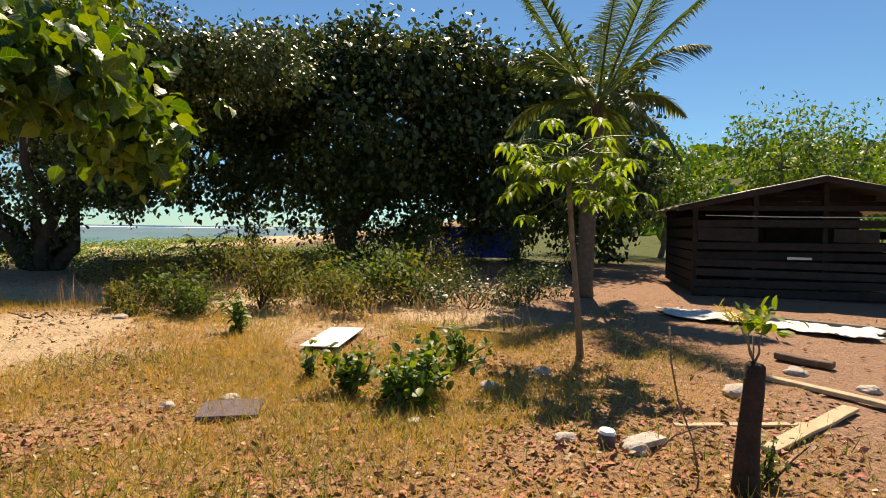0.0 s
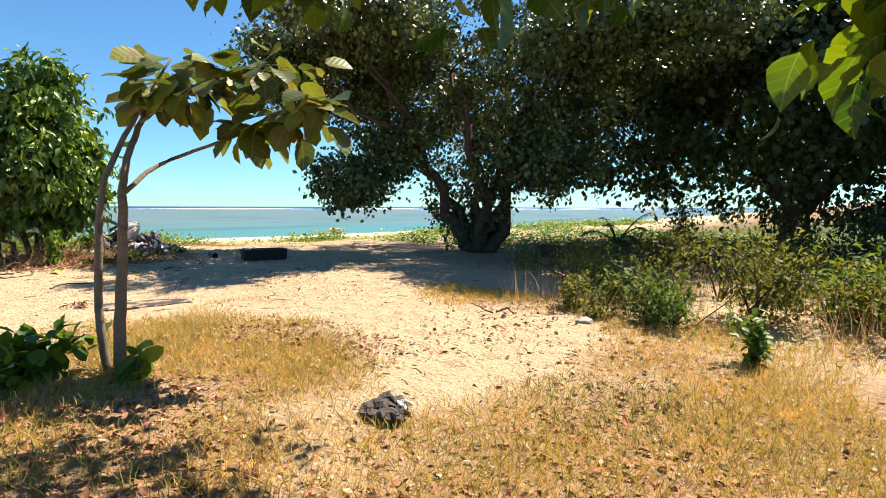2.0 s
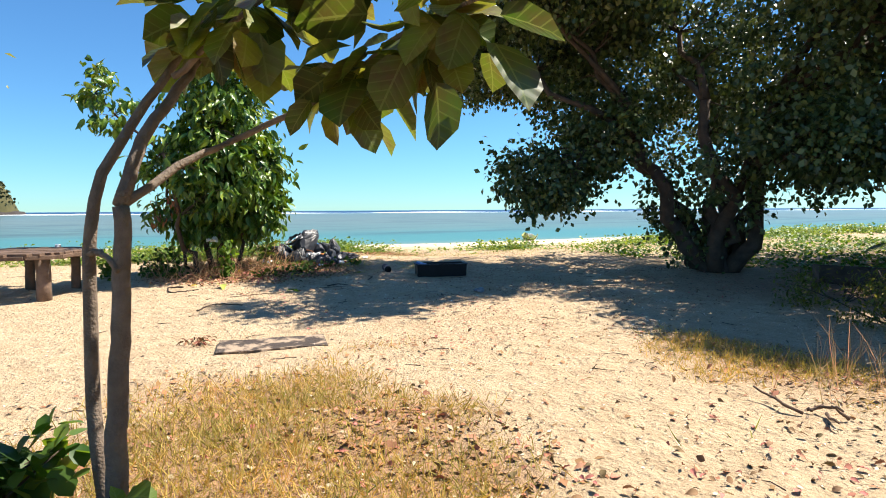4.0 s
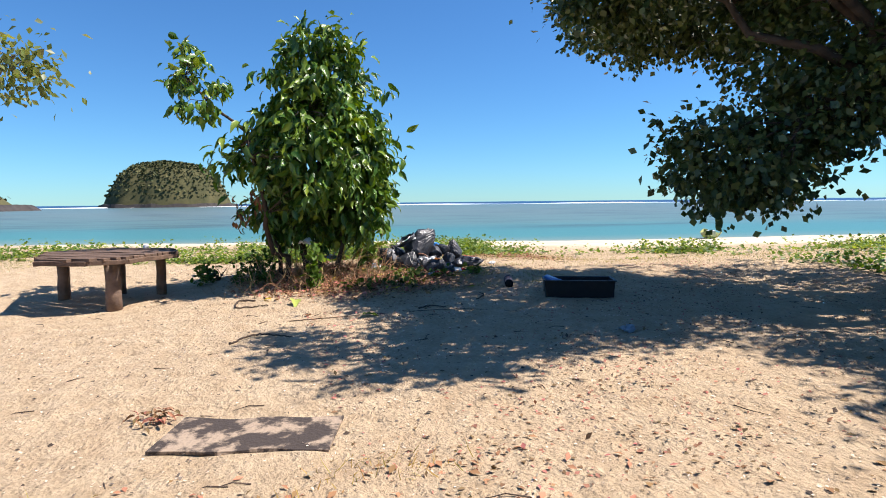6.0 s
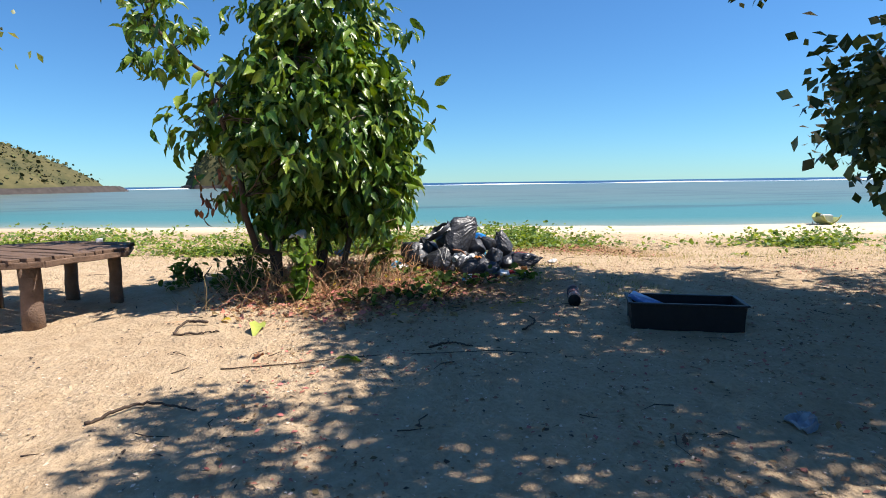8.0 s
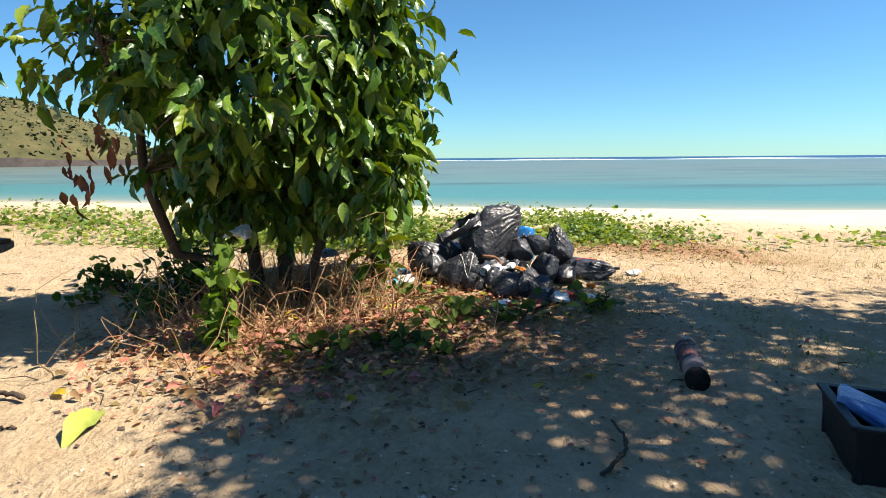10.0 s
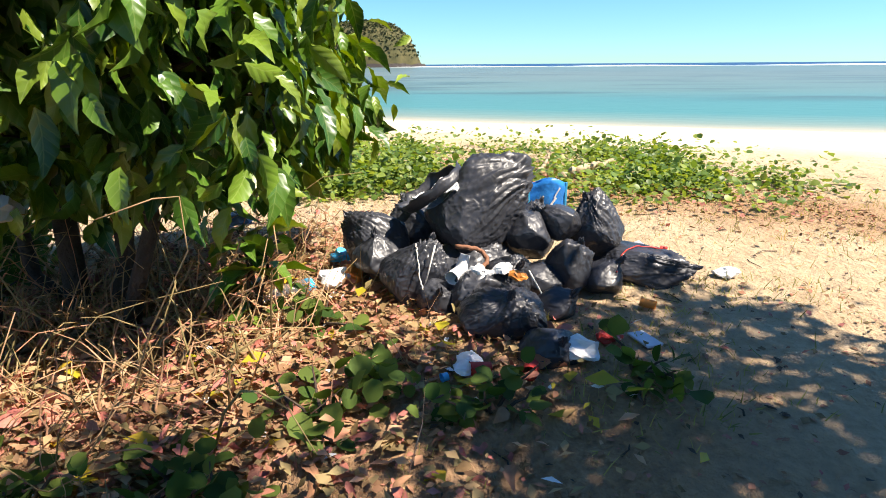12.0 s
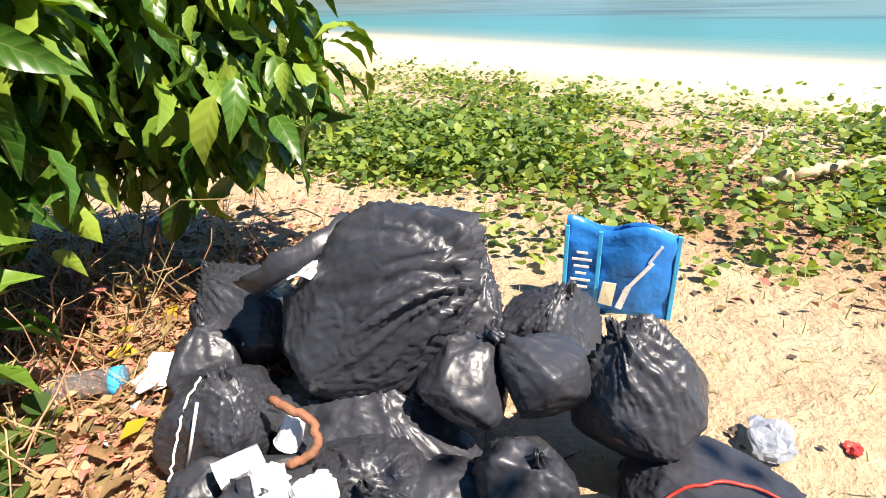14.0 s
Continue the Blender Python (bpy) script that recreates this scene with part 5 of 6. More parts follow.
can = thing("paint_tin", 1.25, 4.12, gz(1.25, 4.12), "dented dark tin with a pale rim", "tin")
bm = bmesh.new()
bmesh.ops.create_cone(bm, cap_ends=True, segments=20, radius1=0.06, radius2=0.064, depth=0.1, matrix=pose(0, 0, 0.05, 4, 3, 0))
part("body", rough(bm, 0.008, 9, 1), SLAB, can)
bm = bmesh.new()
bmesh.ops.create_cone(bm, cap_ends=True, segments=20, radius1=0.067, radius2=0.056, depth=0.02, matrix=pose(0, 0, 0.109, 4, 3, 0))
part("lid", bm, SHEET, can, "pale tin lid")
simple("paving_slab", rough(box_bm(0.5, 0.46, 0.06, bevel=0.01), 0.012, 5, 3), SLAB, -1.8, 4.83, gz(-1.8, 4.83) + 0.025, "dark flat slab in the dry grass", "slab", 12)
simple("fallen_sheet", rough(box_bm(0.5, 1.2, 0.014, bevel=0.004), 0.03, 2.5, 5), SHEET, -1.45, 7.65, gz(-1.45, 7.65) + 0.06, "white sheet panel lying in the grass", "panel", -8, rx=1.5)
debris = thing("scrap_heap", -4.8, 4.85, gz(-4.8, 4.85), "dark crumpled scrap heap in the grass", "scrap")
SCRAP = material('dark_scrap', (0.085, 0.07, 0.06), 0.8, 0.4, 12, 0.8, 50)
for i in range(7):
    part("scrap", rough(stone_bm(random.uniform(0.05, 0.13) * (1 if i % 3 else 0.4), 20 + i * 2, 0.5), 0.06, 16, i), SCRAP if i % 3 else SHEET, debris).matrix_basis = pose(random.gauss(0, 0.12), random.gauss(0, 0.1), 0.05, random.uniform(-20, 20), random.uniform(-20, 20), i * 50)
for i, (x, y, r) in enumerate(((-6.1, 8.5, 0.3), (-4.9, 8.9, 0.2))):
    h_ = thing("scrap_heap", x, y, gz(x, y), "broken dark wood and litter on sand", "scrap")
    for j in range(6):
        part("stick", tubes("stick", [curve_path((random.gauss(0, r * 0.3), random.gauss(0, r * 0.3), 0.03), (random.gauss(0, r * 0.6), random.gauss(0, r * 0.6), random.uniform(0.03, 0.12)), 0.05, 5, 0.014, 0.008)], WOOD_OLD, 6), WOOD_OLD, h_)
# white tarp strip before the shed
def sheet_thing(name, poly_a, poly_b, cols, rows_, mat, label, category, bumpy=0.05, seed=1):
    v, f_ = [], []
    for i in range(cols):
        for j in range(rows_):
            s, t = i / (cols - 1), j / (rows_ - 1)
            a = Vector((*poly_a[0], 0)).lerp(Vector((*poly_a[1], 0)), s)
            b = Vector((*poly_b[0], 0)).lerp(Vector((*poly_b[1], 0)), s)
            p = a.lerp(b, t)
            p += Vector((0.08 * noise.noise(Vector((p.x * 2, p.y * 2, seed + 5))), 0.12 * noise.noise(Vector((p.x * 2, p.y * 2, seed))), 0))
            v.append((p.x, p.y, gz(p.x, p.y) + 0.035 + bumpy * (0.5 + noise.noise(Vector((p.x * 4, p.y * 4, seed)))) * (0.6 + 0.8 * abs(noise.noise(Vector((p.x * 11, p.y * 11, seed)))))))
    for i in range(cols - 1):
        for j in range(rows_ - 1):
            a = i * rows_ + j
            f_.append((a, a + rows_, a + rows_ + 1, a + 1))
    me = mesh_from(name, v, f_, mat, True)
    ob = tagged(new(name, me), label, category)
    so = ob.modifiers.new("thick", "SOLIDIFY")
    so.thickness = 0.006
    return ob


sheet_thing("white_tarp", ((4.2, 11.0), (6.9, 8.8)), ((4.0, 9.9), (6.3, 8.0)), 60, 22, TARP_WHITE, "crumpled white plastic tarp on reddish soil", "tarp", 0.07)

shed = thing("wooden_shed", 8.6, 13.0, gz(8.6, 13.0), "dark old wooden shed with a low gabled tin roof", "shed", turn=-14)
W2, DEP, EAV, RID = 2.6, 4.5, 2.2, 2.75
for x in (-W2, -W2 / 2, 0.15, W2 / 2 + 0.2, W2):
    for y in (0, DEP):
        h_ = EAV + (RID - EAV) * (1 - abs(x) / W2)
        part("post", box_bm(0.11, 0.11, h_ + 0.1, (x, y, h_ / 2 - 0.05), 0.012), WOOD_SHED, shed)
for y in (-0.02, DEP):
    for i, z in enumerate((0.12, 0.34, 0.56, 0.78, 1.0, 1.22, 1.75)):
        part("plank", box_bm(W2 * 2, 0.025, 0.17, (random.uniform(-0.04, 0.04), y - 0.07, z), 0.006, (0, random.uniform(-0.8, 0.8), 0)), WOOD_SHED, shed)
    for z in np.arange(0.1, 2.15, 0.2) if y > 1 else ():
        part("plank", box_bm(W2 * 2, 0.025, 0.205, (0, y - 0.03, z), 0.004), WOOD_SHED, shed)
    part("beam", box_bm(W2 * 2 + 0.2, 0.08, 0.12, (0, y - 0.06, EAV - 0.1), 0.01), WOOD_SHED, shed)
for x in (-W2, W2):
    for z in (0.2, 0.45, 0.7, 0.95, 1.2, 1.5, 1.8):
        part("plank", box_bm(0.025, DEP, 0.22, (x, DEP / 2, z), 0.006), WOOD_SHED, shed)
for sgn in (-1, 1):
    v, f_ = [], []
    nn = 90
    for i in range(nn):
        yy_ = -0.55 + (DEP + 1.0) * i / (nn - 1)
        rip = 0.012 * math.sin(i * 1.9)
        for s in (0, 0.5, 1.0):
            xx = sgn * (W2 + 0.45) * s
            v.append((xx, yy_, RID + 0.05 - (RID - EAV + 0.12) * s + rip + 0.02 * math.sin(i * 0.3 + s * 3)))
    for i in range(nn - 1):
        for s in range(2):
            a = i * 3 + s
            f_.append((a, a + 1, a + 4, a + 3))
    rf = part("roof", mesh_from("roof", v, f_, TIN, True), TIN, shed, "weathered corrugated roofing sheet")
    m_ = rf.modifiers.new("thick", "SOLIDIFY")
    m_.thickness = 0.01
part("fascia", box_bm(W2 + 0.55, 0.03, 0.13, (-W2 / 2 - 0.22, -0.5, (RID + EAV) / 2 - 0.07), 0.006, (0, -math.degrees(math.atan2(RID - EAV + 0.12, W2 + 0.45)), 0)), WOOD_SHED, shed)
part("fascia", box_bm(W2 + 0.55, 0.03, 0.13, (W2 / 2 + 0.22, -0.5, (RID + EAV) / 2 - 0.07), 0.006, (0, math.degrees(math.atan2(RID - EAV + 0.12, W2 + 0.45)), 0)), WOOD_SHED, shed)
# boards added behind the open gable and at the back so it reads dark
for i in range(4):
    z = EAV + 0.05 + 0.13 * i
    w_ = 2 * W2 * (1 - (z - EAV + 0.06) / (RID - EAV + 0.06))
    part("plank", box_bm(max(w_, 0.3), 0.025, 0.13, (0, DEP + 0.02, z), 0.004), WOOD_SHED, shed)
    if i < 3:
        part("plank", box_bm(max(w_ * 0.96, 0.3), 0.025, 0.12, (0, 0.9, z), 0.004), WOOD_SHED, shed)
for x, w_ in ((-1.9, 1.3), (0.75, 0.9)):
    part("plank", box_bm(w_, 0.03, 0.3, (x, -0.1, 1.48), 0.006, (0, 1.2, 0)), WOOD_SHED, shed)
part("cord", tubes("cord", [(np.array([(-2.4, -0.16, 1.93), (-0.8, -0.16, 1.9), (0.8, -0.16, 1.9), (2.9, -0.16, 1.88)]), np.full(4, 0.012))], STRING, 5), STRING, shed, "white cord strung across the wall")
part("rag", rough(box_bm(0.5, 0.02, 0.06, (-0.4, -0.15, 0.95), 0.01), 0.02, 6, 4), STRING, shed, "pale rag on the wall")
bush("fallen_palm_leaves", 5.0, 9.4, 0.22, 0.5, 200, 0.16, LEAF_YELLOW, "yellow-green cut branches on soil", "", 0.16, "blade", category="branches")
blue = thing("blue_tarp_shelter", 1.5, 25, gz(1.5, 25), "blue tarp wall in deep tree shade", "shelter")
part("tarp", rough(box_bm(3.7, 0.05, 1.35, (0, 0, 0.78), 0.01), 0.03, 2, 6), TARP_BLUE, blue)
for x in (-1.9, 0, 1.9):
    part("post", tubes("post", [(np.array([(x, 0.1, -0.05), (x, 0.1, 1.7)]), np.array([0.04, 0.04]))], BARK, 8), BARK, blue)
part("sheet", rough(box_bm(0.9, 0.6, 0.02, (0.1, 0.3, 1.62), 0.005), 0.02, 3, 2), SHEET, blue, "white sheet on top")
log_ = tagged(new("fallen_log", tubes("fallen_log", [(np.array([(-9.2, 15.9, 0.3), (-7.6, 16.4, 0.3), (-6.2, 16.7, 0.28), (-5.0, 17.2, 0.26)]), np.array([0.2, 0.19, 0.17, 0.14]))], BARK, 12)), "old fallen log below the beach trees", "log")
stake = thing("wooden_stake", -8.64, 14.5, gz(-8.64, 14.5), "short weathered stake in shaded sand", "stake")
part("pole", tubes("pole", [(np.array([(0, 0, -0.1), (0.02, 0, 0.25), (0.01, 0.02, 0.5)]), np.array([0.06, 0.055, 0.05]))], WOOD_OLD, 9), WOOD_OLD, stake)

# ---- open beach: table, crate, log, plank, boat ----
tab = thing("driftwood_table", -17.5, 3.5, gz(-17.5, 3.5), "rough wooden plank table on thick log legs", "table")
OUT = ((-16.75, 2.62), (-16.45, 3.4), (-16.6, 3.95), (-17.5, 4.55), (-18.45, 4.3), (-18.9, 3.2), (-18.35, 2.3))
tz0 = gz(-17.5, 3.5)


def inside_span(u, horizontal):
    """Where a line of constant across-coordinate enters and leaves the outline."""
    ts = []
    d, nrm, o = horizontal
    for (ax, ay), (bx_, by_) in zip(OUT, OUT[1:] + OUT[:1]):
        a = (ax - o[0]) * nrm[0] + (ay - o[1]) * nrm[1] - u
        b = (bx_ - o[0]) * nrm[0] + (by_ - o[1]) * nrm[1] - u
        if a * b < 0:
            q = a / (a - b)
            px2, py2 = ax + (bx_ - ax) * q, ay + (by_ - ay) * q
            ts.append((px2 - o[0]) * d[0] + (py2 - o[1]) * d[1])
    return (min(ts), max(ts)) if len(ts) >= 2 else None


dirn = (-0.55, -0.83)
nrm = (-dirn[1], dirn[0])
o = (-17.5, 3.5)
u = -1.3
i = 0
while u < 1.3:
    wdt = 0.13 + 0.03 * math.sin(i * 2.1)
    sp = inside_span(u + wdt / 2, (dirn, nrm, o))
    if sp and sp[1] - sp[0] > 0.2:
        ln_ = sp[1] - sp[0]
        cx = (sp[0] + sp[1]) / 2
        wx, wy = dirn[0] * cx + nrm[0] * (u + wdt / 2), dirn[1] * cx + nrm[1] * (u + wdt / 2)
        pl = part("plank", plank_bm(ln_, wdt - 0.012, 0.05, i * 1.7), WOOD_OLD, tab)
        pl.matrix_basis = pose(wx, wy, 0.82 - tz0 + random.uniform(-0.006, 0.006), 0, 0, math.degrees(math.atan2(dirn[1], dirn[0])))
    u += wdt
    i += 1
edge_pts = [(a - o[0], b - o[1]) for a, b in OUT]
for (ax, ay), (bx_, by_) in zip(edge_pts, edge_pts[1:] + edge_pts[:1]):
    l = math.hypot(bx_ - ax, by_ - ay)
    e = part("edge_rail", plank_bm(l, 0.07, 0.075, ax), WOOD_OLD, tab)
    e.matrix_basis = pose((ax + bx_) / 2 * 0.985, (ay + by_) / 2 * 0.985, 0.765 - tz0, 0, 0, math.degrees(math.atan2(by_ - ay, bx_ - ax)))
WOOD_LEG = material("log_leg", (0.2, 0.135, 0.1), 0.9, 0.35, 6, 0.7, 40)
for lx, ly, r in ((-18.1, 2.6, 0.1), (-16.85, 3.66, 0.12), (-18.05, 4.18, 0.085), (-18.55, 3.4, 0.09)):
    z0 = gz(lx, ly) - tz0
    part("leg", tubes("leg", [(np.array([(lx - o[0], ly - o[1], z0 - 0.1), (lx - o[0] + 0.01, ly - o[1], z0 + 0.25), (lx - o[0], ly - o[1] + 0.01, 0.45), (lx - o[0], ly - o[1], 0.735 - tz0)]), np.array([r * 1.06, r, r * 0.97, r]))], WOOD_LEG, 14), WOOD_LEG, tab, "round log leg")
simple("tin_can", rough(box_bm(0.12, 0.08, 0.06, bevel=0.02), 0.01, 12, 2), SHEET, -18.35, 3.9, 0.88, "small pale packet on the table", "packet", 20)

crate = thing("plastic_crate", -14.45, 10.77, gz(-14.45, 10.77), "long open black plastic crate on shaded sand", "crate", turn=66)
CL, CW, CH, TH = 1.05, 0.5, 0.27, 0.025
part("floor", box_bm(CL - 0.1, CW - 0.08, TH, (0, 0, TH / 2), 0.005), PLASTIC_BLACK, crate)
for sy_ in (-1, 1):
    part("side", box_bm(CL, TH, CH, (0, sy_ * (CW / 2 - TH / 2), CH / 2), 0.006, (sy_ * -4, 0, 0)), PLASTIC_BLACK, crate)
    part("rim", box_bm(CL + 0.03, 0.045, 0.02, (0, sy_ * (CW / 2), CH - 0.004), 0.006), PLASTIC_BLACK, crate)
for sx_ in (-1, 1):
    part("end", box_bm(TH, CW, CH, (sx_ * (CL / 2 - TH / 2), 0, CH / 2), 0.006, (0, sx_ * 6, 0)), PLASTIC_BLACK, crate)
    part("rim", box_bm(0.045, CW + 0.03, 0.02, (sx_ * (CL / 2 + 0.012), 0, CH - 0.002), 0.006), PLASTIC_BLACK, crate)
BLUE_FILM = material("blue_film", (0.12, 0.25, 0.55), 0.3, 0.3, 6, 0.5, 30)
ca, sa = math.cos(radians(66)), math.sin(radians(66))
simple("plastic_bag", rough(box_bm(0.32, 0.2, 0.05, bevel=0.02), 0.05, 5, 8), BLUE_FILM, -14.45 - 0.34 * ca - 0.05, 10.77 - 0.34 * sa, gz(-14.45, 10.77) + 0.23, "crumpled blue plastic sheet in a crate", "plastic bag", 50, rx=10, ry=22)

LOG_RED = material("log_red", (0.17, 0.055, 0.04), 0.6, 0.45, 5, 0.5, 30, second=(0.07, 0.04, 0.035))
lg = thing("wooden_log", -15.9, 10.2, gz(-15.9, 10.2) + 0.063, "short round log with peeling reddish bark", "log")
lp = np.array([(0.46, -0.18, 0), (0.34, -0.13, 0.0), (0.2, -0.07, 0), (0.08, -0.02, 0.0), (-0.06, 0.03, 0), (-0.2, 0.09, 0)])
part("bark", tubes("bark", [(lp, np.array([0.066, 0.07, 0.068, 0.071, 0.069, 0.066]))], LOG_RED, 16), LOG_RED, lg)
for i, q in enumerate((0.22, 0.0, -0.06)):
    part("ring", tubes("ring", [(np.array([(q, -0.39 * q, 0), (q - 0.03, -0.39 * (q - 0.03), 0)]), np.array([0.075, 0.074]))], SLAB, 16), SLAB, lg)
LOG_BARE = material("log_bare", (0.36, 0.24, 0.2), 0.55, 0.4, 9, 0.3, 30, second=(0.3, 0.1, 0.05))
# near-black colour stands in for the shade inside the log's hollow end
LOG_HOLLOW = material("log_hollow_dark", (0.012, 0.011, 0.011), 0.9, 0.3, 9, 0.4, 40)
part("hollow_dark_end", tubes("hollow_dark_end", [(np.array([(0.475, -0.186, 0), (0.43, -0.168, 0)]), np.array([0.073, 0.073]))], LOG_HOLLOW, 16), LOG_HOLLOW, lg, "shade of the log's hollow end, painted as a black cap")
part("bare_wood", tubes("bare_wood", [(np.array([(0.42, -0.162, 0.002), (0.33, -0.125, 0.002), (0.24, -0.087, 0.002)]), np.array([0.0715, 0.0725, 0.0715]))], LOG_BARE, 16), LOG_BARE, lg, "bare pale wood where bark has peeled")
part("bare_wood", tubes("bare_wood", [(np.array([(-0.08, 0.038, 0.002), (-0.17, 0.077, 0.002)]), np.array([0.0715, 0.0705]))], LOG_BARE, 16), LOG_BARE, lg, "bare pale wood where bark has peeled")
plank = simple("old_plank", plank_bm(1.18, 0.56, 0.025, 3), PLANK_SAND, -10.57, 5.9, gz(-10.57, 5.9) + 0.02, "weathered grey board half covered in sand", "board", 73)
CLEAR = material("clear_plastic", (0.82, 0.83, 0.84), 0.25, 0.15, 10, 0.5, 40, translucent=0.4)
# darker and bluer than CLEAR
WRAP = material("blue_grey_plastic", (0.34, 0.37, 0.42), 0.3, 0.3, 10, 0.5, 40, translucent=0.3)
simple("plastic_wrap", rough(rough(stone_bm(0.1, 31, 0.4), 0.08, 8, 3), 0.04, 24, 5), WRAP, -12.2, 10.1, gz(-12.2, 10.1) + 0.015, "crumpled clear plastic on sand", "plastic wrap")

BOAT_X, BOAT_Y = -28.4, 26.1
boat = thing("small_boat", BOAT_X, BOAT_Y, gz(BOAT_X, BOAT_Y) - 0.02, "small yellow-green boat with a white canopy", "boat", turn=150)
HULL = material("hull_paint", (0.3, 0.32, 0.1), 0.5, 0.2, 3, 0.1)
BT = -0.27 - gz(BOAT_X, BOAT_Y)
v, f_ = [], []
for i in range(15):
    s = i / 14
    w_ = 0.42 * math.sin(math.pi * min(1, 0.22 + s * 0.78)) ** 0.7
    for a in np.linspace(-1, 1, 9):
        v.append((-1.05 + 2.1 * s, w_ * a, 0.3 * abs(a) ** 2.5 + 0.16 * (2 * s - 1) ** 2))
for i in range(14):
    for j in range(8):
        a = i * 9 + j
        f_.append((a, a + 1, a + 10, a + 9))
hl = part("hull", mesh_from("hull", v, f_, HULL, True), HULL, boat)
hl.modifiers.new("thick", "SOLIDIFY").thickness = 0.03
part("canopy", rough(box_bm(1.15, 0.75, 0.07, (-0.1, 0, BT), 0.03, (0, -4, 0)), 0.02, 2, 1), SHEET, boat, "white canopy")
part("engine_box", box_bm(0.4, 0.34, 0.3, (-0.35, 0, 0.28), 0.03), SHEET, boat, "white engine box")
for x in (-0.5, 0.35):
    for y in (-0.28, 0.28):
        part("post", tubes("post", [(np.array([(x, y, 0.12), (x, y, BT)]), np.array([0.02, 0.02]))], SHEET, 6), SHEET, boat)


LEAF_FALLEN = material('leaf_fallen', (0.32, 0.36, 0.07), 0.55, bump=0, scale=6, veins=True)


tuft_c = np.array([-11.05, 5.18, gz(-11.05, 5.18) + 0.03])
k = 46
tuft_leaf = new("dry_leaf_tuft", leaf_mesh("dry_leaf_tuft", rng.normal(size=(k, 3)) * (0.09, 0.07, 0.02) + (0, 0, 0.02), unit(k) * (1, 1, 0.5), unit(k) * 0.8 + (0, 0, 1), rng.uniform(0.05, 0.11, k), 0.03, LITTER_MIX, "big"))
tuft_leaf.matrix_basis = pose(*tuft_c)
tagged(tuft_leaf, "withered reddish leaf sprig on sunlit sand", "leaf sprig", kind="stuff")
# twigs and sticks on the sand
def stick(name, pts, r, label, mat=BARK, cat="stick"):
    p = flowing([(x, y, gz(x, y) + r * 0.8 + dz) for x, y, dz in pts], 30, r * 0.3)
    c = p[0].copy()
    ob = new(name, tubes(name, [(p - c, np.linspace(r, r * 0.5, len(p)))], mat, 6))
    ob.matrix_basis = pose(*c)
    return tagged(ob, label, cat)


stick("crooked_twig", ((-15.9, 5.85, 0.02), (-16.0, 5.62, 0.03), (-15.6, 5.58, 0.0), (-15.55, 5.85, 0.0), (-15.5, 6.05, 0)), 0.018, "crooked dark twig on sunlit sand")
stick("long_vine_stem", ((-14.2, 6.3, 0), (-14.15, 6.9, 0.01), (-14.3, 7.5, 0.0), (-14.1, 8.1, 0.015), (-14.05, 8.7, 0), (-13.8, 9.3, 0)), 0.006, "long thin dark vine lying on sand", BARK, "vine")
stick("stick", ((-14.6, 9.1, 0), (-14.8, 9.3, 0.01), (-15.1, 9.35, 0)), 0.012, "thin dark stick on shaded sand")
stick("stick", ((-14.3, 8.1, 0), (-14.35, 8.3, 0.01), (-14.25, 8.5, 0)), 0.012, "thin dark stick on shaded sand")
stick("stick", ((-13.3, 5.6, 0), (-13.5, 5.9, 0.02), (-13.35, 6.3, 0.0)), 0.014, "thin branch on sunlit sand")
stick("stick", ((-21.8, 10.45, 0.05), (-22.3, 10.9, 0.08), (-22.9, 11.5, 0.1)), 0.05, "bleached driftwood branch among creepers", WOOD_PALE)
stick("stick", ((-22.3, 10.2, 0.0), (-22.5, 10.35, 0.12), (-22.7, 10.45, 0.3)), 0.03, "bleached driftwood branch among creepers", WOOD_PALE)
k = 260
sxs, sys_ = rng.uniform(-24, -5, k), rng.uniform(3, 17, k)
tp = []
for a, b in zip(sxs, sys_):
    ang, l = random.uniform(0, 6.28), random.uniform(0.06, 0.3)
    z = gz(a, b) + 0.006
    tp.append((np.array([(a, b, z), (a + l * 0.5 * math.cos(ang), b + l * 0.5 * math.sin(ang), z + 0.008), (a + l * math.cos(ang + 0.3), b + l * math.sin(ang + 0.3), z)]), np.array([0.005, 0.004, 0.002])))
tagged(new("twigs", tubes("twigs", tp, BARK, 4)), "small dark twigs strewn on the sand", "twigs", kind="stuff")
for i, (x, y, s, m_) in enumerate(((-15.6, 6.45, 0.3, LEAF_FALLEN), (-14.15, 7.25, 0.22, LEAF_MID), (-14.45, 6.55, 0.13, LEAF_BROWN), (-15.9, 6.1, 0.12, LEAF_YELLOW), (-7.38, 5.69, 0.14, LEAF_BROWN))):
    ob = new("fallen_leaf", leaf_mesh("fallen_leaf", [(0, 0, 0)], [(1, 0.2 * i, 0.15)], [(0, 0.2, 1)], [s * 1.2], [s * 0.6], m_, "big"))
    ob.matrix_basis = pose(x, y, gz(x, y) + 0.02, 0, 0, i * 70)
    tagged(ob, "large fallen leaf lying on sand", "leaf", "fallen leaves")

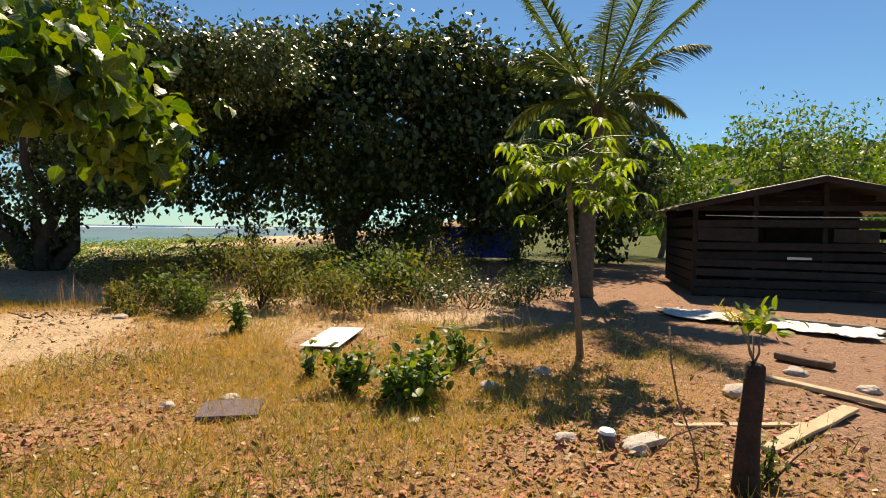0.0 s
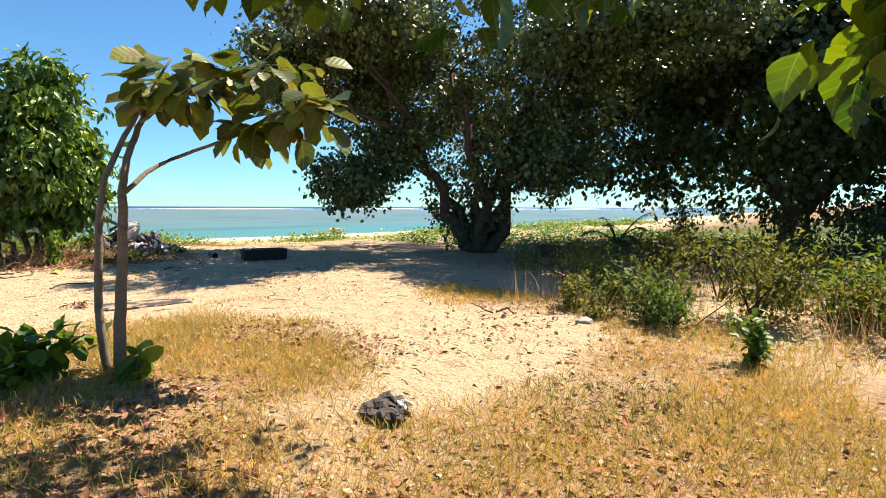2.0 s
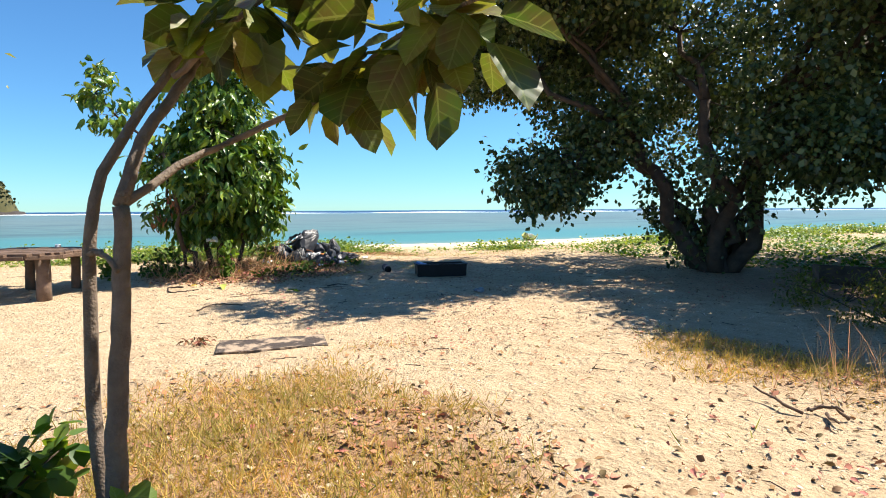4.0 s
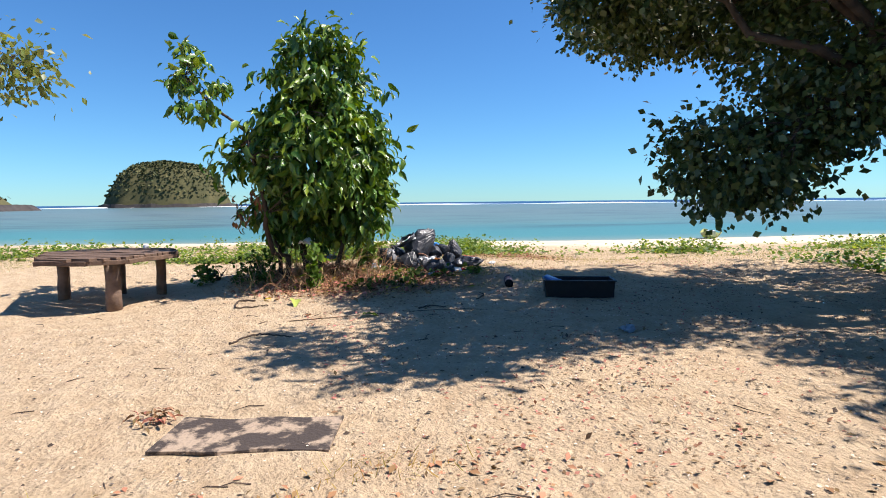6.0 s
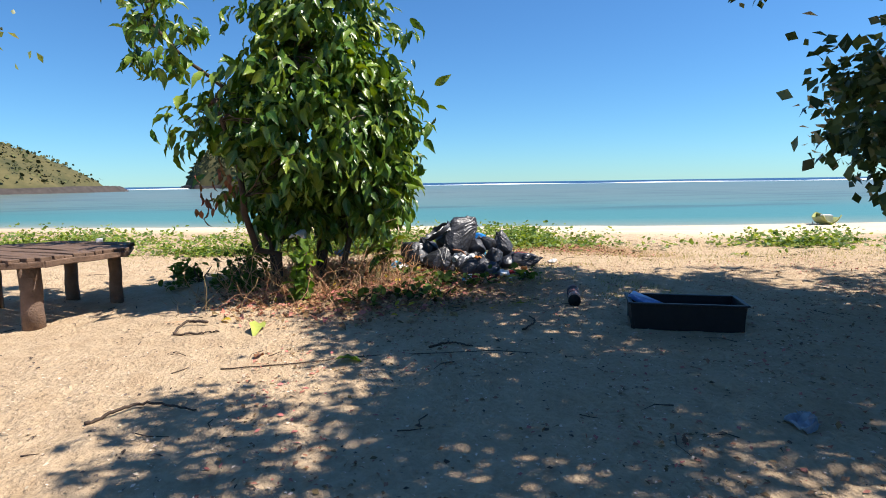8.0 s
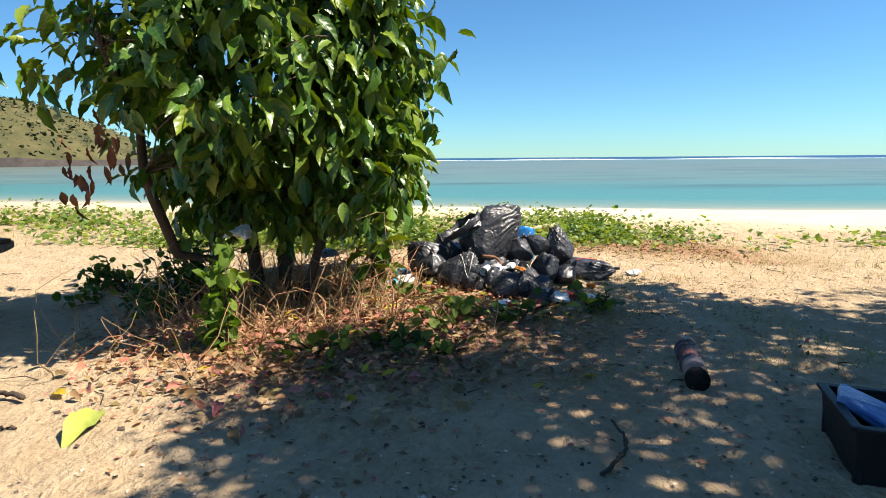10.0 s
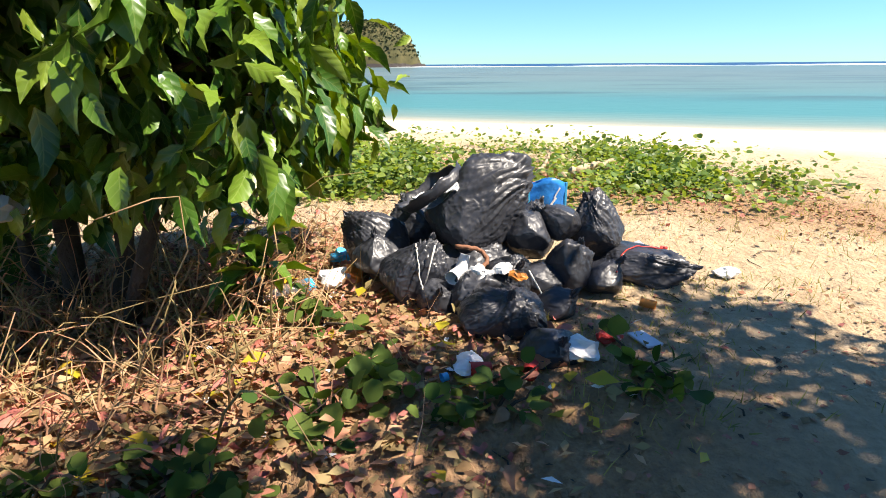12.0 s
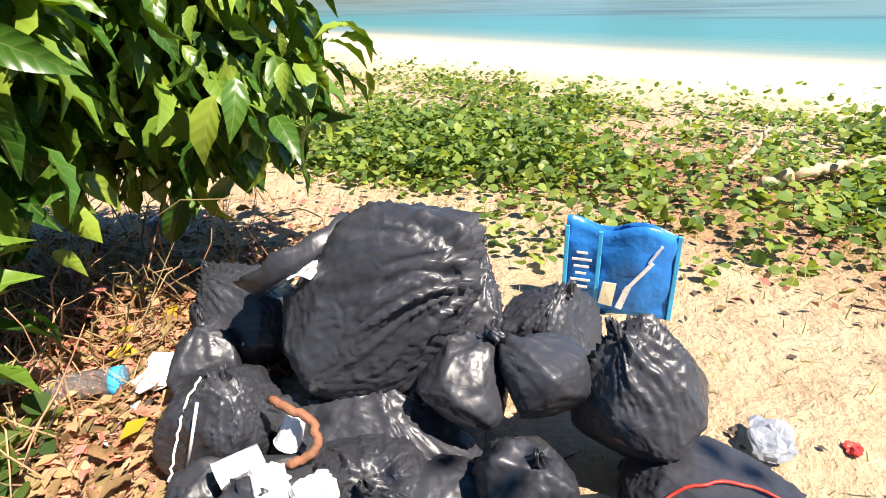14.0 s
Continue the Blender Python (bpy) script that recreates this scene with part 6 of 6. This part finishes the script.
# ---- rubbish heap ----
def bag_material():
    m = material("black_bag", (0.034, 0.036, 0.044), 0.44, 0.25, 4, 0, spec=0.45, coat=0.14)
    N, L = m.node_tree.nodes, m.node_tree.links
    b = N["Principled BSDF"]
    b.inputs["Coat Roughness"].default_value = 0.16
    co = N.new("ShaderNodeTexCoord")
    info = N.new("ShaderNodeObjectInfo")
    sc = N.new("ShaderNodeVectorMath")
    sc.operation = "MULTIPLY_ADD"
    L.new(info.outputs["Random"], sc.inputs[0])
    sc.inputs[1].default_value = (20, 20, 20)
    L.new(co.outputs["Object"], sc.inputs[2])
    mp = N.new("ShaderNodeMapping")
    mp.inputs["Scale"].default_value = (34, 30, 6.0)
    mp.inputs["Rotation"].default_value = (0.4, 0.3, 0.2)
    L.new(sc.outputs[0], mp.inputs["Vector"])
    n1 = N.new("ShaderNodeTexNoise")
    n1.noise_type = "RIDGED_MULTIFRACTAL"
    n1.inputs["Scale"].default_value, n1.inputs["Detail"].default_value = 0.8, 3
    n1.inputs["Distortion"].default_value = 0.6
    L.new(mp.outputs["Vector"], n1.inputs["Vector"])
    bp = N.new("ShaderNodeBump")
    bp.inputs["Strength"].default_value, bp.inputs["Distance"].default_value = 0.16, 0.005
    L.new(n1.outputs["Fac"], bp.inputs["Height"])
    warp = N.new("ShaderNodeTexNoise")
    warp.inputs["Scale"].default_value, warp.inputs["Detail"].default_value = 5.0, 3
    L.new(sc.outputs[0], warp.inputs["Vector"])
    bend = N.new("ShaderNodeVectorMath")
    bend.operation = "MULTIPLY_ADD"
    L.new(warp.outputs["Color"], bend.inputs[0])
    bend.inputs[1].default_value = (0.22, 0.22, 0.22)
    L.new(sc.outputs[0], bend.inputs[2])
    facets = []
    for scale_ in (8.0, 21.0):
        vo = N.new("ShaderNodeTexVoronoi")
        vo.inputs["Scale"].default_value = scale_
        L.new(bend.outputs[0], vo.inputs["Vector"])
        facets.append(vo.outputs["Distance"])
    n2 = N.new("ShaderNodeMath")
    n2.operation = "MULTIPLY_ADD"
    L.new(facets[1], n2.inputs[0])
    n2.inputs[1].default_value = 0.25
    L.new(facets[0], n2.inputs[2])
    bq = N.new("ShaderNodeBump")
    bq.inputs["Strength"].default_value, bq.inputs["Distance"].default_value = 0.45, 0.016
    L.new(n2.outputs[0], bq.inputs["Height"])
    L.new(bp.outputs["Normal"], bq.inputs["Normal"])
    L.new(bq.outputs["Normal"], b.inputs["Normal"])
    return m


BAG = bag_material()
WHITE_PL = material("white_plastic", (0.8, 0.79, 0.77), 0.45, 0.1, 8, 0.2, 40)
RED_PL = material("red_plastic", (0.5, 0.04, 0.03), 0.45, 0.2, 8, 0.1)
ORANGE = material("orange_packet", (0.7, 0.25, 0.05), 0.5, 0.3, 8, 0.1)
BROWN_PL = material("brown_strap", (0.25, 0.11, 0.06), 0.7, 0.3, 8, 0.3)
BLUE_PK = material("blue_packet", (0.02, 0.2, 0.6), 0.3, 0.25, 7, 0.3, 20)
BLUE_PALE = material("blue_trim", (0.05, 0.42, 0.75), 0.3, 0.15, 7, 0.2, 20)


def bag(x, y, z, rx, ry, rz, seed, knot=(0, 0, 1), turn=0, label="tied black rubbish bag with glossy creased plastic", mouth=None, peak=None, tie=True):
    ob = thing("rubbish_bag", x, y, z, label, "rubbish bag", "rubbish bags in the heap", turn)
    kn = Vector(knot).normalized()
    s = Vector((seed * 7.3, seed * 3.1, seed))
    bm = bmesh.new()
    bmesh.ops.create_icosphere(bm, subdivisions=6 if rx > 0.22 else 5, radius=1)
    rs = random.Random(seed)
    dents = [(Vector((rs.gauss(0, 1), rs.gauss(0, 1), rs.gauss(0, 0.8))).normalized(), rs.uniform(0.62, 0.95)) for _ in range(46)]
    dents = [(dv, lim) for dv, lim in dents if dv.dot(kn) < 0.75 and not (peak and dv.dot(Vector(peak).normalized()) > 0.6)]
    ref = kn.orthogonal().normalized()
    ref2 = kn.cross(ref)
    pleat = []
    for v in bm.verts:
        q = v.co.normalized()
        d = q.dot(kn)
        rid = 0
        r = 1 + 0.2 * noise.noise(q * 1.2 + s) + 0.14 * noise.noise(q * 2.6 + s)
        warp = noise.noise_vector(q * 1.7 + s) * 0.35
        w = q + warp
        ang = math.atan2(q.dot(ref2), q.dot(ref)) + 0.3 * noise.noise(q * 1.1 + s)
        for kk, amp in ((2.6, 0.06), (5.5, 0.05), (10.0, 0.035), (18.0, 0.02)):
            nn = noise.noise(Vector((math.cos(ang) * kk, math.sin(ang) * kk, d * 0.9)) + s * kk)
            rid += amp * (max(0, 1 - abs(nn) * 4.5) ** 2 - 0.2) * (0.12 + 1.1 * max(0.0, d) ** 2)
        nn = noise.noise(Vector((w.x * 3.5, w.y * 7, w.z * 7)) + s * 3)
        rid += 0.012 * (max(0, 1 - abs(nn) * 3.5) ** 2 - 0.2)
        if tie and d > 0.8:
            r += 0.1 * ((d - 0.8) / 0.2) ** 2
        if mouth:
            md = q.dot(Vector(mouth).normalized())
            if md > 0.72:
                r *= 1 - 0.55 * smooth(0.72, 0.9, md)
        if peak:
            pd = q.dot(Vector(peak).normalized())
            r += 0.42 * max(0, (pd - 0.62) / 0.38) ** 1.4 if pd > 0.62 else 0
        v.co = q * r
        pleat.append(rid)
    flat = np.array([v.co for v in bm.verts])
    for dv, lim in dents:
        over = np.maximum(flat @ np.array(dv) - lim, 0)
        flat -= np.outer(over * 0.72, np.array(dv))
    for v, p, rid in zip(bm.verts, flat, pleat):
        q = v.co.normalized()
        c = Vector(p) * 6 + s
        fold = max(0, 1 - abs(noise.noise(Vector((c.x, c.y * 0.45, c.z * 0.6)) + noise.noise_vector(c * 0.4) * 1.5)) * 5) ** 2
        k2 = 1 + 1.25 * rid + 0.022 * fold
        v.co = Vector((p[0] * rx * k2, p[1] * ry * k2, max(max(p[2], -0.72) * rz * k2, -rz * 0.8)))
    for f_ in bm.faces:
        f_.smooth = True
    part("bag", bm, BAG, ob)
    if mouth:
        mv = Vector(mouth).normalized()
        e1 = mv.orthogonal().normalized()
        e2 = mv.cross(e1)
        rv, rf_ = [], []
        for i in range(40):
            a = i / 40 * 2 * math.pi
            for t in range(4):
                q = (mv * (0.74 + 0.03 * t) + (e1 * math.cos(a) + e2 * math.sin(a)) * (0.66 - 0.02 * t)).normalized()
                rr = 0.98 + 0.06 * t + 0.05 * t * noise.noise(Vector((math.cos(a) * 3, math.sin(a) * 3, seed)))
                rv.append((q.x * rx * rr, q.y * ry * rr, q.z * rz * rr))
        for i in range(40):
            for t in range(3):
                rf_.append((i * 4 + t, ((i + 1) % 40) * 4 + t, ((i + 1) % 40) * 4 + t + 1, i * 4 + t + 1))
        rim = part("torn_rim", mesh_from("torn_rim", rv, rf_, BAG, True), BAG, ob)
        rim.modifiers.new("thick", "SOLIDIFY").thickness = 0.004
    if tie:
        tip = Vector((kn.x * rx, kn.y * ry, kn.z * rz)) * 1.06
        bm = bmesh.new()
        bmesh.ops.create_icosphere(bm, subdivisions=4, radius=0.02)
        for v in bm.verts:
            q = v.co.normalized()
            v.co = v.co * (1 + 0.6 * noise.noise(q * 2 + s)) + kn * 0.022 * max(0, q.dot(kn)) * (1 + math.sin(math.atan2(q.y, q.x) * 5))
            v.co += tip
        for f_ in bm.faces:
            f_.smooth = True
        part("knot", bm, BAG, ob)
    return ob


bag(-18.62, 9.22, 0.66, 0.36, 0.4, 0.3, 1.0, (0.1, 0.9, 0.6), mouth=(0.0, -0.75, 0.75), peak=(0.05, 0.55, 0.85), label="large torn black rubbish bag on top of the heap", tie=False)
bag(-18.75, 10.12, 0.5, 0.24, 0.25, 0.26, 2.0, (0.2, -0.35, 0.9))
bag(-18.6, 10.36, 0.3, 0.26, 0.36, 0.18, 3.0, (0.1, 1, 0.2), -20, "long low black rubbish bag lying on sand")
bag(-18.22, 8.9, 0.37, 0.25, 0.27, 0.24, 4.0, (0.15, 0.3, 0.9))
bag(-18.65, 8.6, 0.45, 0.28, 0.28, 0.23, 5.0, (0, -0.6, 0.7))
bag(-18.25, 9.45, 0.3, 0.25, 0.25, 0.21, 6.0, (0.5, 0.3, 0.8))
bag(-18.4, 9.88, 0.34, 0.21, 0.2, 0.2, 7.0, (0.3, 0.2, 0.9))
bag(-17.78, 9.4, 0.29, 0.24, 0.32, 0.17, 8.0, (0.4, 0.1, 0.9), label="split black rubbish bag spilling at the front")
bag(-17.48, 9.6, 0.24, 0.18, 0.22, 0.14, 9.0, (0.6, 0.2, 0.7))
bag(-19.1, 9.7, 0.38, 0.26, 0.24, 0.24, 10.0, (0, 0.3, 0.9))
bag(-18.95, 8.85, 0.42, 0.26, 0.3, 0.26, 11.0, (-0.3, -0.3, 0.9))
bag(-19.05, 9.3, 0.42, 0.3, 0.3, 0.3, 12.0, (-0.3, 0.3, 0.9))
bag(-18.08, 9.3, 0.31, 0.22, 0.3, 0.17, 14.0, (0.5, -0.4, 0.7), 25, "sagging black rubbish bag under white cups", tie=False)
bag(-18.45, 9.3, 0.3, 0.36, 0.5, 0.2, 13.0, (0, 0, 1), label="flattened black rubbish bag at the bottom")

for i, (x, y, z, r) in enumerate(((-18.3, 9.66, 0.3, 0.14), (-18.62, 9.85, 0.6, 0.14), (-18.0, 9.72, 0.26, 0.13), (-18.55, 9.62, 0.55, 0.15), (-18.02, 9.05, 0.28, 0.13), (-18.35, 10.1, 0.3, 0.13), (-18.42, 8.6, 0.42, 0.15))):
    bag(x, y, z, r * 1.2, r * 1.3, r, 20.0 + i, (random.gauss(0, 0.5), random.gauss(0, 0.5), 0.8), i * 50, "small crumpled black plastic bag in the heap")


# upright blue packet bag behind the heap
pk = thing("blue_packet_bag", -19.72, 9.85, gz(-19.72, 9.85) - 0.02, "empty upright blue printed packet bag", "packet bag", turn=97)
v, f_ = [], []
n1, n2 = 17, 11
for side in (-1, 1):
    b0 = len(v)
    for i in range(n1):
        for j in range(n2):
            s, t = i / (n1 - 1), j / (n2 - 1)
            x = (s - 0.5) * 0.5
            bulge = side * 0.045 * math.sin(math.pi * s) * (0.4 + 0.6 * math.sin(math.pi * (0.15 + 0.7 * t)))
            v.append((x + 0.01 * noise.noise(Vector((s * 4, t * 4, 1))), bulge + 0.02 * noise.noise(Vector((s * 5, t * 5, 3))) + 0.03 * math.sin(s * 6.3) * t, t * 0.46 * (1 + 0.06 * math.cos(s * 9))))
    for i in range(n1 - 1):
        for j in range(n2 - 1):
            a = b0 + i * n2 + j
            f_.append((a, a + n2, a + n2 + 1, a + 1) if side < 0 else (a, a + 1, a + n2 + 1, a + n2))
body = part("body", mesh_from("body", v, f_, BLUE_PK, True), BLUE_PK, pk)
body.modifiers.new("thick", "SOLIDIFY").thickness = 0.003
for x in (-0.245, -0.09, 0.245):
    part("trim", box_bm(0.02, 0.012, 0.44, (x, -0.046 * math.sin(math.pi * (x + 0.25) / 0.5) - 0.008, 0.22), 0.003), BLUE_PALE, pk, "light blue edge strip")
CREAM = material("cream_print", (0.75, 0.7, 0.5), 0.4, 0.25, 12, 0)
for w_, h_, at, tl, m_, lb in ((0.06, 0.12, (-0.035, -0.06, 0.14), 6, CREAM, "cream printed strip"), (0.018, 0.2, (0.09, -0.064, 0.24), 34, WHITE_PL, "white printed streak"), (0.03, 0.12, (0.035, -0.066, 0.13), 18, WHITE_PL, "white printed streak"), (0.012, 0.1, (0.15, -0.054, 0.36), 30, WHITE_PL, "white printed streak")):
    part("print", rough(box_bm(w_, 0.006, h_, at, 0.002, (0, tl, 0)), 0.008, 16, w_ * 90), m_, pk, lb)
for i in range(7):
    part("text_bar", box_bm(0.05 + 0.02 * (i % 3), 0.004, 0.012, (-0.165, -0.056, 0.12 + i * 0.035), 0.001), WHITE_PL, pk, "unreadable white print")


def cup(x, y, z, rx, ry, turn, mat, label, name="paper_cup", r1=0.03, r2=0.042, h_=0.11):
    ob = thing(name, x, y, z, label, "cup")
    bm = bmesh.new()
    prof = [(0.001, 0), (r1, 0), (r2, h_), (r2 + 0.003, h_), (r2 - 0.002, h_ - 0.002), (r1 - 0.002, 0.006), (0.001, 0.006)]
    ring = []
    for r, zz in prof:
        ring.append([bm.verts.new((r * math.cos(a * math.pi / 10), r * math.sin(a * math.pi / 10), zz)) for a in range(20)])
    for a, b in zip(ring, ring[1:]):
        for i in range(20):
            bm.faces.new((a[i], a[(i + 1) % 20], b[(i + 1) % 20], b[i]))
    ob.matrix_basis = pose(x, y, z, rx, ry, turn)
    part("shell", bm, mat, ob)
    return ob


cup(-18.24, 9.2, 0.5, 20, 170, 20, WHITE_PL, "white foam cup upside down on black bags")
cup(-18.1, 9.18, 0.46, 100, 0, 60, WHITE_PL, "white foam cup lying on black bags", h_=0.13)
cup(-17.3, 9.5, gz(-17.3, 9.5) + 0.05, 88, 0, 75, RED_PL, "red and white tin lying on sand", "drink_tin", 0.035, 0.035, 0.09)
cup(-17.25, 9.3, gz(-17.25, 9.3) + 0.05, 85, 0, 10, RED_PL, "red tin lying in the litter", "drink_tin", 0.033, 0.033, 0.1)
cup(-18.1, 10.26, gz(-18.1, 10.26) + 0.035, 92, 10, 150, ORANGE, "faded orange tin beside a black bag", "drink_tin", 0.027, 0.027, 0.09)
cup(-17.2, 9.1, gz(-17.2, 9.1) + 0.05, 92, 0, 30, BLUE_PALE, "small blue cap in the litter", "bottle_cap", 0.02, 0.02, 0.03)


def crumple(x, y, z, r, mat, label, seed, flat=0.6, cat="rubbish", name="crumpled_paper"):
    simple(name, rough(rough(stone_bm(r, seed, flat), r * 0.45, 0.9 / r, seed), r * 0.25, 2.4 / r, seed + 4), mat, x, y, z, label, cat, seed * 40)


crumple(-18.5, 9.08, 0.86, 0.09, WHITE_PL, "white crumpled paper in a torn bag", 1, 0.7)
crumple(-18.52, 8.93, 0.8, 0.07, WHITE_PL, "white plate scrap in a torn bag", 2, 0.3)
crumple(-18.02, 9.28, 0.46, 0.06, WHITE_PL, "white crumpled tissue on black bags", 3)
crumple(-18.05, 9.42, 0.47, 0.06, WHITE_PL, "white crumpled tissue on black bags", 4)
crumple(-17.98, 9.5, 0.46, 0.05, ORANGE, "orange food packet on black bags", 5)
crumple(-17.45, 9.75, gz(-17.45, 9.75) + 0.05, 0.1, WHITE_PL, "white crumpled bag on sand", 6, 0.5)
crumple(-17.3, 9.2, gz(-17.3, 9.2) + 0.05, 0.08, CLEAR, "pale plastic wrap in the litter", 7, 0.5)
crumple(-17.6, 9.95, gz(-17.6, 9.95) + 0.04, 0.06, RED_PL, "red packet beside black bags", 8, 0.4)
crumple(-18.4, 8.35, gz(-18.4, 8.35) + 0.06, 0.11, WHITE_PL, "white crumpled paper beside black bags", 9, 0.6)
crumple(-18.45, 8.43, gz(-18.4, 8.35) + 0.08, 0.08, ORANGE, "brown paper scrap beside black bags", 10, 0.6)
crumple(-18.55, 10.98, gz(-18.55, 10.98) + 0.03, 0.07, WHITE_PL, "white plastic scrap at a bag's end", 11, 0.35)
crumple(-18.9, 8.3, gz(-18.9, 8.3) + 0.08, 0.08, BLUE_PALE, "turquoise packet behind the heap", 12, 0.6)
crumple(-19.2, 7.4, gz(-19.2, 7.4) + 0.3, 0.12, BLUE_FILM, "pale blue bag caught under a tree", 13, 0.6)
crumple(-17.65, 6.78, 0.93, 0.12, WHITE_PL, "white plastic caught in low branches", 14, 0.6)
crumple(-19.0, 10.5, gz(-19.0, 10.5) + 0.05, 0.075, WRAP, "clear crumpled plastic beside black bags", 15, 0.6)
crumple(-19.1, 10.75, gz(-19.1, 10.75) + 0.015, 0.03, RED_PL, "small red plastic scrap on sand", 16, 0.2)
simple("paper_scrap", rough(box_bm(0.17, 0.1, 0.012, bevel=0.004), 0.008, 10, 2), material("pale_paper", (0.6, 0.63, 0.72), 0.6, 0.1, 9, 0.1), -17.63, 10.14, gz(-17.63, 10.14) + 0.02, "pale blue paper scrap on sand", "paper", 20)
strap = [(-18.2, 9.14, 0.56), (-18.2, 9.22, 0.56), (-18.2, 9.3, 0.53), (-18.16, 9.33, 0.48), (-18.1, 9.28, 0.46)]
ob = new("brown_strap", tubes("brown_strap", [(flowing(np.array(strap) - np.array(strap[0]), 24, 0.003), np.full(24, 0.014))], BROWN_PL, 8))
ob.matrix_basis = pose(*strap[0])
tagged(ob, "curved brown strap over black bags", "strap")
for i, (a, b) in enumerate((((-18.05, 9.02, 0.62), (-18.0, 8.95, 0.35)), ((-17.9, 9.55, 0.52), (-17.85, 9.62, 0.4)))):
    ob = new("straw", tubes("straw", [(np.array([(0, 0, 0), np.array(b) - np.array(a)]), np.full(2, 0.005))], STRING, 6))
    ob.matrix_basis = pose(*a)
    tagged(ob, "thin pale straw on black bags", "straw")
for nm, pts, r_, m_, lb in (("red_cord", [(-18.28, 10.15, 0.372), (-18.4, 10.2, 0.36), (-18.5, 10.25, 0.417), (-18.55, 10.33, 0.447), (-18.6, 10.42, 0.434), (-18.6, 10.55, 0.418)], 0.005, RED_PL, "thin red cord over black bags"), ("pale_wire", [(-17.95, 8.95, 0.385), (-18.0, 8.93, 0.44), (-18.05, 8.92, 0.516), (-18.1, 8.91, 0.566), (-18.16, 8.9, 0.59)], 0.004, STRING, "thin pale wire over a black bag")):
    ob = new(nm, tubes(nm, [(flowing(np.array(pts) - np.array(pts[0]), 26, 0.002), np.full(26, r_))], m_, 6))
    ob.matrix_basis = pose(*pts[0])
    tagged(ob, lb, "cord")
bot = thing("plastic_bottle", -18.2, 8.1, gz(-18.2, 8.1) + 0.05, "empty clear plastic bottle with blue label", "bottle", turn=-50)
CLEAR2 = material("bottle_plastic", (0.93, 0.95, 0.97), 0.07, 0.03, 10, 0.25, 14, spec=0.5)
CLEAR2.node_tree.nodes["Principled BSDF"].inputs["Transmission Weight"].default_value = 0.92
CLEAR2.node_tree.nodes["Principled BSDF"].inputs["IOR"].default_value = 1.15
prof = np.array([(-0.16, 0.02), (-0.155, 0.043), (-0.1, 0.047), (0.0, 0.045), (0.08, 0.046), (0.12, 0.03), (0.14, 0.014), (0.17, 0.014)])
part("body", tubes("body", [(np.stack([prof[:, 0], 0 * prof[:, 0], 0 * prof[:, 0]], -1), prof[:, 1] * 1.3)], CLEAR2, 18), CLEAR2, bot)
part("label", tubes("label", [(np.array([(-0.145, 0, 0), (-0.105, 0, 0)]), np.array([0.062, 0.062]))], BLUE_PALE, 18), BLUE_PALE, bot, "blue label band")
k = 60
crx, cry = rng.normal(-17.6, 0.7, k), rng.normal(8.6, 0.6, k)
tagged(new("litter_scraps", leaf_mesh("litter_scraps", np.stack([crx, cry, land(crx, cry) + 0.03], -1), unit(k) * (1, 1, 0.4), unit(k) * 0.6 + (0, 0, 1), rng.uniform(0.03, 0.09, k), 0.03, WHITE_PL, "small")), "pale scraps strewn in the leaf litter", "litter", kind="stuff")
